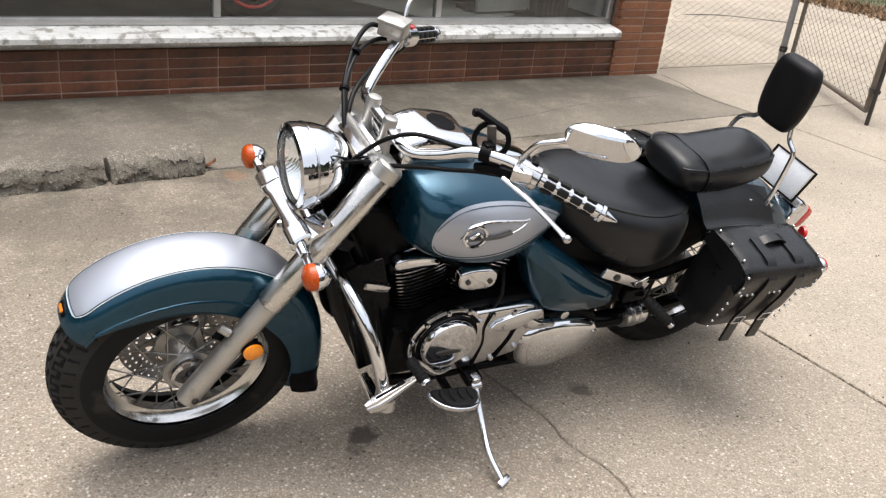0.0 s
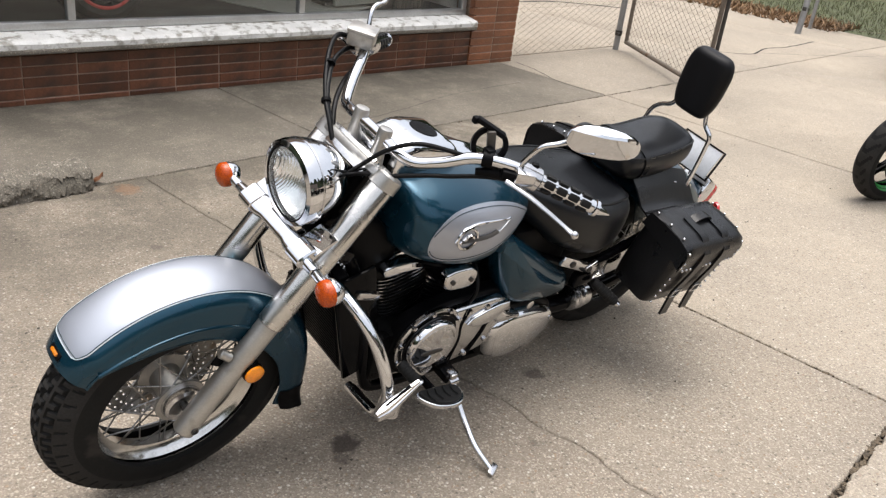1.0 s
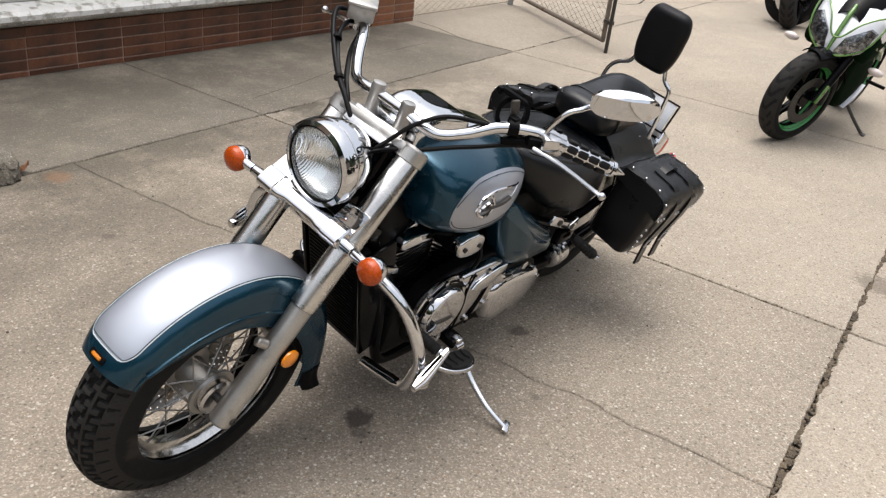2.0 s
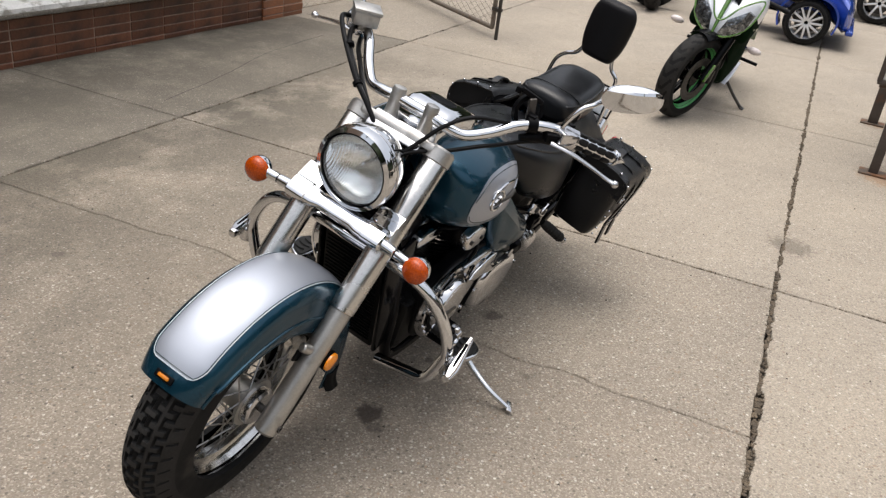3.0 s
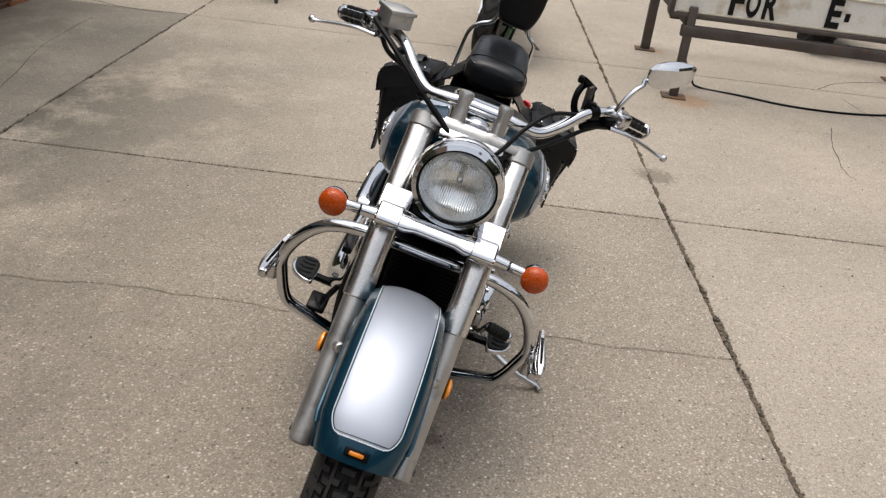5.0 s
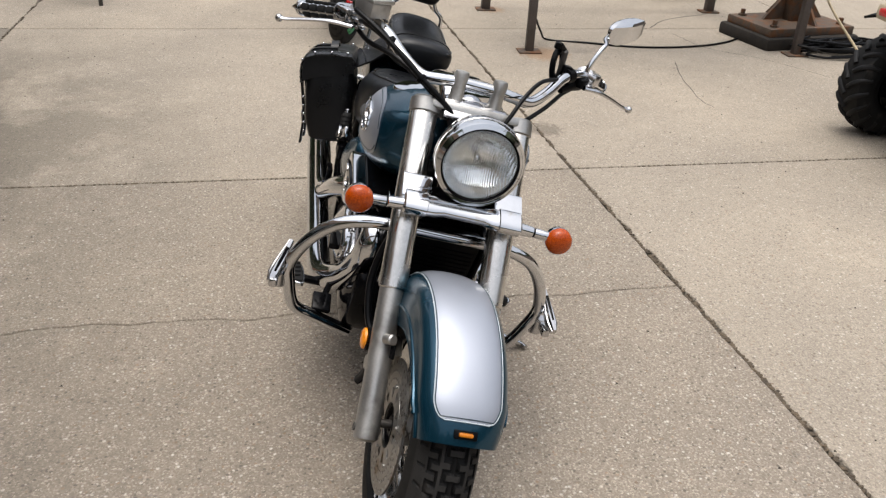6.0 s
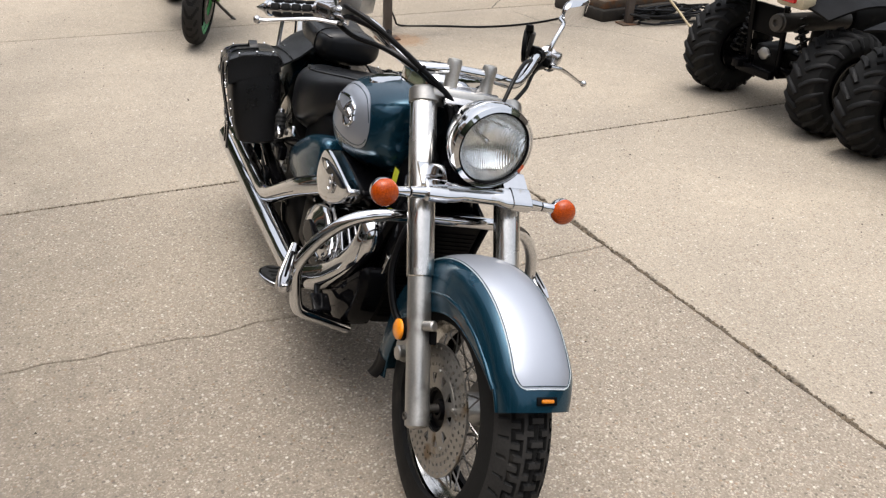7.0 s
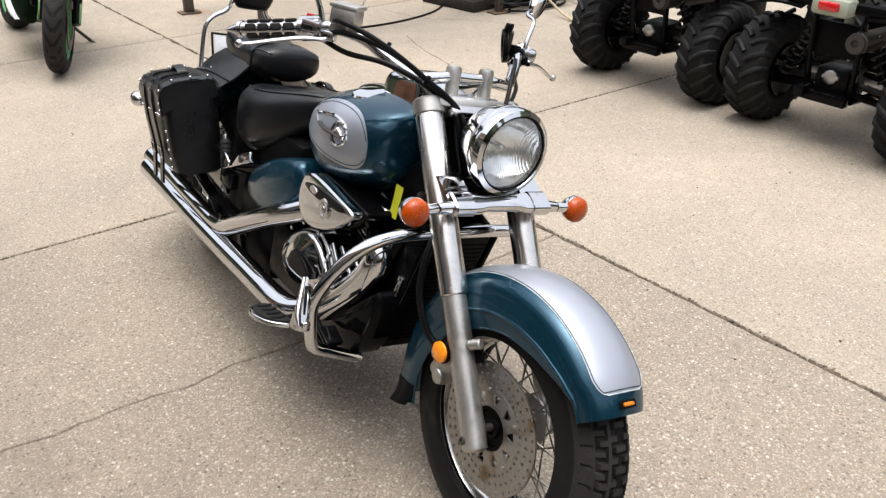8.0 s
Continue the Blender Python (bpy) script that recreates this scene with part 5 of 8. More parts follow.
inlet = part("inlet_plate", puff(oval, -0.165, -0.192, 0.008, 0.002, 0), CHROME, bike, "oval chromed cover with two bolts")
for du in (-0.033, 0.033):
    part("plate_bolt", lathe([(0, 0.007), (0.004, 0.007), (0.005, 0.004), (0.005, 0.001)], (0.675 + du, -0.193, 0.602 - du * 0.1), (0, -1, 0), 10), STEEL_DARK, inlet)

# left engine covers
cover = part("alternator_cover_base", puff([(0.545, 0.39), (0.575, 0.45), (0.66, 0.478), (0.80, 0.478), (0.90, 0.475), (0.965, 0.41), (0.93, 0.30), (0.84, 0.275), (0.72, 0.262), (0.60, 0.262), (0.548, 0.32)], -0.13, -0.188, 0.014, 0.004), CHROME_WORN, bike, "polished left engine case cover")
part("round_cover", lathe([(0, 0.092), (0.010, 0.092), (0.013, 0.088), (0.013, 0.081), (0.03, 0.080), (0.035, 0.077), (0.037, 0.072), (0.037, 0.069), (0.0375, 0.069), (0.039, 0.001)], (0.632, -0.178, 0.399), (0, -1, 0), 48), CHROME, cover, "round chromed engine cover")
# black ring paints the shadow line between dome and rim
part("cover_recess", lathe([(0.0125, 0.0815), (0.0145, 0.0915), (0.0155, 0.0905), (0.0135, 0.0805)], (0.632, -0.178, 0.399), (0, -1, 0), 48, True), BLACK_MATT, cover)
part("cover_flange", lathe([(0, 0.11), (0.008, 0.11), (0.011, 0.106), (0.011, 0.099)], (0.632, -0.178, 0.399), (0, -1, 0), 48), CHROME_WORN, cover)
# second painted shadow ring, inside the flange
part("flange_gap", lathe([(0.0095, 0.091), (0.0115, 0.091), (0.0115, 0.1), (0.0095, 0.1)], (0.632, -0.178, 0.399), (0, -1, 0), 48, True), BLACK_MATT, cover)
part("cover_badge", puff([(0.585, 0.39), (0.60, 0.378), (0.66, 0.374), (0.672, 0.384), (0.62, 0.394)], -0.214, -0.2195, 0.002, 0, 2), STEEL_DARK, cover)
for k in range(7):
    a = 0.5 + k * 0.62
    part("case_bolt", lathe([(0, 0.007), (0.008, 0.007), (0.01, 0.004), (0.01, 0.001)], (0.632 + 0.105 * math.cos(a), -0.188, 0.399 + 0.105 * math.sin(a)), (0, -1, 0), 10), CHROME_WORN, cover)
for u, w in ((0.76, 0.465), (0.83, 0.46), (0.90, 0.455), (0.80, 0.29), (0.87, 0.32)):
    part("case_bolt", lathe([(0, 0.008), (0.008, 0.008), (0.01, 0.005), (0.01, 0.001)], (u, -0.187, w), (0, -1, 0), 10), CHROME_WORN, cover)
part("case_wedge", puff([(0.745, 0.43), (0.86, 0.462), (0.93, 0.458), (0.875, 0.40), (0.80, 0.395)], -0.18, -0.2, 0.006, 0.002, 1), CHROME, cover)
# wider matt black outline paints the shadow gap round the case cover
part("case_gasket", puff([(0.532, 0.39), (0.568, 0.462), (0.66, 0.491), (0.80, 0.491), (0.905, 0.488), (0.978, 0.413), (0.94, 0.292), (0.845, 0.263), (0.72, 0.25), (0.595, 0.25), (0.536, 0.315)], -0.12, -0.158, 0.006, 0.0), BLACK_MATT, cover)
part("case_seam", tube([(0.755, -0.1925, 0.475), (0.742, -0.1925, 0.42), (0.752, -0.1925, 0.36), (0.74, -0.1925, 0.275)], 0.0032, 6, 3), BLACK_MATT, cover)
part("case_seam", tube([(0.905, -0.1925, 0.462), (0.85, -0.194, 0.40), (0.84, -0.193, 0.36), (0.80, -0.193, 0.27)], 0.0042, 6, 3), BLACK_MATT, cover)
part("drive_cover", puff([(0.875, 0.35), (0.92, 0.385), (1.00, 0.385), (1.10, 0.37), (1.165, 0.345), (1.175, 0.28), (1.13, 0.225), (1.05, 0.195), (0.95, 0.205), (0.89, 0.245)], -0.12, -0.205, 0.03, 0.008), CHROME, bike, "smooth chromed final-drive cover")
# the same painted shadow gap round the drive cover
part("drive_gasket", puff([(0.862, 0.352), (0.912, 0.398), (1.00, 0.398), (1.106, 0.383), (1.178, 0.352), (1.188, 0.276), (1.138, 0.213), (1.05, 0.182), (0.942, 0.192), (0.876, 0.24)], -0.11, -0.165, 0.006, 0.0), BLACK_MATT, bike)
part("drive_boot", lathe([(0.0, 0.03), (0.004, 0.042), (0.016, 0.042), (0.02, 0.035), (0.028, 0.035), (0.032, 0.044), (0.046, 0.044), (0.05, 0.036), (0.058, 0.036), (0.062, 0.042), (0.085, 0.04), (0.09, 0.028)], (1.285, -0.148, 0.312), (1, 0.02, -0.02), 28), CHROME_WORN, bike, "ribbed bright drive housing")
part("drive_bolt", lathe([(0, 0.008), (0.004, 0.008), (0.005, 0.005), (0.005, 0.001)], (1.145, -0.203, 0.325), (0, -1, 0), 10), CHROME_WORN, bike)
part("drive_top", puff([(0.862, 0.455), (0.93, 0.40), (1.0, 0.387), (0.96, 0.372), (0.90, 0.375), (0.87, 0.40)], -0.12, -0.2, 0.012, 0.002), CHROME, bike)

# right engine covers, air cleaner, exhausts
CLUTCH = [(0.845, 0.36), (0.825, 0.415), (0.775, 0.463), (0.69, 0.492), (0.63, 0.468), (0.595, 0.416), (0.605, 0.35), (0.71, 0.318), (0.80, 0.318)]
rc = part("clutch_cover", puff(CLUTCH, 0.13, 0.188, 0.016, 0.022), CHROME, bike, "rounded chromed right engine cover")
part("clutch_rim", puff([(0.722 + (u - 0.722) * 1.07, 0.4 + (w - 0.4) * 1.08) for u, w in CLUTCH], 0.12, 0.165, 0.008, 0.0), CHROME_WORN, rc)
part("clutch_window", puff([(0.755, 0.375), (0.72, 0.438), (0.664, 0.43), (0.605, 0.393), (0.652, 0.374)], 0.19, 0.2135, 0.003, 0.0, 1), BLACK, rc, "black glossy piece on the chrome")
for k in range(9):
    a = 0.5 + k * 0.68
    part("case_bolt", lathe([(0, 0.007), (0.008, 0.007), (0.01, 0.004), (0.01, 0.001)], (0.722 + 0.128 * math.cos(a), 0.158, 0.4 + 0.09 * math.sin(a)), (0, 1, 0), 10), CHROME_WORN, rc)
for k in range(3):
    part("push_tube", rod((0.57 + 0.03 * k, 0.13 + 0.01 * k, 0.49 - 0.004 * k), (0.505 + 0.035 * k, 0.12 + 0.012 * k, 0.43 - 0.01 * k), 0.006, 10), CHROME_WORN, bike)
AC = [(0.474, 0.612), (0.483, 0.63), (0.56, 0.64), (0.64, 0.65), (0.722, 0.65), (0.75, 0.605), (0.748, 0.555), (0.72, 0.522), (0.67, 0.512), (0.60, 0.532), (0.53, 0.565)]
part("air_box", puff([(p[0] - 0.014, p[1] + 0.004) for p in AC], 0.03, 0.176, 0.01, 0.0), BLACK, bike)
ac = part("air_cleaner_cover", puff(AC, 0.165, 0.208, 0.009, 0.003), CHROME, bike, "teardrop chromed air cleaner cover")
# black strip painted on as the dark tank's reflection in the cover
part("cover_band", puff([(0.722, 0.617), (0.665, 0.632), (0.56, 0.63), (0.495, 0.622), (0.515, 0.611), (0.57, 0.607), (0.665, 0.601)], 0.195, 0.2145, 0.002, 0.0, 1), BLACK, ac, "black glossy piece on the chrome")
part("cover_boss", lathe([(0, 0.026), (0.006, 0.027), (0.009, 0.023), (0.009, 0.017), (0.006, 0.016), (0.006, 0.011), (0.012, 0.010), (0.013, 0.001)], (0.596, 0.208, 0.592), (0, 1, 0), 32), CHROME_WORN, ac)
part("cover_slot", puff([(0.635, 0.625), (0.67, 0.63), (0.68, 0.612), (0.645, 0.607)], 0.206, 0.2175, 0.002, 0, 1), CHROME_WORN, ac)
up = [(0.64, 0.10, 0.58), (0.72, 0.15, 0.545), (0.79, 0.182, 0.507), (0.86, 0.2, 0.47), (0.953, 0.205, 0.42), (1.12, 0.205, 0.331), (1.165, 0.205, 0.309), (1.195, 0.205, 0.297), (1.235, 0.205, 0.29), (1.30, 0.205, 0.287), (1.55, 0.207, 0.29), (1.90, 0.21, 0.292)]
part("upper_exhaust", tube(up, 0.0305, 24, 6), CHROME, bike, "chromed upper exhaust pipe")
part("pipe_seam", tube([(p[0], p[1] + 0.0255, p[2] - 0.018) for p in up[3:6]], 0.0022, 6, 4), STEEL_DARK, bike)
lo = [(0.53, 0.09, 0.56), (0.46, 0.125, 0.548), (0.44, 0.135, 0.515), (0.48, 0.14, 0.44), (0.572, 0.155, 0.343), (0.65, 0.19, 0.283), (0.74, 0.211, 0.258), (0.964, 0.214, 0.252), (1.24, 0.216, 0.248), (1.60, 0.218, 0.25), (1.88, 0.22, 0.252)]
part("lower_exhaust", tube(lo, (0.028, 0.034, 0.036, 0.037, 0.037, 0.036, 0.035, 0.036, 0.037, 0.039, 0.04), 24, 6), CHROME, bike, "chromed lower exhaust pipe")
for p, w in ((up, 0.3), (lo, 0.3)):
    e = arr(p[-1])
    part("pipe_mouth", lathe([(0, 0.029), (0.006, 0.031), (0.010, 0.029), (-0.03, 0.025), (-0.03, 0.001)], tuple(e), (1, 0.01, 0.03), 24), STEEL_DARK, bike)
part("exhaust_hanger", rbox((1.33, 0.19, 0.29), (0.07, 0.02, 0.09), 0.006), BLACK, bike)

# frame, swingarm, radiator
for s in (-1, 1):
    part("downtube", tube([(0.36, 0.03 * s, 0.73), (0.40, 0.09 * s, 0.62), (0.455, 0.115 * s, 0.44), (0.50, 0.12 * s, 0.25), (0.56, 0.125 * s, 0.20), (0.80, 0.13 * s, 0.195), (1.10, 0.14 * s, 0.21), (1.20, 0.14 * s, 0.30)], 0.017, 12, 5), BLACK, bike)
    part("frame_rail", tube([(0.46, 0.05 * s, 0.70), (0.70, 0.08 * s, 0.62), (0.92, 0.11 * s, 0.60), (1.10, 0.14 * s, 0.52), (1.30, 0.16 * s, 0.47), (1.55, 0.16 * s, 0.52)], 0.016, 12, 5), BLACK, bike)
    part("swingarm", tube([(1.14, 0.13 * s, 0.30), (1.30, 0.145 * s, 0.30), (1.66, 0.13 * s, 0.325)], (0.026, 0.028, 0.022), 12, 4), BLACK, bike)
part("backbone", tube([(0.40, 0, 0.80), (0.60, 0, 0.74), (0.95, 0, 0.66), (1.15, 0, 0.55)], 0.045, 14, 4), BLACK, bike)
for s in (-1, 1):
    part("frame_cover", puff([(0.35, 0.77), (0.43, 0.79), (0.50, 0.70), (0.53, 0.65), (0.475, 0.60), (0.44, 0.59), (0.40, 0.62)], 0.04 * s, 0.085 * s, 0.012, 0.003), BLACK_MATT, bike, "black frame neck cover")
part("gearbox", rbox((1.10, 0.02, 0.34), (0.28, 0.26, 0.26), 0.03), BLACK_MATT, bike)
part("battery_box", rbox((1.06, 0, 0.52), (0.28, 0.26, 0.26), 0.03), BLACK_MATT, bike)
part("under_seat_tray", rbox((1.30, 0, 0.50), (0.24, 0.22, 0.08), 0.02), BLACK_MATT, bike)
radm = pose(0.401, -0.013, 0.4575, 0, 0, 0) @ pose(0, 0, 0, 0, -17, 0)
rad = part("radiator", moved(rbox((0, 0, 0), (0.05, 0.19, 0.375), 0.012), radm), BLACK_MATT, bike, "tall black radiator with fine fins")
fmesh = to_mesh("radiator_fin", moved(rbox((0, 0, 0), (0.003, 0.165, 0.0035), 0), Matrix()), BLACK_MATT)
for k in range(24):
    ob = new("radiator_fin", fmesh)
    ob.parent = rad
    ob.matrix_basis = radm @ Matrix.Translation((-0.0265, 0, -0.155 + 0.0134 * k))
for s in (-1, 1):
    part("radiator_shroud", moved(rbox((0.03, 0.103 * s, 0.0), (0.12, 0.014, 0.375), 0.006), radm), BLACK, rad)
    if s > 0:
        part("shroud_trim", moved(rbox((-0.012, 0.114 * s, -0.03), (0.018, 0.008, 0.16), 0.002), radm), CHROME_WORN, rad)
part("lower_shroud", puff([(0.385, 0.465), (0.42, 0.442), (0.465, 0.402), (0.515, 0.36), (0.58, 0.32), (0.65, 0.275), (0.64, 0.235), (0.53, 0.225), (0.455, 0.245), (0.395, 0.31), (0.372, 0.40)], 0.09, 0.158, 0.025, 0.014), GLOSS_BLACK, bike, "glossy black engine side panel")
part("frame_label", thick(grid(lambda i, j: (0.435 + 0.03 * i + 0.012 * j, 0.105 - 0.004 * j, 0.705 - 0.085 * j), 3, 3), 0.001), YELLOW, bike, "folded yellow paper tag")
part("guard_clamp", rbox((0.425, -0.125, 0.575), (0.075, 0.02, 0.022), 0.005, pose(0, 0, 0, 0, 20, 0)), CHROME_WORN, bike)
part("spark_lead", tube([(0.60, -0.09, 0.61), (0.64, -0.15, 0.635), (0.70, -0.12, 0.66)], 0.005, 8, 5), CABLE, bike)
part("rear_lead", tube([(0.80, -0.12, 0.57), (0.78, -0.17, 0.52), (0.77, -0.16, 0.45)], 0.006, 8, 5), CABLE, bike)

# side covers
part("left_side_cover", puff([(0.785, 0.700), (0.835, 0.697), (1.0, 0.59), (1.10, 0.52), (1.20, 0.468), (1.20, 0.388), (1.12, 0.380), (0.975, 0.402), (0.905, 0.45), (0.83, 0.60)], -0.12, -0.188, 0.04, 0.026), TEAL, bike, "teal side cover with a key lock")
part("cover_lock", lathe([(0, 0.013), (0.003, 0.014), (0.005, 0.011), (0.005, 0.001)], (0.985, -0.2165, 0.440), (0, -1, 0), 20), CHROME_WORN, bike)
part("right_side_cover", puff([(0.80, 0.64), (0.90, 0.625), (1.03, 0.575), (1.14, 0.50), (1.12, 0.43), (1.05, 0.41), (0.90, 0.44), (0.80, 0.52)], 0.10, 0.185, 0.03, 0.012), TEAL, bike, "teal right side cover")

# engine guard, highway pegs, floorboards
HG = [(0.315, 0.0, 0.64), (0.316, 0.10, 0.64), (0.322, 0.18, 0.632), (0.336, 0.245, 0.602), (0.357, 0.295, 0.54), (0.378, 0.325, 0.46), (0.39, 0.317, 0.40), (0.405, 0.298, 0.335), (0.414, 0.276, 0.309), (0.424, 0.235, 0.290), (0.45, 0.13, 0.243)]
for s in (-1, 1):
    part("engine_guard", tube([(p[0], p[1] * s, p[2]) for p in HG], 0.0155, 16, 6), CHROME, bike, "bent chromed engine guard bar")
    p0, p1 = (arr((0.325, -0.367, 0.428)), arr((0.448, -0.352, 0.478))) if s < 0 else (arr((0.352, 0.364, 0.408)), arr((0.424, 0.330, 0.492)))
    dd = (p1 - p0) / np.linalg.norm(p1 - p0)
    side_ = arr((0, 1, 0)) - dd * dd[1]
    upv = np.cross(dd, side_)
    blade = []
    for k, (hw_, th) in enumerate(((0.008, 0.006), (0.017, 0.009), (0.016, 0.008), (0.013, 0.007), (0.010, 0.006), (0.007, 0.004))):
        c_ = p0 + (p1 - p0) * k / 5
        blade.append([tuple(c_ + side_ * hw_ * math.copysign(abs(math.cos(a)) ** 0.6, math.cos(a)) + upv * (th * math.copysign(abs(math.sin(a)) ** 0.6, math.sin(a)) + (0.006 if abs(math.cos(a)) < 0.3 and math.sin(a) > 0 else 0))) for a in [2 * math.pi * q / 24 for q in range(24)]])
    peg = part("highway_peg", loft(blade), CHROME_WORN, bike, "folded chromed highway peg")
    part("peg_slot", tube([tuple(p0 + (p1 - p0) * q + upv * 0.0115) for q in (0.22, 0.5, 0.8)], 0.0045, 8), BLACK, peg)
    part("peg_clamp", join(lathe([(-0.02, 0.021), (0.02, 0.021)], (0.393, 0.343 * s, 0.405), (0.15, 0, -1), 16), rbox((0.362, 0.356 * s, 0.412), (0.05, 0.022, 0.024), 0.006)), CHROME_WORN, peg)
    def laid(poly, w0, w1, rnd_=0.004):
        V, F = puff(poly, w0, w1, rnd_, 0.0)
        return [(p[0], p[2] * -s, p[1] - 0.12 * (p[0] - 0.63)) for p in V], F

    board = part("floorboard", laid([(0.553, -0.262), (0.585, -0.318), (0.64, -0.338), (0.69, -0.332), (0.715, -0.30), (0.71, -0.262), (0.60, -0.256)], 0.276, 0.288), CHROME, bike, "chrome-edged rubber floorboard")
    part("floorboard_pad", laid([(0.563, -0.262), (0.59, -0.311), (0.64, -0.329), (0.686, -0.324), (0.706, -0.298), (0.702, -0.268), (0.603, -0.262)], 0.287, 0.294, 0.003), GRIP, board)
    for k in range(4):
        part("pad_rib", tube([(0.598 + 0.028 * k, 0.272 * s, 0.2965 - 0.12 * (0.028 * k - 0.032)), (0.592 + 0.028 * k, 0.29 * s, 0.2965 - 0.12 * (0.028 * k - 0.038)), (0.598 + 0.028 * k, 0.31 * s, 0.2965 - 0.12 * (0.028 * k - 0.032))], 0.0035, 6, 3), GRIP, board)
    part("board_arm", rod((0.64, 0.12 * s, 0.262), (0.64, 0.30 * s, 0.268), 0.012, 10), BLACK, bike)
    peg_at, peg_to = ((1.30, -0.20, 0.425), (0.55, -0.68, -0.45)) if s < 0 else ((1.285, 0.178, 0.44), (0.42, 0.0, 0.9))
    pp = part("passenger_peg", lathe([(0, 0.012), (0.015, 0.017), (0.10, 0.017), (0.108, 0.012), (0.112, 0.001)], peg_at, peg_to, 18), GRIP, bike, "ribbed rubber passenger peg" if s < 0 else "folded upright rubber passenger peg")
    for k in range(6):
        part("peg_ring", lathe([(0.02 + 0.014 * k, 0.0165), (0.022 + 0.014 * k, 0.0185), (0.027 + 0.014 * k, 0.0185), (0.029 + 0.014 * k, 0.0165)], peg_at, peg_to, 16), GRIP, pp)
    part("peg_bolt", lathe([(0.108, 0.011), (0.118, 0.012), (0.122, 0.008), (0.122, 0.001)], peg_at, peg_to, 14), CHROME_WORN, pp)
    part("peg_bracket", rbox((1.27, 0.175 * s, 0.43), (0.09, 0.03, 0.05), 0.008), BLACK, bike)
part("shift_lever", tube([(0.66, -0.20, 0.30), (0.60, -0.225, 0.32), (0.54, -0.228, 0.375), (0.505, -0.232, 0.402)], 0.008, 10, 5), CHROME_WORN, bike)
sp = part("shift_peg", lathe([(0, 0.012), (0.008, 0.015), (0.065, 0.015), (0.07, 0.01)], (0.505, -0.228, 0.402), (0.3, -0.88, -0.34), 16), GRIP, bike)
for k in range(5):
    part("peg_ring", lathe([(0.012 + 0.011 * k, 0.0145), (0.014 + 0.011 * k, 0.0165), (0.018 + 0.011 * k, 0.0165), (0.02 + 0.011 * k, 0.0145)], (0.505, -0.228, 0.402), (0.3, -0.88, -0.34), 14), GRIP, sp)
part("shift_cap", lathe([(0.068, 0.0145), (0.071, 0.0155), (0.076, 0.0145), (0.078, 0.001)], (0.505, -0.228, 0.402), (0.3, -0.88, -0.34), 16), CHROME, sp)
part("brake_pedal", join(tube([(0.62, 0.18, 0.30), (0.54, 0.20, 0.29), (0.47, 0.21, 0.30)], 0.009, 10, 5), rbox((0.46, 0.215, 0.31), (0.06, 0.05, 0.016), 0.006, pose(0, 0, 0, 0, -20, 0))), BLACK, bike)
stand = part("side_stand", tube([(0.742, -0.235, 0.232), (0.739, -0.275, 0.203), (0.735, -0.325, 0.172), (0.722, -0.40, 0.148), (0.728, -0.472, 0.126)], (0.012, 0.011, 0.0095, 0.009, 0.008), 12, 5), CHROME, bike, "bent chromed side stand")
part("stand_bracket", rbox((0.742, -0.18, 0.245), (0.05, 0.10, 0.03), 0.008), BLACK, bike)
part("stand_foot", rbox((0.732, -0.476, 0.127), (0.044, 0.019, 0.009), 0.003, pose(0, 0, 0, 14, 0, 25)), CHROME_WORN, stand)
part("stand_pivot", join(lathe([(-0.015, 0.014), (0.015, 0.014)], (0.742, -0.232, 0.236), (1, 0, 0), 14), rbox((0.742, -0.222, 0.246), (0.026, 0.03, 0.04), 0.006)), CHROME_WORN, stand)

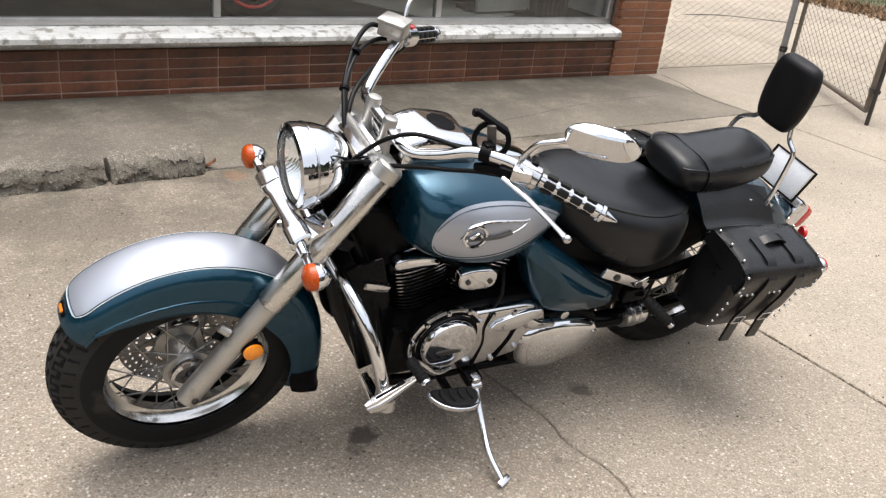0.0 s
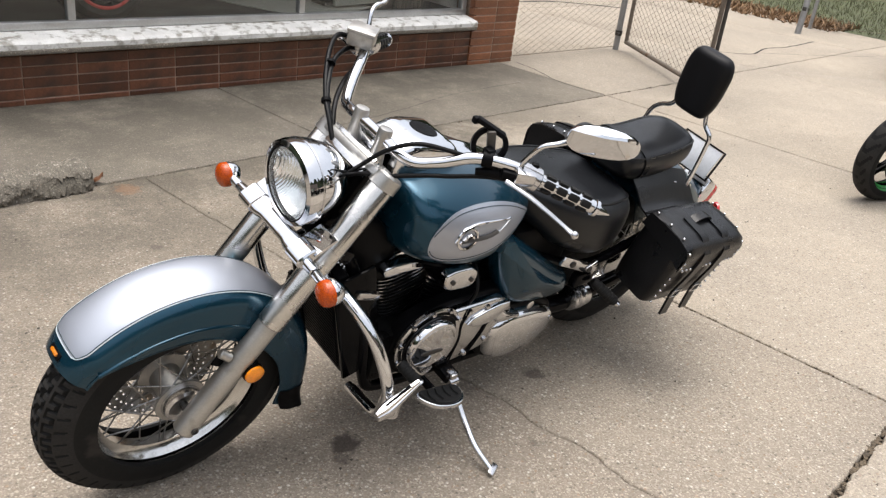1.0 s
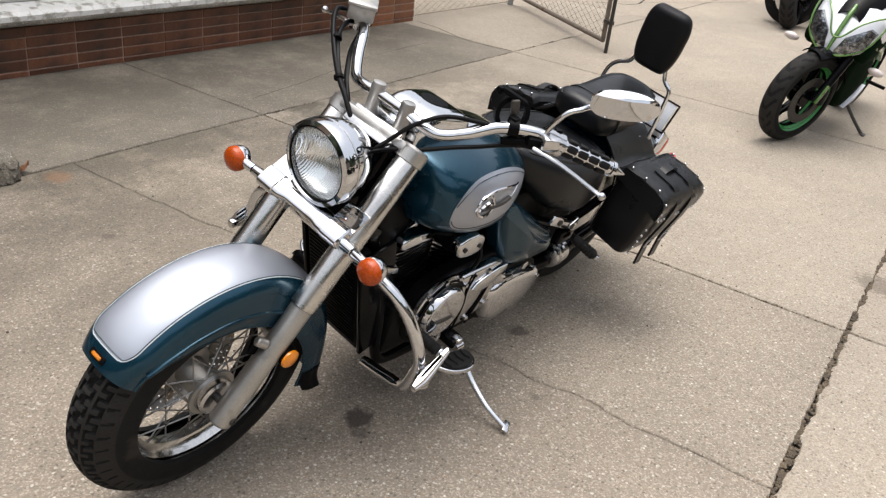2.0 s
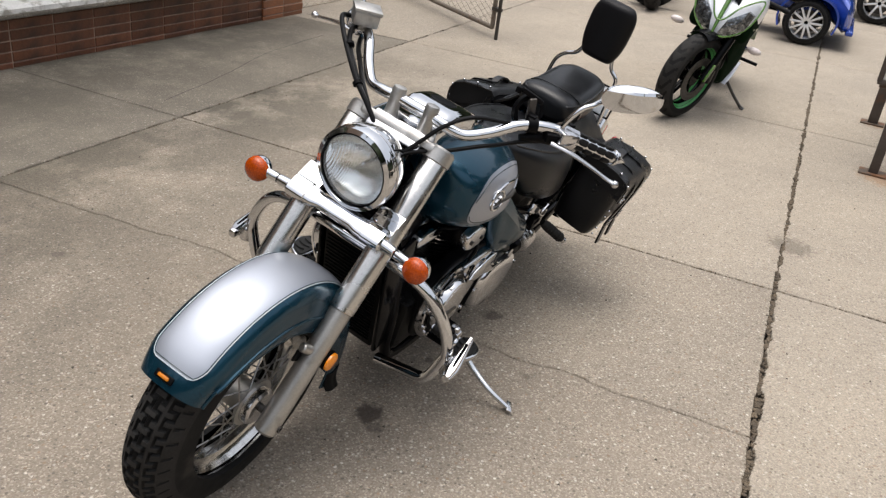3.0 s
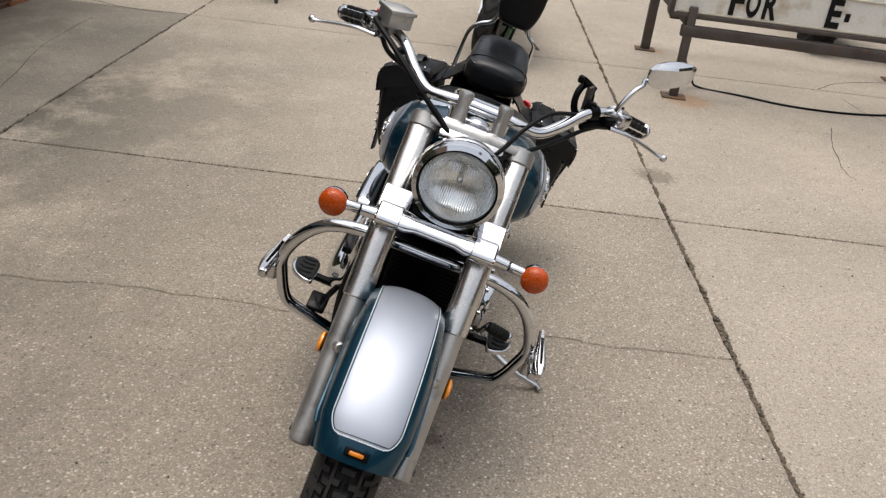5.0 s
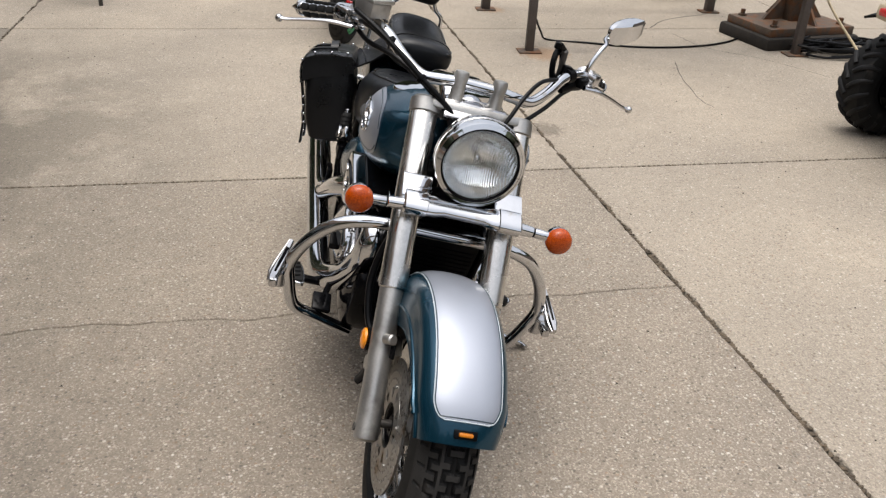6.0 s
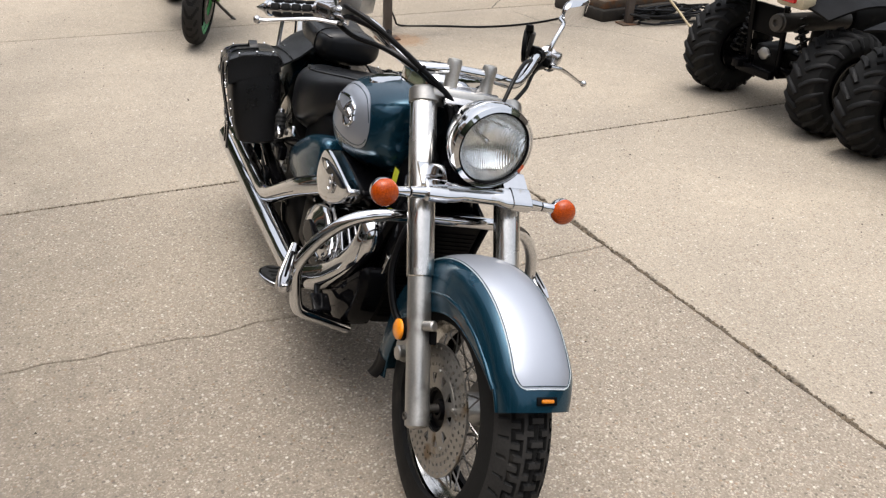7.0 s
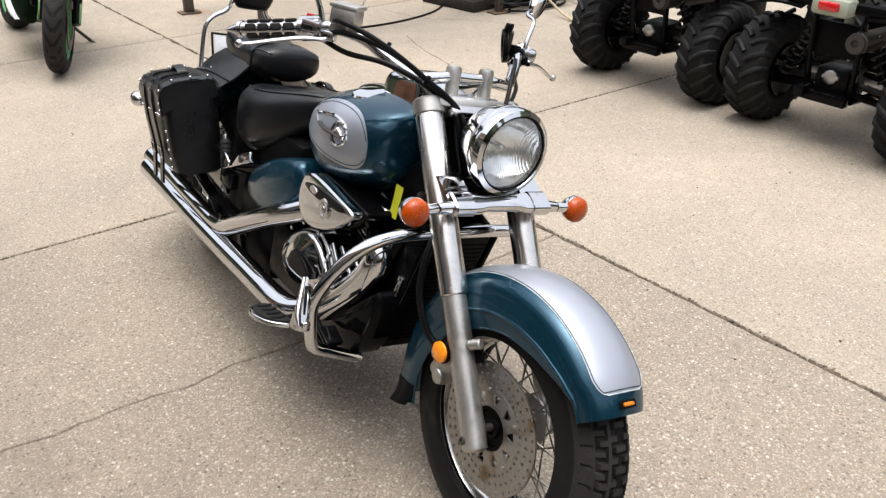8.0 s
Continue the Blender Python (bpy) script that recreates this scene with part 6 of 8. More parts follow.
# saddlebags
def bag(s):
    if s < 0:
        tilt = Matrix.Translation((1.585, 0, 0.517)) @ Matrix.Rotation(radians(5), 4, "Y") @ Matrix.Translation((0, -0.28, 0)) @ Matrix.Rotation(radians(8), 4, "X") @ Matrix.Diagonal((0.93, 0.92, 0.81, 1)) @ Matrix.Translation((-1.60, 0.30, -0.49))
    else:
        tilt = Matrix.Translation((1.585, 0, 0.51)) @ Matrix.Rotation(radians(8), 4, "Y") @ Matrix.Translation((0, 0.225, 0)) @ Matrix.Rotation(radians(-7), 4, "Z") @ Matrix.Rotation(radians(-12), 4, "X") @ Matrix.Diagonal((0.94, 0.9, 0.92, 1)) @ Matrix.Translation((-1.60, -0.30, -0.49))
    body = []
    V = []
    for w, du, v0, v1 in ((0.335, 0.155, 0.225, 0.36), (0.345, 0.172, 0.212, 0.378), (0.42, 0.18, 0.205, 0.392), (0.52, 0.18, 0.20, 0.392), (0.60, 0.178, 0.20, 0.385), (0.64, 0.172, 0.205, 0.365), (0.655, 0.155, 0.22, 0.335)):
        vc, hv = (v0 + v1) / 2, (v1 - v0) / 2
        body.append([(1.60 + du * math.copysign(abs(math.cos(a)) ** 0.22, math.cos(a)), s * (vc + hv * math.copysign(abs(math.sin(a)) ** 0.22, math.sin(a))), w + 0.004 * math.sin(a * 3 + w * 40)) for a in [2 * math.pi * (k + 0.5) / 40 for k in range(40)]])
    b = part("saddlebag", moved(loft(body), tilt), LEATHER, bike, "studded black leather saddlebag with buckled straps", sharp=40)

    def lid(i, j):
        u = 1.60 + 0.186 * (2 * i - 1)
        path = [(0.195, 0.648), (0.21, 0.668), (0.27, 0.672), (0.34, 0.670), (0.385, 0.658), (0.402, 0.632), (0.404, 0.59), (0.403, 0.548)]
        k = j * (len(path) - 1)
        a = min(int(k), len(path) - 2)
        q = k - a
        v, w = path[a][0] * (1 - q) + path[a + 1][0] * q, path[a][1] * (1 - q) + path[a + 1][1] * q
        e = abs(2 * i - 1)
        return (u, s * v, w - 0.010 * max(0, e - 0.85) / 0.15 + (0.018 * e ** 6 if j > 0.8 else 0))

    for e in (-1, 1):
        outline = [(0.2, 0.60), (0.205, 0.655), (0.27, 0.667), (0.34, 0.664), (0.38, 0.652), (0.396, 0.628), (0.398, 0.56), (0.36, 0.575)]
        ends = [[(1.60 + e * x, s * v, w) for v, w in outline] for x in (0.170, 0.1845)]
        part("lid_end", moved(loft(ends), tilt), LEATHER, b, sharp=30)
    part("bag_lid", moved(thick(grid(lid, 24, 21), 0.004), tilt), LEATHER, b, sharp=60)
    stud = to_mesh("stud", ball((0, 0, 0), 0.0046, 8), CHROME)
    spots = [(1.60 + 0.176 * e, 0.405, 0.575 + 0.022 * k) for e in (-1, 1) for k in range(2)]
    spots += [(1.60 + 0.176 * e, v, w) for e in (-1, 1) for v, w in ((0.398, 0.64), (0.35, 0.669), (0.285, 0.673), (0.225, 0.671))]
    spots += [(1.445 + 0.0258 * k, 0.406, 0.556) for k in range(13)]
    spots += [(1.60 + 0.165 * e, 0.394 - 0.0002 * k, 0.50 - 0.032 * k) for e in (-1, 1) for k in range(5)]
    for u, v, w in spots:
        ob = new("stud", stud)
        ob.parent = b
        ob.matrix_basis = Matrix.Translation(tilt @ Vector((u, s * v, w)))
    for u in (1.535, 1.665):
        st = part("bag_strap", moved(thick(grid(lambda i, j: (u + 0.021 * (2 * i - 1), s * float(np.interp(j, (0, 0.18, 0.4, 0.5, 0.75, 1), (0.27, 0.36, 0.409, 0.41, 0.402, 0.418))), float(np.interp(j, (0, 0.18, 0.4, 0.5, 0.75, 1), (0.677, 0.673, 0.625, 0.53, 0.41, 0.305)))), 2, 26), 0.008), tilt), LEATHER, b, "hanging leather strap")
        part("buckle", moved(join(rbox((u, s * 0.409, 0.43), (0.048, 0.005, 0.006), 0.001), rbox((u, s * 0.409, 0.395), (0.048, 0.005, 0.006), 0.001), rbox((u - 0.022, s * 0.409, 0.4125), (0.006, 0.005, 0.036), 0.001), rbox((u + 0.022, s * 0.409, 0.4125), (0.006, 0.005, 0.036), 0.001)), tilt), CHROME_WORN, b)
    part("bag_handle", moved(thick(grid(lambda i, j: (1.55 + 0.11 * i, s * (0.285 + 0.03 * (j - 0.5)), 0.672 + 0.024 * math.sin(math.pi * i) ** 0.6), 12, 3), 0.007), tilt), LEATHER, b)

    def yoke(i, j):
        if s < 0:
            v, w = float(np.interp(j, (0, 0.35, 0.6, 1), (0.09, 0.135, 0.17, 0.235))), float(np.interp(j, (0, 0.35, 0.6, 1), (0.745, 0.705, 0.665, 0.635)))
        else:
            v, w = float(np.interp(j, (0, 0.3, 0.6, 1), (0.045, 0.085, 0.125, 0.19))), float(np.interp(j, (0, 0.3, 0.6, 1), (0.785, 0.755, 0.71, 0.66)))
        return (1.42 + 0.32 * i + 0.02 * j, s * v, w - 0.04 * i + 0.012 * math.sin(math.pi * i))

    part("yoke_seam", tube([arr(yoke(k / 12, 0.72)) + arr((0, 0.004 * s, 0.005)) for k in range(13)], 0.0025, 6), PIPING, b)
    part("bag_yoke", thick(grid(yoke, 12, 18), 0.006), LEATHER, b, sharp=70)
    return b


for s in (-1, 1):
    bag(s)

# ---- the brick shop front ----
GLAZED = shader("brown_glazed_brick", (0.125, 0.048, 0.025), 0.42, 0.0, 0.2, 9, 70, bump=0.0015, bump_scale=60, rough_vary=0.12, dirt=(0.035, 0.022, 0.016), dirt_amount=0.24, dirt_scale=3.0, random_value=0.35)
RED_BRICK = shader("red_brown_brick", (0.19, 0.074, 0.034), 0.5, 0.0, 0.2, 9, 80, bump=0.0015, bump_scale=70, random_value=0.2)
MORTAR = shader("mortar", (0.27, 0.19, 0.14), 0.9, 0.0, 0.25, 20, 200, bump=0.002, bump_scale=200)
PEELING = shader("peeling_white_paint", (0.70, 0.69, 0.66), 0.6, 0.0, 0.1, 12, 120, bump=0.003, bump_scale=40, dirt=(0.33, 0.31, 0.27), dirt_amount=0.2, dirt_scale=17)
WHITE_WALL = shader("plain_plaster", (0.5, 0.48, 0.45), 0.8, 0.0, 0.1)
ALU_FRAME = shader("window_aluminium", (0.5, 0.5, 0.49), 0.4, 0.8, 0.1, 10, 100)
# floor and wall tones set near black for the shade inside the shop
SHOP_FLOOR = shader("shop_floor", (0.03, 0.03, 0.03), 0.5, 0.0, 0.2, 3, 60)
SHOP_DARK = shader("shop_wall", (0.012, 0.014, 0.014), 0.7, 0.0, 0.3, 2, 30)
SHOP_PALE = shader("pale_display_board", (0.3, 0.29, 0.25), 0.6, 0.0, 0.15, 5, 60)
CURTAIN = shader("dark_ribbed_panel", (0.02, 0.022, 0.022), 0.5, 0.0, 0.2, 5, 60)
RED_RUBBER = shader("red_rim_paint", (0.4, 0.02, 0.015), 0.35, 0.0, 0.1)

WM = pose(0, 5.14, 0, 0, 0, -2.4)  # wall frame: x along the wall, y into the shop
# third box: unseen wall above the window, sized by the sky it hides
wall = tagged(part("wall_north", moved(join(
    rbox((-1.0, 0.1315, 0.115), (12.86, 0.26, 0.33), 0), rbox((5.2, 0.1055, 1.4), (0.5, 0.24, 2.8), 0), rbox((-1.0, 0.16, 3.3), (12.86, 0.26, 1.8), 0)), WM), MORTAR),
    "brown glazed brick shop wall under a painted sill", "wall", kind="structure")
rb = random.Random(11)
CH, BL = 0.0625, 0.305
brick = to_mesh("brick", rbox((0, 0, 0), (BL - 0.006, 0.05, CH - 0.006), 0.003, segs=1), GLAZED)
end_brick = to_mesh("brick", rbox((0, 0, 0), (0.265, 0.06, CH - 0.006), 0.004, segs=1), RED_BRICK)
count = 0
for row in range(5):
    x = -1.35
    while x < 4.8:
        ob = new("brick", brick)
        ob.parent = wall
        ob.matrix_basis = WM @ pose(x + BL / 2 + rb.uniform(-0.002, 0.002), 0.022 + rb.uniform(-0.002, 0.002), -0.03 + CH * (row + 0.5), rb.uniform(-0.6, 0.6), 0, rb.uniform(-0.3, 0.3))
        x += BL
        count += 1
for row in range(26):
    for k in range(2):
        ob = new("brick", end_brick)
        ob.parent = wall
        ob.matrix_basis = WM @ pose(5.052 + 0.272 * k, 0.012 + rb.uniform(-0.002, 0.002), -0.03 + CH * (row + 0.5), 0, 0, rb.uniform(-0.3, 0.3))
    ob = new("brick", end_brick)
    ob.parent = wall
    ob.matrix_basis = WM @ pose(5.465, 0.16, -0.03 + CH * (row + 0.5), 0, 0, 90)


def sill_geo():
    n = 150
    rings = []
    for i in range(n + 1):
        x = -1.6 + 6.52 * i / n
        e = 0.004
        j = [noise.noise(Vector((x * 6, q, 0.5))) * e for q in range(6)]
        rings.append([(x, -0.075 + j[0], 0.305 + j[1]), (x, -0.078 + j[2], 0.36 + j[3]), (x, -0.06, 0.378 + j[4]), (x, 0.10, 0.402), (x, 0.10, 0.31)])
    return loft(rings)


sill = tagged(part("window_sill", moved(sill_geo(), WM), PEELING), "thick white window sill with peeling, flaking paint", "sill", kind="structure")
part("sill_edge", moved(rbox((1.66, -0.0795, 0.318), (6.5, 0.012, 0.026), 0.004), WM), BLOCK, sill, "grey weathered lower edge")
win = tagged(new("window_1"), "large shop window in aluminium frames above the sill", "window", kind="structure")
part("window_frame", moved(join(rbox((1.66, 0.10, 0.425), (6.52, 0.05, 0.045), 0.004), rbox((1.66, 0.10, 2.38), (6.52, 0.05, 0.05), 0.004), rbox((4.89, 0.10, 1.4), (0.05, 0.05, 1.95), 0.004)), WM), ALU_FRAME, win)
for x in (1.72, 3.3):
    part("mullion", moved(rbox((x, 0.10, 1.4), (0.045, 0.05, 1.9), 0.004), WM), ALU_FRAME, win)
for a, b in ((-1.6, 1.70), (1.745, 3.275), (3.325, 4.865)):
    p = part("pane", moved(rbox(((a + b) / 2, 0.105, 1.4), (b - a, 0.006, 1.9), 0), WM), PANE, win)
    p.visible_shadow = False
# the shop's inside
tagged(part("floor", moved(rbox((1.5, 2.2, 0.32), (7.4, 3.8, 0.08), 0), WM), SHOP_FLOOR), "grey shop floor behind the window", "floor", kind="structure")
tagged(part("wall_back", moved(rbox((1.5, 4.1, 1.5), (7.4, 0.1, 2.6), 0), WM), SHOP_DARK), "shop back wall, near black for the unlit room", "wall", kind="structure")
tagged(part("wall_side", moved(rbox((5.25, 2.2, 1.4), (0.1, 3.8, 2.9), 0), WM), WHITE_WALL), "plain side wall of the shop", "wall", kind="structure")
tagged(part("wall_far_side", moved(rbox((-2.2, 2.2, 1.4), (0.1, 3.8, 2.9), 0), WM), WHITE_WALL), "plain far side wall of the shop", "wall", kind="structure")
tagged(part("ceiling", moved(rbox((1.5, 2.0, 2.95), (8.0, 4.4, 0.1), 0), WM), WHITE_WALL), "plain shop roof slab", "ceiling", kind="structure")
ww = thing("shop_wheel", "black tyre on a red-striped wheel standing in the shop window", "wheel")
wc = WM @ Vector((2.02, 0.42, 0.36))
part("tyre", lathe([(-0.07, 0.21), (-0.085, 0.26), (-0.07, 0.30), (0, 0.315), (0.07, 0.30), (0.085, 0.26), (0.07, 0.21)], (wc[0], wc[1], wc[2] + 0.315), (0.1, -1, 0.1), 40, True), RUBBER, ww)
part("rim_stripe", lathe([(0.086, 0.206), (0.09, 0.216), (0.086, 0.226), (0.075, 0.216)], (wc[0], wc[1], wc[2] + 0.315), (0.1, -1, 0.1), 40, True), RED_RUBBER, ww)
part("hub_ring", lathe([(0.07, 0.10), (0.075, 0.106), (0.07, 0.112), (0.06, 0.106)], (wc[0], wc[1], wc[2] + 0.315), (0.1, -1, 0.1), 32, True), RED_RUBBER, ww)
part("rim", lathe([(-0.06, 0.03), (-0.06, 0.21), (0.06, 0.21), (0.03, 0.18), (0.03, 0.03)], (wc[0], wc[1], wc[2] + 0.315), (0.1, -1, 0.1), 32), BLACK, ww)
bd = thing("display_board", "pale board leaning behind the shop window", "board", m=WM @ pose(4.25, 0.75, 0.36))
part("panel", rbox((0, 0, 0.62), (0.62, 0.03, 1.2), 0.004, pose(0, 0, 0, -8, 0, 12)), SHOP_PALE, bd)
part("foot", rbox((0, 0.06, 0.02), (0.6, 0.2, 0.04), 0.004), SHOP_DARK, bd)
cu = thing("ribbed_screen", "dark ribbed folding screen inside the shop", "screen", m=WM @ pose(4.66, 0.55, 0.36))
for k in range(7):
    part("slat", rbox((-0.12 + 0.045 * k, 0, 0.8), (0.04, 0.03, 1.6), 0.008), CURTAIN, cu)
mat_ = thing("floor_mat", "long pale runner mat on the shop floor", "mat", m=WM @ pose(3.75, 0.9, 0.362))
part("mat", rbox((0, 0, 0), (0.9, 1.0, 0.012), 0.004, pose(0, 0, 0, 0, 0, 25)), SHOP_PALE, mat_)

# ---- parking blocks ----
def block(x0, x1, seed, m):
    n = 130
    rings = []
    for i in range(n + 1):
        k = i / n
        x = x0 + (x1 - x0) * k
        end = min(1.0, 0.72 + 6 * min(k, 1 - k))
        prof = [(-0.085, 0.0), (-0.088, 0.04), (-0.066, 0.092), (-0.03, 0.108), (0.03, 0.108), (0.066, 0.092), (0.088, 0.04), (0.085, 0.0)]
        prof = [tuple(q) for q in (arr(prof[c]) + (arr(prof[c + 1]) - arr(prof[c])) * e / 4 for c in range(7) for e in range(4))] + [prof[-1]]
        ring = []
        for q, (y, z) in enumerate(prof):
            d = noise.noise(Vector((x * 11, y * 22 + seed, z * 22))) * 0.022 + noise.noise(Vector((x * 38, y * 60 + seed, z * 60))) * 0.013 + noise.noise(Vector((x * 110, y * 130 + seed, z * 130))) * 0.008
            ring.append((x, (y + d) * end, max(0.0, (z + (d if z > 0 else 0)) * (0.55 + 0.45 * end))))
        rings.append(ring)
    return moved(loft(rings), m)


bg = "parking blocks before the wall"
for x0, x1, sd, yw in ((0.745, 1.185, 1.0, 1.5), (-0.42, 0.725, 5.0, -1.0), (-1.75, -0.47, 9.0, 0.5)):
    ob = part("parking_block", block(x0 - (x0 + x1) / 2, x1 - (x0 + x1) / 2, sd, Matrix()), BLOCK)
    ob.matrix_basis = pose((x0 + x1) / 2, 3.80, 0.0, 0, 0, yw)
    tagged(ob, "rough weathered concrete parking block" + (" broken short" if x0 > 0.7 else " with mossy chips"), "parking block", bg)
LEAF = shader("dry_leaf", (0.17, 0.07, 0.03), 0.8, 0.0, 0.3, 40, 200)
lf = part("fallen_leaf", thick(grid(lambda i, j: (1.225 + 0.05 * (i - 0.5), 3.79 + 0.045 * (j - 0.5) * math.sin(math.pi * min(1, i + 0.1)), 0.012 + 0.03 * i + 0.012 * math.sin(6 * j)), 8, 6), 0.001), LEAF)
tagged(lf, "curled brown leaf beside the parking block", "leaf")

# ---- chain link fence and gate ----
GALV = shader("galvanised_wire", (0.2, 0.165, 0.125), 0.7, 0.2, 0.15, 20, 200, dirt=(0.2, 0.13, 0.08), dirt_amount=0.15, dirt_scale=8)
RUSTY = shader("rusty_tube", (0.11, 0.08, 0.058), 0.7, 0.3, 0.25, 14, 150, dirt=(0.16, 0.075, 0.035), dirt_amount=0.3, dirt_scale=12, bump=0.0008, bump_scale=200)
FADED = shader("faded_gate_tube", (0.17, 0.14, 0.11), 0.7, 0.2, 0.25, 14, 150, dirt=(0.12, 0.065, 0.035), dirt_amount=0.12, dirt_scale=14, bump=0.0008, bump_scale=200)
GREY_POST = shader("grey_galvanised_post", (0.3, 0.3, 0.3), 0.5, 0.6, 0.15, 12, 160)


def mesh_wires(L, z0, z1, cell=0.058, r=0.0021):
    """Zigzag wires that make the diamonds, in the plane y = 0."""
    gs = []
    n = int(L / cell)
    m = int((z1 - z0) / cell)
    for i in range(n):
        pts = []
        for k in range(m * 2 + 1):
            x = (i + 0.5) * cell + (cell * 0.5 + 0.0009) * (1 if (k + i) % 2 else -1)
            pts.append((x, 0.0014 * (1 if k % 2 else -1), z0 + k * cell / 2))
        gs.append(tube(pts, r, 4))
    return join(*gs)


def fence_run(name, label, a, b, height, material, posts=True, category="fence"):
    a, b = Vector((*a, 0)), Vector((*b, 0))
    ang = math.degrees(math.atan2((b - a).y, (b - a).x))
    L = (b - a).length
    f = thing(name, label, category, m=pose(a.x, a.y, 0, 0, 0, ang))
    part("wire_mesh", mesh_wires(L, 0.03, height), GALV, f, sharp=180)
    part("top_rail", rod((0, 0, height), (L, 0, height), 0.02, 12), material, f)
    part("bottom_wire", rod((0, 0, 0.035), (L, 0, 0.035), 0.003, 6), GALV, f)
    return f, L


fr, L = fence_run("chain_link_fence", "galvanised chain link fence between the wall and a post", (5.52, 4.93), (7.06, 4.89), 1.5, GREY_POST)
part("post", rod((L + 0.03, 0, -0.03), (L + 0.03, 0, 1.56), 0.03, 18), GREY_POST, fr)
part("hinge", lathe([(-0.025, 0.036), (0.025, 0.036)], (L + 0.03, 0, 0.17), (0, 0, 1), 16), STEEL_DARK, fr)
part("hinge_pin", rod((L - 0.06, -0.04, 0.17), (L + 0.08, 0.0, 0.17), 0.012, 10), STEEL_DARK, fr)
ga, gb = Vector((7.12, 4.80)), Vector((6.04, 3.31))
ang = math.degrees(math.atan2(gb.y - ga.y, gb.x - ga.x))
GL = (gb - ga).length
gate = thing("chain_link_gate", "rusty tube gate with chain link mesh, swung open", "gate", m=pose(ga.x, ga.y, 0, 0, 0, ang))
part("wire_mesh", mesh_wires(GL - 0.06, 0.10, 1.45), GALV, gate, sharp=180)
for x in (0.0, GL - 0.06):
    part("gate_stile", rod((x, 0, 0.08), (x, 0, 1.5), 0.02, 14), FADED, gate)
for z in (0.09, 1.48):
    part("gate_rail", rod((0, 0, z), (GL - 0.06, 0, z), 0.02, 14), FADED, gate)
part("drop_rod", rod((GL + 0.02, 0.0, 0.0), (GL + 0.02, 0.0, 1.4), 0.016, 12), STEEL_DARK, gate)
for z in (0.25, 0.9):
    part("rod_clip", rbox((GL - 0.02, 0, z), (0.1, 0.05, 0.03), 0.004), STEEL_DARK, gate)
fr2, L2 = fence_run("chain_link_fence", "far chain link fence along the grass", (11.85, 4.84), (14.6, 2.6), 1.3, GREY_POST)
part("post", rod((0, 0, -0.03), (0, 0, 1.36), 0.025, 16), GREY_POST, fr2)
part("post", rod((L2 * 0.5, 0, -0.03), (L2 * 0.5, 0, 1.36), 0.025, 16), GREY_POST, fr2)
gp = thing("gate_post", "leaning grey steel gate post", "post", m=pose(11.1, 4.69, 0, 0, 6, 10))
part("post", rod((0, 0, -0.03), (0, 0, 1.5), 0.04, 18), GREY_POST, gp)
part("latch", rbox((0.06, 0.0, 0.32), (0.22, 0.05, 0.05), 0.006), STEEL_DARK, gp)

# ---- grass and leaf litter at the far edge ----
GRASS = shader("lawn_grass", (0.062, 0.07, 0.028), 0.8, 0.0, 0.4, 6, 60)
LITTER = shader("leaf_litter", (0.17, 0.1, 0.05), 0.85, 0.0, 0.5, 12, 80)


def tufts(n, x0, x1, y0, y1, h, w, seed, lean=0.6):
    r = random.Random(seed)
    V, F = [], []
    for _ in range(n):
        x, y = r.uniform(x0, x1), r.uniform(y0, y1)
        a = r.uniform(0, 2 * math.pi)
        hh = h * r.uniform(0.5, 1.3)
        dx, dy = math.cos(a) * w, math.sin(a) * w
        lx, ly = r.uniform(-lean, lean) * hh, r.uniform(-lean, lean) * hh
        b = len(V)
        V += [(x - dx, y - dy, -0.035), (x + dx, y + dy, -0.035), (x + lx, y + ly, hh - 0.03)]
        F.append((b, b + 1, b + 2))
    return V, F


lawn = tagged(part("lawn", flat_sheet(12.45, 40, 0.75, 30, -0.02), GRASS), "patchy green lawn beyond the fence", "lawn", kind="structure")
tagged(part("grass", tufts(9000, 12.5, 18, 1.5, 9, 0.09, 0.006, 3), GRASS), "short green grass blades on the lawn", "grass", kind="stuff")
tagged(part("leaf_litter", join(tufts(2600, 11.9, 13.2, 4.6, 9.5, 0.1, 0.03, 8, 1.5), flat_sheet(11.9, 13.0, 5.2, 9.5, -0.012)), LITTER), "raked brown leaves along the lawn edge", "leaves", kind="stuff")

# ---- green and white sport motorcycle ----
LIME = shader("lime_green_paint", (0.07, 0.17, 0.02), 0.25, 0.2, 0.35, 6, 300, coat=0.8)
DEEP_GREEN = shader("near_black_green_paint", (0.004, 0.012, 0.005), 0.75, 0.0, 0.15, 8, 120, spec=0.02)
WHITE_PAINT = shader("white_gloss_paint", (0.75, 0.77, 0.82), 0.2, 0.0, 0.04, 6, 100, coat=0.6)
RIM_GREEN = shader("bright_green_rim", (0.03, 0.25, 0.05), 0.35, 0.0, 0.1)
BLUE = shader("blue_gloss_paint", (0.01, 0.05, 0.33), 0.22, 0.2, 0.12, 6, 200, coat=0.8)
CLEAR_LAMP = shader("faceted_lamp", (0.2, 0.21, 0.22), 0.1, 0.9, 0.75, 30, 90, bump=0.012, bump_scale=40)
WHITE_LENS = shader("clear_indicator", (0.62, 0.55, 0.53), 0.2, 0.0, 0.1, 60, 300, coat=0.5)

sport = thing("motorcycle", "green and white sport motorcycle with black fairings on its stand", "motorcycle", m=pose(4.88, 1.525, 0.004, 0, 0, -3) @ pose(0, 0, 0, 11))
ROOT = sport


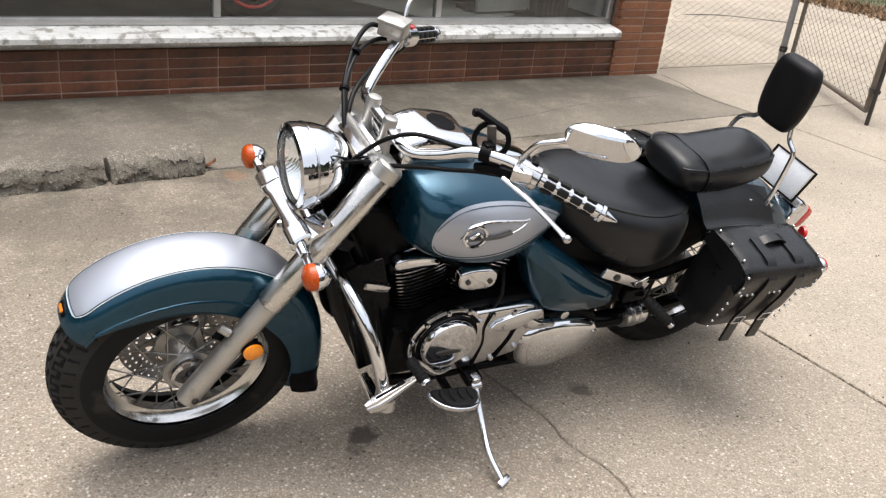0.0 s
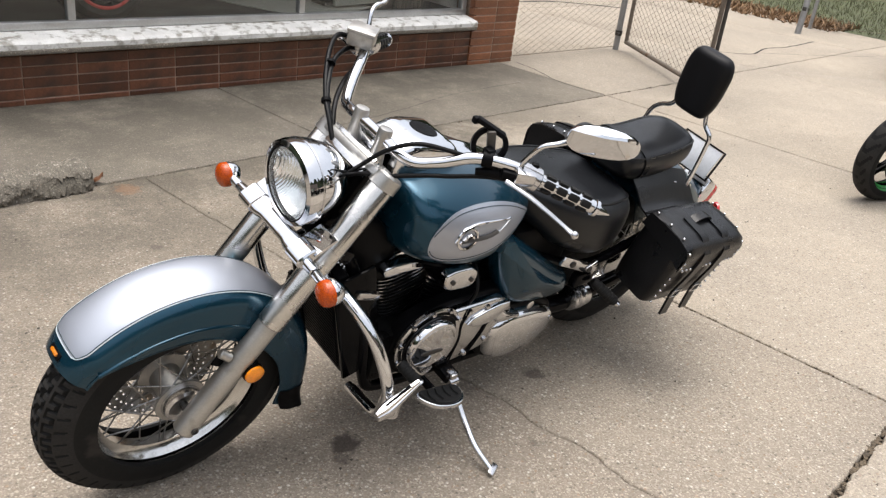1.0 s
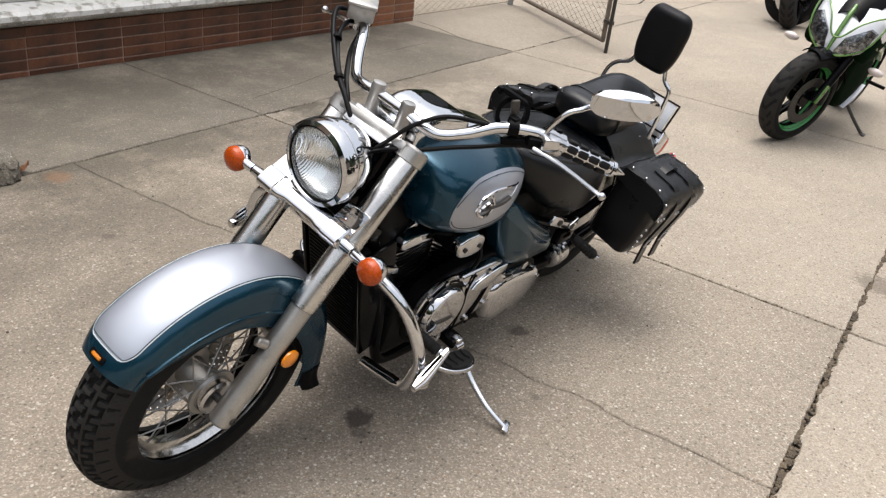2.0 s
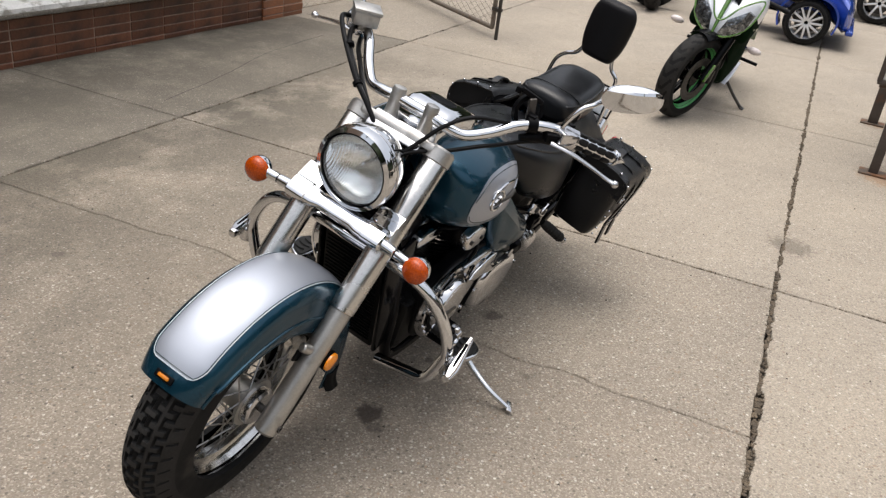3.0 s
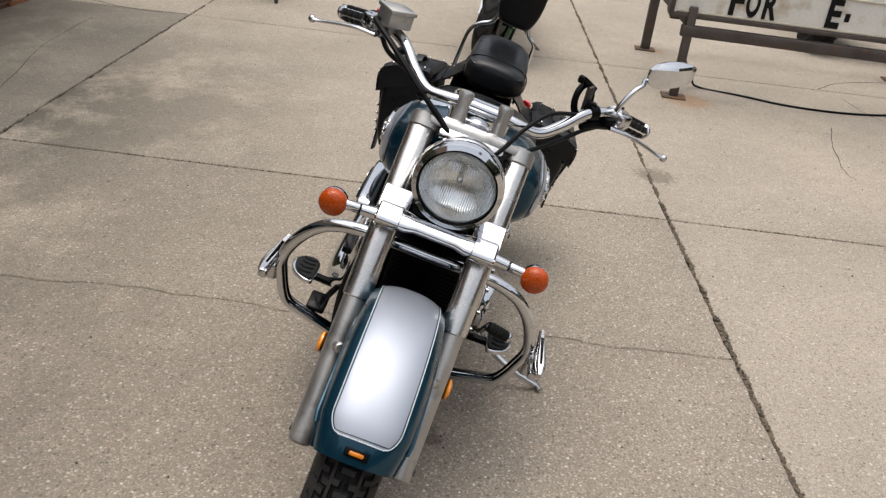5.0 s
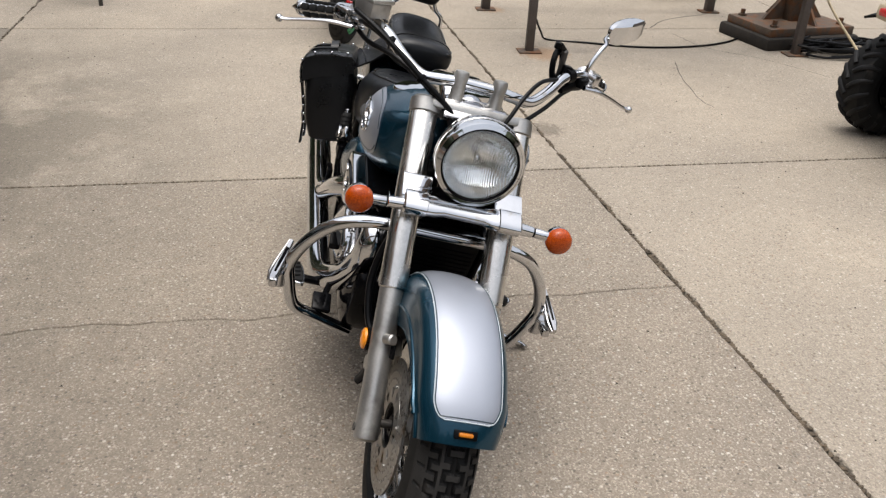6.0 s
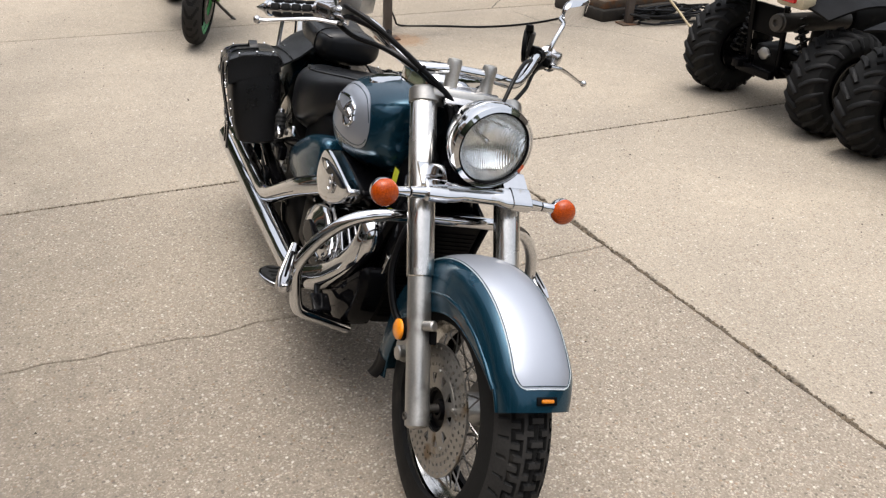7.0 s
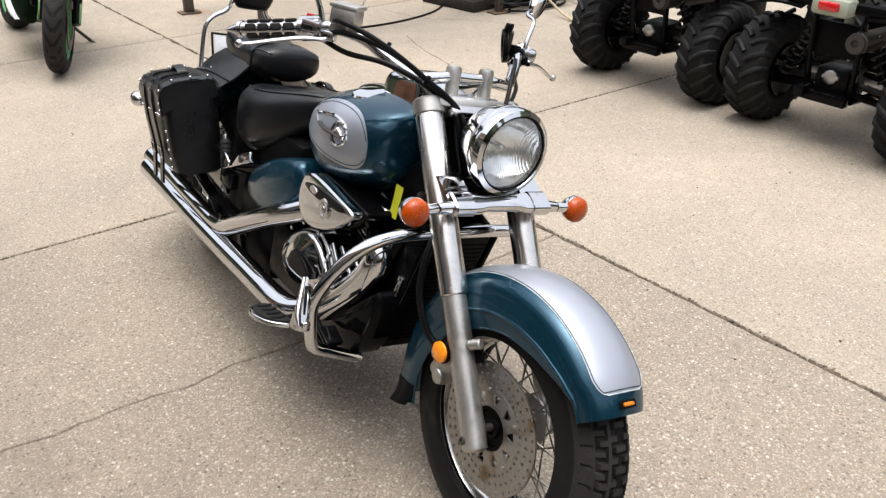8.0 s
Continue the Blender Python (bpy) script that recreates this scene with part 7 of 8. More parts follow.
def street_tread(a, s):
    p = (a * 22 / (2 * math.pi) + 1.3 * abs(s)) % 1.0
    return 0.004 if 0.08 < abs(s) < 0.8 and p < 0.13 else 0.0


def cast_wheel(name, c, R, hw, rim, root, spokes, material, stripe, turn=0.0, tread=street_tread, seg=150, spoke_w=0.02, label="cast wheel"):
    hub = part(name, lathe([(-0.05, 0.02), (-0.05, 0.05), (0.05, 0.05), (0.05, 0.02)], c, (0, 1, 0), 24), material, root, label)
    if stripe is not material:
        for s in (-1, 1):
            part("rim_stripe", lathe([(s * hw * 0.7, rim + 0.002), (s * hw * 0.76, rim + 0.008), (s * hw * 0.76, rim - 0.002), (s * hw * 0.3, rim - 0.024), (s * hw * 0.28, rim - 0.02)], c, (0, 1, 0), 56, True), stripe, hub)
        stripe = material
    worn_tread(part("tyre", at(c, tyre_geo(R, hw, rim - 0.004, R - rim + 0.004, seg, tread)), RUBBER, hub, "black road tyre", sharp=25))
    w = hw * 0.72
    part("rim", lathe([(-w, rim - 0.004), (-w, rim + 0.008), (-w + 0.01, rim - 0.012), (0, rim - 0.03), (w - 0.01, rim - 0.012), (w, rim + 0.008), (w, rim - 0.004), (w * 0.5, rim + 0.004), (-w * 0.5, rim + 0.004)], c, (0, 1, 0), 56, True), stripe, hub)
    sm = to_mesh("wheel_spoke", rbox((0, 0, (rim + 0.03) / 2), (spoke_w, hw * 0.7, rim - 0.05), 0.006), material)
    for k in range(spokes):
        ob = new("wheel_spoke", sm)
        ob.parent = hub
        ob.matrix_basis = Matrix.Translation(c) @ Matrix.Rotation(2 * math.pi * k / spokes + 0.2, 4, "Y")
    return hub


fw = cast_wheel("front_wheel", (0, 0, 0.295), 0.295, 0.062, 0.222, sport, 5, BLACK, RIM_GREEN)
STEER = Matrix.Translation((0.05, 0, 0)) @ Matrix.Rotation(radians(-20), 4, "Z") @ Matrix.Translation((-0.05, 0, 0))
turned = [fw]
for s in (-1, 1):
    part("brake_disc", drilled_disc((0, 0, 0.295), 0.062 * s, 0.095, 0.15, 2, 30), STEEL_DARK, fw, sharp=50)
    turned.append(part("fork_tube", rod((0.015, 0.095 * s, 0.30), (0.145, 0.095 * s, 0.60), 0.026, 18), BLACK, sport))
    turned.append(part("fork_slider", rod((0.06, 0.095 * s, 0.405), (0.12, 0.095 * s, 0.54), 0.021, 16), CHROME_WORN, sport))
    turned.append(part("fork_stripe", rbox((0.03, 0.112 * s, 0.36), (0.022, 0.02, 0.13), 0.006, pose(0, 0, 0, 0, 23, 0)), LIME, sport))
    turned.append(part("brake_caliper", rbox((0.085, 0.085 * s, 0.33), (0.06, 0.05, 0.10), 0.012), BLACK, sport))
cast_wheel("rear_wheel", (1.40, 0, 0.31), 0.31, 0.09, 0.222, sport, 6, BLACK, RIM_GREEN)
turned.append(part("front_fender", thick(grid(lambda i, j: (-(0.315 + 0.0) * math.cos(radians(72 + 80 * i)) + 0.01, 0.075 * math.sin((j - 0.5) * 2.6), 0.295 + 0.315 * math.sin(radians(72 + 80 * i)) - 0.05 * (1 - math.cos((j - 0.5) * 2.6))), 20, 14), 0.004), BLACK, sport, "black front fender"))
for ob in turned:
    ob.matrix_basis = STEER
nose = []
for u, hw, b, t in ((0.03, 0.045, 0.60, 0.66), (0.06, 0.10, 0.585, 0.72), (0.12, 0.16, 0.585, 0.80), (0.2, 0.20, 0.58, 0.88), (0.32, 0.225, 0.60, 0.93), (0.42, 0.22, 0.62, 0.93)):
    nose.append([(u, hw * math.copysign(abs(math.cos(a)) ** 0.75, math.cos(a)), (b + t) / 2 + (t - b) / 2 * math.copysign(abs(math.sin(a)) ** 0.8, math.sin(a))) for a in [2 * math.pi * k / 32 for k in range(32)]])
part("nose_fairing", loft(nose), WHITE_PAINT, sport, "white pointed nose fairing")
part("nose_trim", tube([(0.01, 0.0, 0.595), (0.035, 0.08, 0.60), (0.09, 0.165, 0.66), (0.15, 0.205, 0.76), (0.22, 0.20, 0.86), (0.10, 0.10, 0.80), (0.03, 0.03, 0.70), (0.03, -0.03, 0.70), (0.10, -0.10, 0.80), (0.22, -0.20, 0.86), (0.15, -0.205, 0.76), (0.09, -0.165, 0.66), (0.035, -0.08, 0.60)], 0.006, 8, 4, True), LIME, sport)
for s in (-1, 1):
    hl = [(0.02, 0.028 * s, 0.612), (0.05, 0.10 * s, 0.612), (0.09, 0.172 * s, 0.67), (0.135, 0.19 * s, 0.765), (0.095, 0.15 * s, 0.785), (0.035, 0.055 * s, 0.705)]
    c = arr(hl).mean(axis=0)
    V = [tuple(p) for p in hl] + [tuple(c + arr((-0.03, 0.01 * s, 0.0)))] + [tuple(arr(p) + arr((0.05, 0, 0))) for p in hl]
    F = [(k, (k + 1) % 6, 6) for k in range(6)] + [(k, k + 7, (k + 1) % 6 + 7, (k + 1) % 6) for k in range(6)] + [tuple(range(7, 13))]
    part("headlamp", (V, F), CLEAR_LAMP, sport, "clear faceted headlamp")
    side = [(0.12, 0.60), (0.22, 0.84), (0.45, 0.87), (0.62, 0.74), (0.50, 0.60), (0.28, 0.54)]
    part("upper_fairing", puff(side, 0.10 * s, 0.205 * s, 0.04, 0.012), DEEP_GREEN, sport, "near-black green upper fairing")
    low = [(0.20, 0.60), (0.55, 0.66), (0.85, 0.54), (0.95, 0.36), (0.70, 0.20), (0.43, 0.19), (0.29, 0.32), (0.22, 0.46)]
    part("lower_fairing", puff(low, 0.07 * s, 0.15 * s, 0.05, 0.035), DEEP_GREEN, sport, "near-black lower fairing")
    part("fairing_stripe", puff([(0.20, 0.66), (0.32, 0.72), (0.50, 0.67), (0.66, 0.52), (0.52, 0.60), (0.34, 0.66)], 0.15 * s, 0.212 * s, 0.008, 0.004), LIME, sport)
    part("belly_stripe", puff([(0.40, 0.22), (0.62, 0.24), (0.88, 0.36), (0.72, 0.22)], 0.15 * s, 0.178 * s, 0.006, 0.003), WHITE_PAINT, sport)
    part("indicator", ball((0.22, 0.275 * s, 0.555), 0.03, 16, (0.8, 1.6, 0.8)), WHITE_LENS, sport, "clear indicator")
    part("mirror", ball((0.33, 0.34 * s, 0.95), 0.045, 16, (0.6, 1.4, 0.9)), BLACK, sport)
    part("mirror_arm", rod((0.33, 0.17 * s, 0.88), (0.33, 0.30 * s, 0.94), 0.009, 8), BLACK, sport)
    part("handgrip", rod((0.47, 0.18 * s, 0.83), (0.52, 0.34 * s, 0.81), 0.016, 12), GRIP, sport)
    part("foot_peg", rod((0.95, 0.15 * s, 0.33), (0.95, 0.28 * s, 0.33), 0.012, 10), BLACK_MATT, sport)
part("nose_peak", tube([(0.0, 0, 0.60), (0.03, 0, 0.68), (0.10, 0, 0.80), (0.16, 0, 0.87)], (0.008, 0.012, 0.016, 0.012), 12, 4), LIME, sport, "green peak between the headlamps")
part("windscreen", thick(grid(lambda i, j: (0.12 + 0.28 * i, (j - 0.5) * (0.16 + 0.20 * i), 0.83 + 0.22 * i - 0.05 * (2 * j - 1) ** 2), 10, 10), 0.004), BLACK, sport, "dark tinted windscreen")
part("fuel_tank", loft([[(u, hw * math.cos(a), w + h * math.sin(a)) for a in [2 * math.pi * k / 24 for k in range(24)]] for u, hw, w, h in ((0.46, 0.10, 0.78, 0.06), (0.52, 0.16, 0.80, 0.10), (0.65, 0.17, 0.80, 0.12), (0.80, 0.13, 0.78, 0.09), (0.88, 0.08, 0.76, 0.05))]), LIME, sport, "lime green fuel tank")
part("seat", loft([[(u, hw * math.cos(a), w + h * math.sin(a)) for a in [2 * math.pi * k / 20 for k in range(20)]] for u, hw, w, h in ((0.84, 0.08, 0.77, 0.03), (1.0, 0.14, 0.78, 0.05), (1.2, 0.12, 0.85, 0.05), (1.45, 0.06, 0.92, 0.04))]), VINYL, sport)
part("tail_fairing", loft([[(u, hw * math.cos(a), w + h * math.sin(a)) for a in [2 * math.pi * k / 20 for k in range(20)]] for u, hw, w, h in ((1.0, 0.13, 0.70, 0.06), (1.3, 0.12, 0.80, 0.06), (1.6, 0.05, 0.92, 0.03))]), DEEP_GREEN, sport)
part("engine", rbox((0.62, 0, 0.40), (0.50, 0.30, 0.36), 0.05), ENGINE, sport)
part("swingarm", join(rod((0.92, 0.11, 0.36), (1.40, 0.11, 0.31), 0.026, 12), rod((0.92, -0.11, 0.36), (1.40, -0.11, 0.31), 0.026, 12), rod((0.92, -0.13, 0.36), (0.92, 0.13, 0.36), 0.03, 12)), BLACK, sport)
part("radiator_intake", rbox((0.24, 0, 0.46), (0.05, 0.26, 0.22), 0.02), BLACK_MATT, sport)
part("side_stand", tube([(0.62, -0.14, 0.24), (0.645, -0.23, 0.15), (0.655, -0.335, 0.068)], 0.011, 10, 4), STEEL_DARK, sport)
part("stand_foot", rbox((0.662, -0.342, 0.068), (0.06, 0.03, 0.01), 0.003, pose(0, 0, 0, 11, 0, 0)), STEEL_DARK, sport)

# ---- blue sport motorcycle further back, seen from behind ----
blue = thing("motorcycle", "blue sport motorcycle with a silver muffler parked further back", "motorcycle", m=pose(9.25, 2.62, 0.004, 0, 0, 6) @ pose(0, 0, 0, -8))
ROOT = blue
cast_wheel("rear_wheel", (0, 0, 0.31), 0.31, 0.09, 0.22, blue, 5, BLACK, BLACK, seg=90)
cast_wheel("front_wheel", (1.40, 0, 0.30), 0.30, 0.06, 0.22, blue, 5, BLACK, BLACK, seg=90)
part("muffler", loft([[(u, 0.16 + 0.05 * math.copysign(abs(math.cos(a)) ** 0.6, math.cos(a)), w + 0.06 * math.copysign(abs(math.sin(a)) ** 0.6, math.sin(a))) for a in [2 * math.pi * k / 20 for k in range(20)]] for u, w in ((0.02, 0.34), (0.06, 0.335), (0.38, 0.30), (0.42, 0.30))]), CHROME_WORN, blue, "silver muffler")
part("tail_fairing", loft([[(u, hw * math.cos(a), w + h * math.sin(a)) for a in [2 * math.pi * k / 20 for k in range(20)]] for u, hw, w, h in ((-0.16, 0.04, 0.60, 0.03), (0.05, 0.09, 0.66, 0.06), (0.35, 0.14, 0.68, 0.09), (0.6, 0.16, 0.66, 0.12))]), BLUE, blue, "blue tail fairing")
part("rear_hugger", thick(grid(lambda i, j: (0.33 * math.cos(radians(40 + 100 * i)), (j - 0.5) * 0.18, 0.31 + 0.33 * math.sin(radians(40 + 100 * i))), 12, 6), 0.006), BLUE, blue)
part("tail_lamp", rbox((-0.16, 0, 0.61), (0.03, 0.10, 0.04), 0.008), RED, blue)
for s in (-1, 1):
    part("side_fairing", puff([(0.6, 0.30), (0.7, 0.72), (1.1, 0.86), (1.35, 0.70), (1.2, 0.34), (0.8, 0.22)], 0.1 * s, 0.21 * s, 0.04, 0.01), BLUE, blue)
part("body", rbox((0.65, 0, 0.48), (0.7, 0.24, 0.42), 0.06), BLACK_MATT, blue)
part("seat", rbox((0.40, 0, 0.79), (0.5, 0.22, 0.07), 0.03), VINYL, blue)
part("swingarm", rod((0, -0.11, 0.31), (0.45, -0.11, 0.38), 0.025, 12), STEEL_DARK, blue)

# ---- blue trike with a bright multi-spoke wheel ----
BRIGHT_ALLOY = shader("bright_cast_alloy", (0.75, 0.75, 0.76), 0.35, 0.5, 0.06, 14, 120)


def star_wheel(root, c, R, hw, spokes, name="wheel", axis_turn=90):
    m = Matrix.Translation(c) @ Matrix.Rotation(radians(axis_turn), 4, "Z")
    hub = part(name, moved(lathe([(-0.03, 0.02), (-0.045, 0.04), (-0.045, 0.055), (0.0, 0.06), (0.0, 0.02)], seg=24), m), CHROME_WORN, root, "bright alloy wheel")
    worn_tread(part("tyre", moved(tyre_geo(R, hw, R * 0.70, R * 0.3, 90, rib_tread), m), RUBBER, hub, sharp=25))
    part("rim", moved(lathe([(-hw * 0.8, R * 0.70), (-hw * 0.85, R * 0.735), (-hw * 0.7, R * 0.70), (-hw * 0.2, R * 0.66), (hw * 0.8, R * 0.66), (hw * 0.8, R * 0.71)], seg=48, closed=True), m), BRIGHT_ALLOY, hub)
    part("brake_drum", moved(lathe([(0.0, 0.02), (0.0, R * 0.5), (0.03, R * 0.5), (0.03, 0.02)], seg=24), m), STEEL_DARK, hub)
    sm = to_mesh("wheel_spoke", rbox((0, -hw * 0.7, R * 0.39), (R * 0.095, 0.025, R * 0.62), 0.006), BRIGHT_ALLOY)
    for k in range(spokes):
        ob = new("wheel_spoke", sm)
        ob.parent = hub
        ob.matrix_basis = m @ Matrix.Rotation(2 * math.pi * k / spokes, 4, "Y")
    part("hub_cap", moved(lathe([(0.0, 0.03), (-hw * 0.6, 0.028), (-hw * 0.65, 0.001)], seg=20), m), BLACK, hub)
    return hub


trike = thing("trike", "blue three-wheeled motorcycle with bright alloy wheels", "trike", m=pose(8.86, 0.95, 0))
star_wheel(trike, (0, 0, 0.23), 0.235, 0.08, 12, axis_turn=-90)
star_wheel(trike, (1.25, 0, 0.23), 0.235, 0.08, 12, axis_turn=90)


def rear_arch(i, j):
    a = radians(-18 + 215 * i)
    r = 0.275 + 0.012 * math.sin(3 * a)
    return (-0.10 + 0.30 * j + 0.02 * math.sin(math.pi * j), -r * math.cos(a) * 1.06, 0.24 + r * math.sin(a))


part("wheel_arch", thick(grid(rear_arch, 30, 8), 0.02), BLUE, trike, "rounded blue wheel arch")
part("tail_body", loft([[(0.62 + hw * math.copysign(abs(math.cos(a)) ** 0.6, math.cos(a)), y, w + h * math.copysign(abs(math.sin(a)) ** 0.6, math.sin(a))) for a in [2 * math.pi * k / 28 for k in range(28)]] for y, hw, w, h in ((-0.42, 0.60, 0.28, 0.12), (-0.36, 0.70, 0.34, 0.19), (-0.22, 0.60, 0.46, 0.22), (0.1, 0.42, 0.5, 0.24), (0.5, 0.3, 0.5, 0.24), (0.9, 0.2, 0.52, 0.22))]), BLUE, trike, "blue trike body")
part("rear_bumper", rbox((0.55, -0.43, 0.19), (1.2, 0.08, 0.05), 0.02), BLUE, trike)
part("seat", rbox((0.62, 0.45, 0.80), (0.36, 0.7, 0.12), 0.05), VINYL, trike)
part("frame", rod((0.62, 0.3, 0.25), (0.62, 1.5, 0.32), 0.05, 12), BLACK, trike)
part("front_wheel", lathe([(-0.05, 0.2), (-0.065, 0.26), (-0.05, 0.30), (0.05, 0.30), (0.065, 0.26), (0.05, 0.2)], (0.62, 1.75, 0.30), (1, 0, 0), 40, True), RUBBER, trike)
part("front_rim", lathe([(-0.03, 0.02), (-0.03, 0.205), (0.03, 0.205), (0.03, 0.02)], (0.62, 1.75, 0.30), (1, 0, 0), 30), CHROME_WORN, trike)
for s in (-1, 1):
    part("fork_leg", rod((0.62 + 0.1 * s, 1.75, 0.30), (0.62 + 0.1 * s, 1.45, 0.95), 0.025, 14), CHROME_WORN, trike)
tr2 = thing("trike", "dark three-wheeled motorcycle with a chromed spoked wheel", "trike", m=pose(11.5, 0.22, 0))
star_wheel(tr2, (0, 0, 0.26), 0.265, 0.09, 7, axis_turn=-90)
star_wheel(tr2, (1.2, 0, 0.26), 0.265, 0.09, 7, axis_turn=90)
part("body", loft([[(0.6 + hw * math.cos(a), y, w + h * math.sin(a)) for a in [2 * math.pi * k / 24 for k in range(24)]] for y, hw, w, h in ((-0.55, 0.5, 0.32, 0.12), (-0.3, 0.55, 0.48, 0.18), (0.3, 0.5, 0.55, 0.22), (0.9, 0.2, 0.6, 0.2))]), BLACK, tr2)
part("side_bag", rbox((0.05, -0.45, 0.42), (0.3, 0.5, 0.3), 0.06), BLACK, tr2)
part("foot_rail", rod((0.0, -0.9, 0.2), (0.0, -0.3, 0.2), 0.03, 12), CHROME_WORN, tr2)

# ---- all-terrain vehicles ----
TAN = shader("tan_plastic_bodywork", (0.42, 0.36, 0.25), 0.45, 0.0, 0.1, 8, 120)
SAGE = shader("grey_green_bodywork", (0.3, 0.33, 0.26), 0.45, 0.0, 0.1, 8, 120)
SPRING = shader("black_coil_spring", (0.01, 0.01, 0.01), 0.3, 0.2, 0.1)
LUG = shader("lug_rubber", (0.008, 0.008, 0.0085), 0.6, 0.0, 0.2, 20, 200, spec=0.2)


def atv_tyre(R, hw):
    """A balloon tyre with curved chevron lugs, round the x axis."""
    body = lathe([(-hw * 0.55, 0.12), (-hw * 0.8, 0.135), (-hw, R * 0.68), (-hw * 0.98, R * 0.82), (-hw * 0.8, R * 0.93), (-hw * 0.4, R * 0.965), (hw * 0.4, R * 0.965), (hw * 0.8, R * 0.93), (hw * 0.98, R * 0.82), (hw, R * 0.68), (hw * 0.8, 0.135), (hw * 0.55, 0.12)], (0, 0, 0), (1, 0, 0), 56, True)
    lugs = []
    n = 20
    for k in range(n):
        for s in (-1, 1):
            a0 = 2 * math.pi * (k + (0.5 if s > 0 else 0)) / n
            pts, rr = [], []
            for q in range(6):
                t = q / 5
                x = s * hw * (0.08 + 0.94 * t)
                r = R * float(np.interp(t, (0, 0.4, 0.75, 0.9, 1), (0.975, 0.97, 0.93, 0.86, 0.76)))
                a = a0 + 0.26 * t ** 0.8
                pts.append((x, r * math.cos(a), r * math.sin(a)))
                rr.append(0.015 if q < 5 else 0.009)
            lugs.append(tube(pts, rr, 6))
    return body, join(*lugs)


def coil(a, b, r, turns, wire):
    a, b = arr(a), arr(b)
    d = (b - a) / np.linalg.norm(b - a)
    e = np.cross(d, (1, 0, 0.3))
    e /= np.linalg.norm(e)
    f = np.cross(d, e)
    n = turns * 12
    return tube([a + (b - a) * k / n + r * (math.cos(2 * math.pi * k / 12) * e + math.sin(2 * math.pi * k / 12) * f) for k in range(n + 1)], wire, 6)


def build_atv(name_label, paint, m):
    atv = thing("quad_bike", name_label, "quad bike", "quad bikes in a row", m=m)
    R, hw = 0.276, 0.106
    tb, lg = atv_tyre(R, hw)
    tm, lm = to_mesh("tyre", tb, RUBBER, 40), to_mesh("tread_lug", lg, LUG, 60)
    rim = to_mesh("rim", lathe([(-0.1, 0.12), (-0.105, 0.135), (-0.02, 0.12), (-0.01, 0.03), (0.01, 0.03), (0.02, 0.12), (0.105, 0.135), (0.1, 0.12)], (0, 0, 0), (1, 0, 0), 32), BLACK)
    for x in (-0.405, 0.405):
        for y in (0, -1.25):
            w = new("wheel", rim)
            w.parent = atv
            w.matrix_basis = Matrix.Translation((x, y, R)) @ Matrix.Rotation(0.7 * x + y, 4, "X")
            for nm, me in (("tyre", tm), ("tread_lug", lm)):
                o = new(nm, me)
                o.parent = w
            part("wheel_hub", lathe([(-0.05, 0.05), (0.05, 0.05), (0.06, 0.03), (0.07, 0.001)], (0, 0, 0), (1 if x > 0 else -1, 0, 0), 18), STEEL_DARK, w)
    for s in (-1, 1):
        part("lower_arm", tube([(0.10 * s, -0.06, 0.27), (0.34 * s, 0.0, 0.23)], 0.018, 10), BLACK, atv)
        part("lower_arm", tube([(0.10 * s, 0.10, 0.27), (0.34 * s, 0.03, 0.23)], 0.018, 10), BLACK, atv)
        part("upper_arm", tube([(0.11 * s, 0.02, 0.36), (0.33 * s, 0.01, 0.33)], 0.014, 10), BLACK, atv)
        part("drive_shaft", rod((0.08 * s, 0.0, 0.29), (0.36 * s, 0, 0.268), 0.016, 12), STEEL_DARK, atv)
        top, bot = (0.14 * s, 0.08, 0.56), (0.28 * s, 0.06, 0.28)
        part("coil_spring", coil(top, bot, 0.034, 8, 0.0065), SPRING, atv)
        part("shock_absorber", rod(top, bot, 0.017, 12), BLACK, atv)
        part("shock_bolt", ball((0.14 * s, 0.10, 0.56), 0.013, 10), CHROME_WORN, atv)
        part("arm_bolt", ball((0.335 * s, 0.045, 0.235), 0.013, 10), CHROME_WORN, atv)
        part("rear_guard", thick(grid(lambda i, j: (s * (0.16 + 0.30 * i), 0.24 - 0.62 * j, 0.655 + 0.02 * math.sin(math.pi * i) - 0.03 * i + 0.05 * math.sin(math.pi * j)), 8, 10), 0.012), BLACK_MATT, atv)
        part("frame_tube", tube([(0.11 * s, 0.12, 0.24), (0.12 * s, 0.14, 0.42), (0.12 * s, 0.16, 0.62)], 0.016, 10, 4), BLACK, atv)
        part("frame_tube", tube([(0.12 * s, 0.12, 0.24), (0.13 * s, -0.6, 0.22), (0.12 * s, -1.2, 0.30)], 0.018, 10, 4), BLACK, atv)
    part("gear_case", join(rbox((0, 0.02, 0.30), (0.18, 0.20, 0.16), 0.03)), ENGINE, atv)
    part("case_cover", lathe([(0, 0.034), (0.012, 0.034), (0.018, 0.022), (0.02, 0.001)], (0.0, 0.12, 0.335), (0, 1, 0), 24), ALLOY, atv)
    part("case_rib", rbox((0.0, 0.125, 0.335), (0.085, 0.02, 0.02), 0.006), ALLOY, atv)
    part("hitch_plate", rbox((0.0, 0.17, 0.245), (0.26, 0.05, 0.05), 0.008), BLACK, atv)
    part("hitch_tube", rbox((0.09, 0.20, 0.27), (0.05, 0.08, 0.05), 0.006), BLACK, atv)
    part("muffler", rod((-0.13, -0.3, 0.52), (-0.13, 0.22, 0.54), 0.05, 20, 0.01), STEEL_DARK, atv)
    part("muffler_end", lathe([(0, 0.048), (0.012, 0.045), (0.014, 0.02), (0.002, 0.015), (0.002, 0.001)], (-0.13, 0.22, 0.54), (0, 1, 0.04), 20), STEEL_DARK, atv)
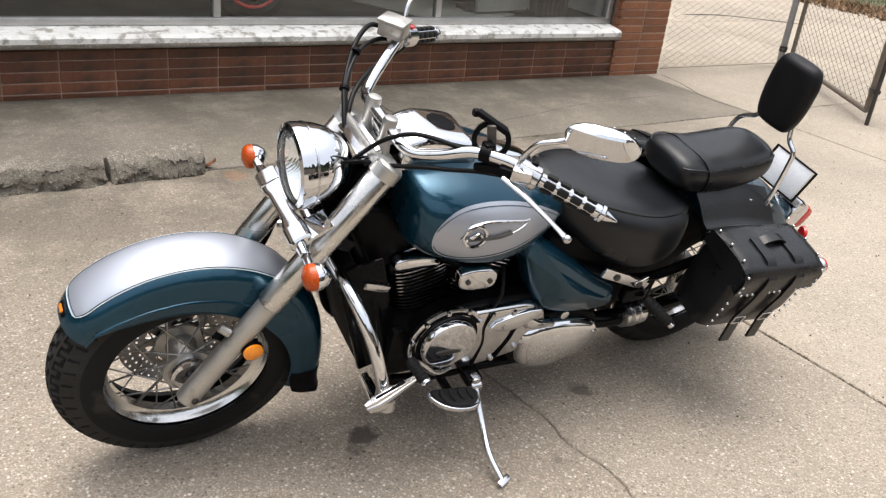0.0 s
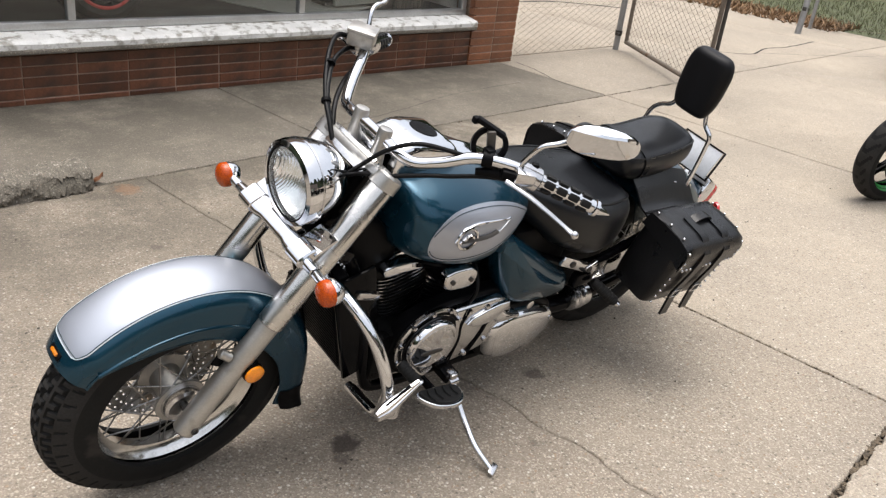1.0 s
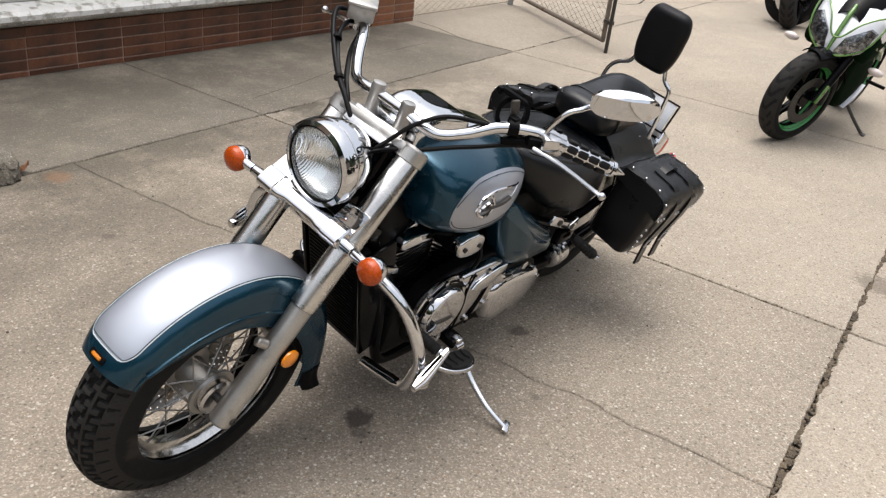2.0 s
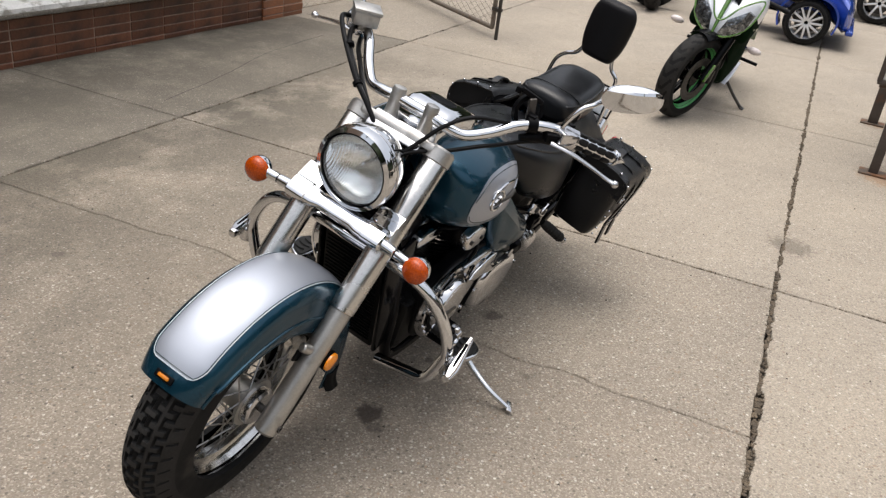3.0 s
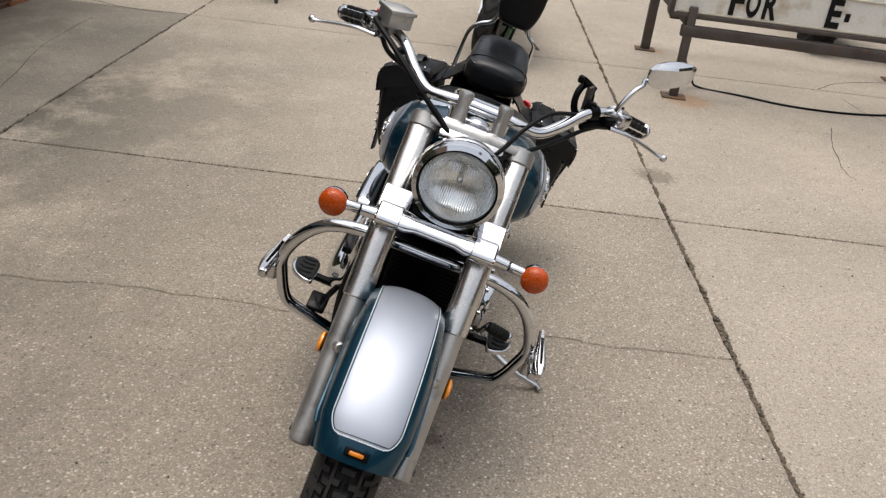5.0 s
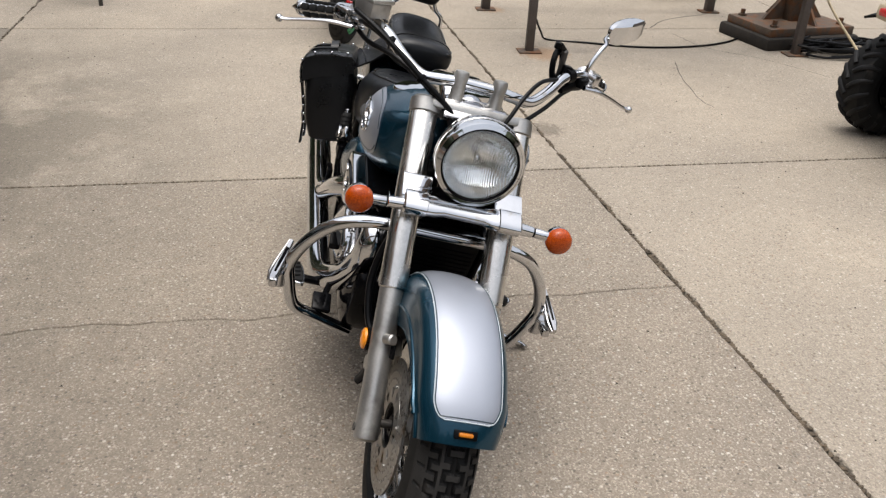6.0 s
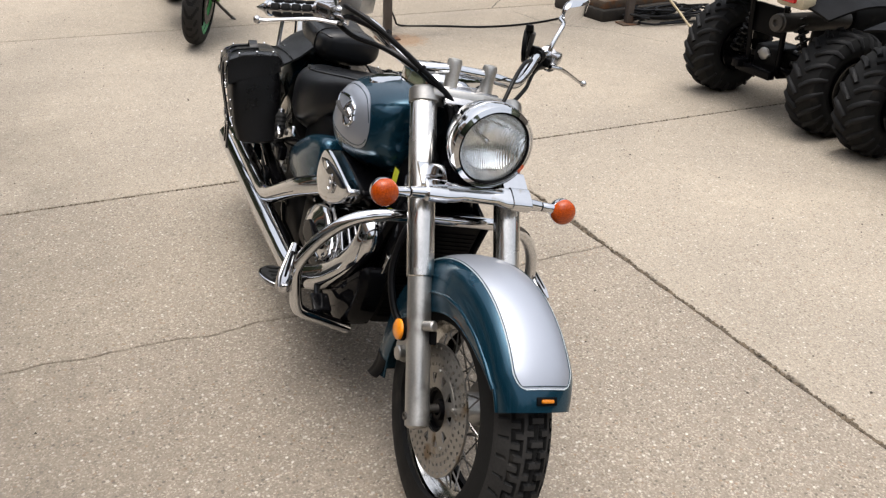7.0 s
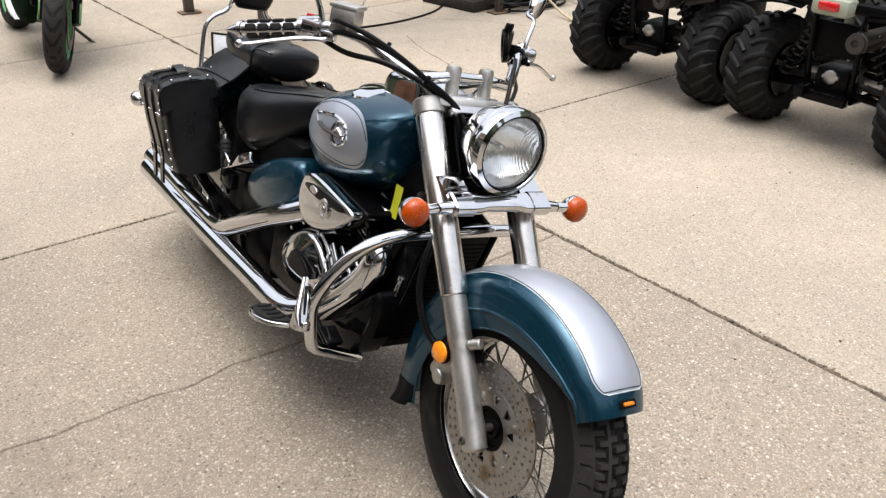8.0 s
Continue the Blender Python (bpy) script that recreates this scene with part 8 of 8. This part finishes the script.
    part("engine", rbox((0, -0.6, 0.42), (0.3, 0.5, 0.34), 0.05), ENGINE, atv)
    for x in (-0.235, 0.235) if paint is TAN else (0.0,):
        part("tail_panel", rbox((x, 0.24, 0.69), (0.19, 0.10, 0.085), 0.025), paint, atv)
    part("tail_bar", rbox((0, 0.20, 0.69), (0.5, 0.06, 0.05), 0.015), BLACK_MATT, atv)
    part("seat", rbox((0, -0.35, 0.80), (0.28, 0.8, 0.12), 0.05), VINYL, atv)
    part("rear_rack", join(*[rod((-0.3 + 0.12 * k, -0.2, 0.80), (-0.3 + 0.12 * k, 0.26, 0.80), 0.01, 8) for k in range(6)], rod((-0.32, 0.26, 0.80), (0.32, 0.26, 0.80), 0.012, 8)), BLACK, atv)
    part("front_body", rbox((0, -1.2, 0.68), (0.7, 0.7, 0.18), 0.06), paint, atv)
    for x in (-0.235, 0.235) if paint is TAN else (0.0,):
        part("tail_lamp", rbox((x, 0.292, 0.695), (0.10, 0.03, 0.042), 0.012), RED, atv, "red tail lamp")
    part("mud_flap", rbox((0, 0.13, 0.52), (0.24, 0.02, 0.16), 0.008), BLACK_MATT, atv)
    return atv


build_atv("tan quad bike with knobbly tyres parked beside another", TAN, pose(2.555, -1.28, 0.002))
build_atv("grey-green quad bike with knobbly tyres, tail towards the lot", SAGE, pose(1.425, -1.275, 0.002))
build_atv("dark quad bike standing behind the sign frame", SAGE, pose(6.72, -1.76, 0.002, 0, 0, 90))

# ---- letter-board sign on a steel frame ----
SIGN_STEEL = shader("brown_painted_steel", (0.075, 0.062, 0.055), 0.55, 0.3, 0.2, 10, 120, dirt=(0.12, 0.06, 0.035), dirt_amount=0.05, dirt_scale=9)
SIGN_WHITE = shader("yellowed_sign_face", (0.8, 0.79, 0.74), 0.35, 0.0, 0.07, 3, 60, dirt=(0.5, 0.42, 0.3), dirt_amount=0.06, dirt_scale=4)
SIGN_BLACK = shader("black_sign_letters", (0.006, 0.006, 0.006), 0.5, spec=0.2)
SIGN_RAIL = shader("letter_rail", (0.5, 0.45, 0.36), 0.4, 0.0, 0.15, 12, 80)
sign = thing("letter_board_sign", "white letter-board sign with black letters on a rusty steel frame", "sign", m=pose(4.652, 0.255, 0, 0, 0, -93.7))
# in the sign's frame: x along the board, y away from the viewer's side
part("board", rbox((1.0, 0.05, 1.02), (2.25, 0.10, 0.94), 0.006), SIGN_WHITE, sign, "white letter board face")
part("board_edge", join(rbox((1.0, 0.05, 0.54), (2.29, 0.13, 0.03), 0.005), rbox((-0.135, 0.05, 1.02), (0.03, 0.13, 0.96), 0.005), rbox((2.135, 0.05, 1.02), (0.03, 0.13, 0.96), 0.005)), SIGN_STEEL, sign)
for z in (0.565, 0.762, 0.965, 1.165):
    part("letter_rail", rbox((1.0, -0.004, z), (2.2, 0.010, 0.012), 0.002), SIGN_RAIL, sign)
for x, d in ((0.0, 1.30), (2.0, 1.37)):
    part("front_post", rbox((x, 0.0, 0.30), (0.055, 0.055, 0.60), 0.006), SIGN_STEEL, sign)
    part("post_upper", rbox((x - 0.10 if x == 0 else x + 0.10, 0.06, 1.05), (0.06, 0.06, 1.1), 0.006), SIGN_STEEL, sign)
    back = x - 0.08
    part("rear_post", rbox((back, d, 0.26), (0.07, 0.07, 0.52), 0.006), SIGN_STEEL, sign)
    part("side_rail", rbox(((x + back) / 2, d / 2, 0.50), (0.06, d, 0.06), 0.006, pose(0, 0, 0, 0, 0, math.degrees(math.atan2(0.08, d)))), SIGN_STEEL, sign)
    for fx, fy in ((x, 0.0), (back, d)):
        part("foot_plate", rbox((fx, fy, 0.006), (0.16, 0.12, 0.012), 0.003), RUSTY, sign)
part("cross_rail", rbox((1.0, 0.0, 0.445), (2.1, 0.06, 0.07), 0.006), SIGN_STEEL, sign)
part("rear_cross_rail", rbox((1.0, 1.33, 0.445), (2.1, 0.06, 0.06), 0.006), SIGN_STEEL, sign)


def letter(ch, x, z, h=0.18, w=0.098):
    cv = bpy.data.curves.new("letter", "FONT")
    cv.body, cv.size, cv.extrude, cv.offset = ch, 1.0, 0.01, 0.035
    tmp = bpy.data.objects.new("letter_tmp", cv)
    me = bpy.data.meshes.new_from_object(tmp)
    bpy.data.objects.remove(tmp)
    co = arr([v.co for v in me.vertices])
    lo_, hi_ = co.min(axis=0), co.max(axis=0)
    w = w if ch not in "I" else 0.032
    for v in me.vertices:
        v.co = (x + (v.co.x - lo_[0]) / (hi_[0] - lo_[0]) * w, -0.004 - (v.co.z - lo_[2]) * 0.2, z + (v.co.y - lo_[1]) / (hi_[1] - lo_[1]) * h)
    me.name = "letter"
    me.materials.clear()
    me.materials.append(SIGN_BLACK)
    ob = new("letter", me)
    ob.parent = sign


for ch, x in (("F", 0.0), ("I", 0.115), ("N", 0.165), ("A", 0.275), ("N", 0.37), ("C", 0.47), ("N", 0.63), ("G", 0.735)):
    letter(ch, x, 0.778, w=0.085)
for ch, x in (("F", 0.215), ("O", 0.315), ("R", 0.425), ("E", 0.82)):
    letter(ch, x, 0.577, w=0.085)
for x in (0.19, 0.29, 0.39):
    part("plain_bar", rbox((x, -0.004, 1.078), (0.05, 0.008, 0.155), 0.001), SIGN_BLACK, sign)
part("torn_sticker", rbox((0.585, -0.004, 0.93), (0.05, 0.004, 0.03), 0.001), shader("tan_sticker", (0.45, 0.28, 0.12), 0.7), sign)
part("letter_remnant", rbox((0.945, -0.004, 0.65), (0.03, 0.006, 0.05), 0.001), SIGN_BLACK, sign)

# cable from the sign across the slabs
cb = part("power_cable", tube([(4.70, 0.27, 0.44), (4.72, 0.24, 0.30), (4.90, 0.10, 0.08), (4.95, 0.02, 0.008), (4.86, -0.25, 0.008), (4.74, -0.57, 0.008), (4.73, -0.95, 0.008), (4.85, -1.35, 0.008), (5.16, -1.75, 0.008)], 0.0075, 8, 8), CABLE)
tagged(cb, "thin black power cable lying across the concrete", "cable")
cb2 = part("extension_cord", tube([(4.75, -1.95, 0.55), (4.60, -1.98, 0.35), (4.30, -2.05, 0.12), (4.0, -2.0, 0.02), (3.6, -1.9, 0.01), (3.3, -1.75, 0.01)], 0.009, 8, 8), shader("beige_cord", (0.4, 0.32, 0.2), 0.6))
tagged(cb2, "beige extension cord hanging down to the cable heap", "cord")
pl = thing("steel_plinth", "rusty steel base plate with bolts on a rough concrete footing", "base", m=pose(4.98, -1.95, 0, 0, 0, 8))
part("footing", rbox((0, 0, 0.04), (0.60, 0.86, 0.10), 0.025), DIRT, pl, "crumbling dark footing")
part("base_plate", rbox((0, 0, 0.12), (0.52, 0.78, 0.06), 0.006), RUSTY, pl)
part("column", rbox((0.05, -0.05, 1.3), (0.2, 0.2, 2.4), 0.01), RUSTY, pl)
for x, y in ((-0.19, -0.31), (0.19, -0.31), (-0.19, 0.31), (0.19, 0.31)):
    part("anchor_bolt", join(rod((x, y, 0.13), (x, y, 0.2), 0.018, 8), lathe([(0, 0.032), (0.03, 0.032)], (x, y, 0.135), (0, 0, 1), 6)), RUSTY, pl)
for a in (0, 90, 180, 270):
    part("gusset", moved(([(0.1, -0.01, 0.13), (0.3, -0.01, 0.13), (0.1, -0.01, 0.35), (0.1, 0.01, 0.13), (0.3, 0.01, 0.13), (0.1, 0.01, 0.35)], [(0, 1, 2), (5, 4, 3), (0, 3, 4, 1), (1, 4, 5, 2), (2, 5, 3, 0)]), Matrix.Translation((0.05, -0.05, 0)) @ Matrix.Rotation(radians(a), 4, "Z")), RUSTY, pl)
rr_ = random.Random(21)
heap = []
for k in range(14):
    cx, cy = 4.56 + rr_.uniform(-0.1, 0.1), -2.12 + rr_.uniform(-0.2, 0.15)
    ra, rb_ = rr_.uniform(0.06, 0.16), rr_.uniform(0.2, 0.42)
    t0 = rr_.uniform(0, 6.28)
    heap.append(tube([(cx + ra * math.cos(t0 + q * 0.5), cy - rb_ * math.sin(t0 + q * 0.5) - 0.1 * rr_.random(), 0.012 + 0.006 * k + rr_.uniform(0, 0.012)) for q in range(10)], 0.009, 6, 4))
tagged(part("cable_heap", join(*heap), CABLE), "tangled heap of dark cables beside the steel base", "cables", kind="stuff")

# loose grit on the slabs
gr = random.Random(4)
V, F = [], []
for _ in range(420):
    x, y, r = gr.uniform(0.2, 6.5), gr.uniform(-1.9, 3.7), gr.uniform(0.002, 0.006)
    b = len(V)
    V += [(x + r, y, 0.001), (x - r * 0.6, y + r, 0.001), (x - r * 0.7, y - r * 0.8, 0.001), (x, y, r * 1.1)]
    F += [(b, b + 1, b + 3), (b + 1, b + 2, b + 3), (b + 2, b, b + 3)]
tagged(part("grit", (V, F), shader("dark_grit", (0.06, 0.05, 0.04), 0.9)), "scattered grit and crumbs on the concrete", "grit", kind="stuff")

# ---- unseen surroundings, added plain behind the camera to close the lot and darken reflections ----
FAR_DARK = shader("reflected_dark_ring", (0.035, 0.045, 0.02), 0.9, 0.0, 0.5, 0.6, 3.0)
FAR_WALL = shader("far_plain_wall", (0.16, 0.13, 0.11), 0.85, 0.0, 0.2, 0.5, 4.0)


def dark_ring(i, j):
    a = 2 * math.pi * i
    r = 27 + 4 * noise.noise(Vector((math.cos(a) * 3, math.sin(a) * 3, 0)))
    h = 9.0 + 4.0 * noise.noise(Vector((math.cos(a) * 9, math.sin(a) * 9, 4))) + 1.5 * noise.noise(Vector((math.cos(a) * 30, math.sin(a) * 30, 8)))
    return (r * math.cos(a) + 2.5 * math.sin(math.pi * j), r * math.sin(a), -0.035 + h * j)


# added ring, never in view: a dark horizon band for the chrome
tagged(part("backdrop", grid(dark_ring, 220, 6), FAR_DARK), "unseen dark ring round the lot, added for chrome reflections", "trees", kind="structure")
tagged(part("wall_south", rbox((-4.0, -17.0, 2.0), (26.0, 0.3, 4.2), 0), FAR_WALL), "unseen plain wall added across the lot to close it", "wall", kind="structure")
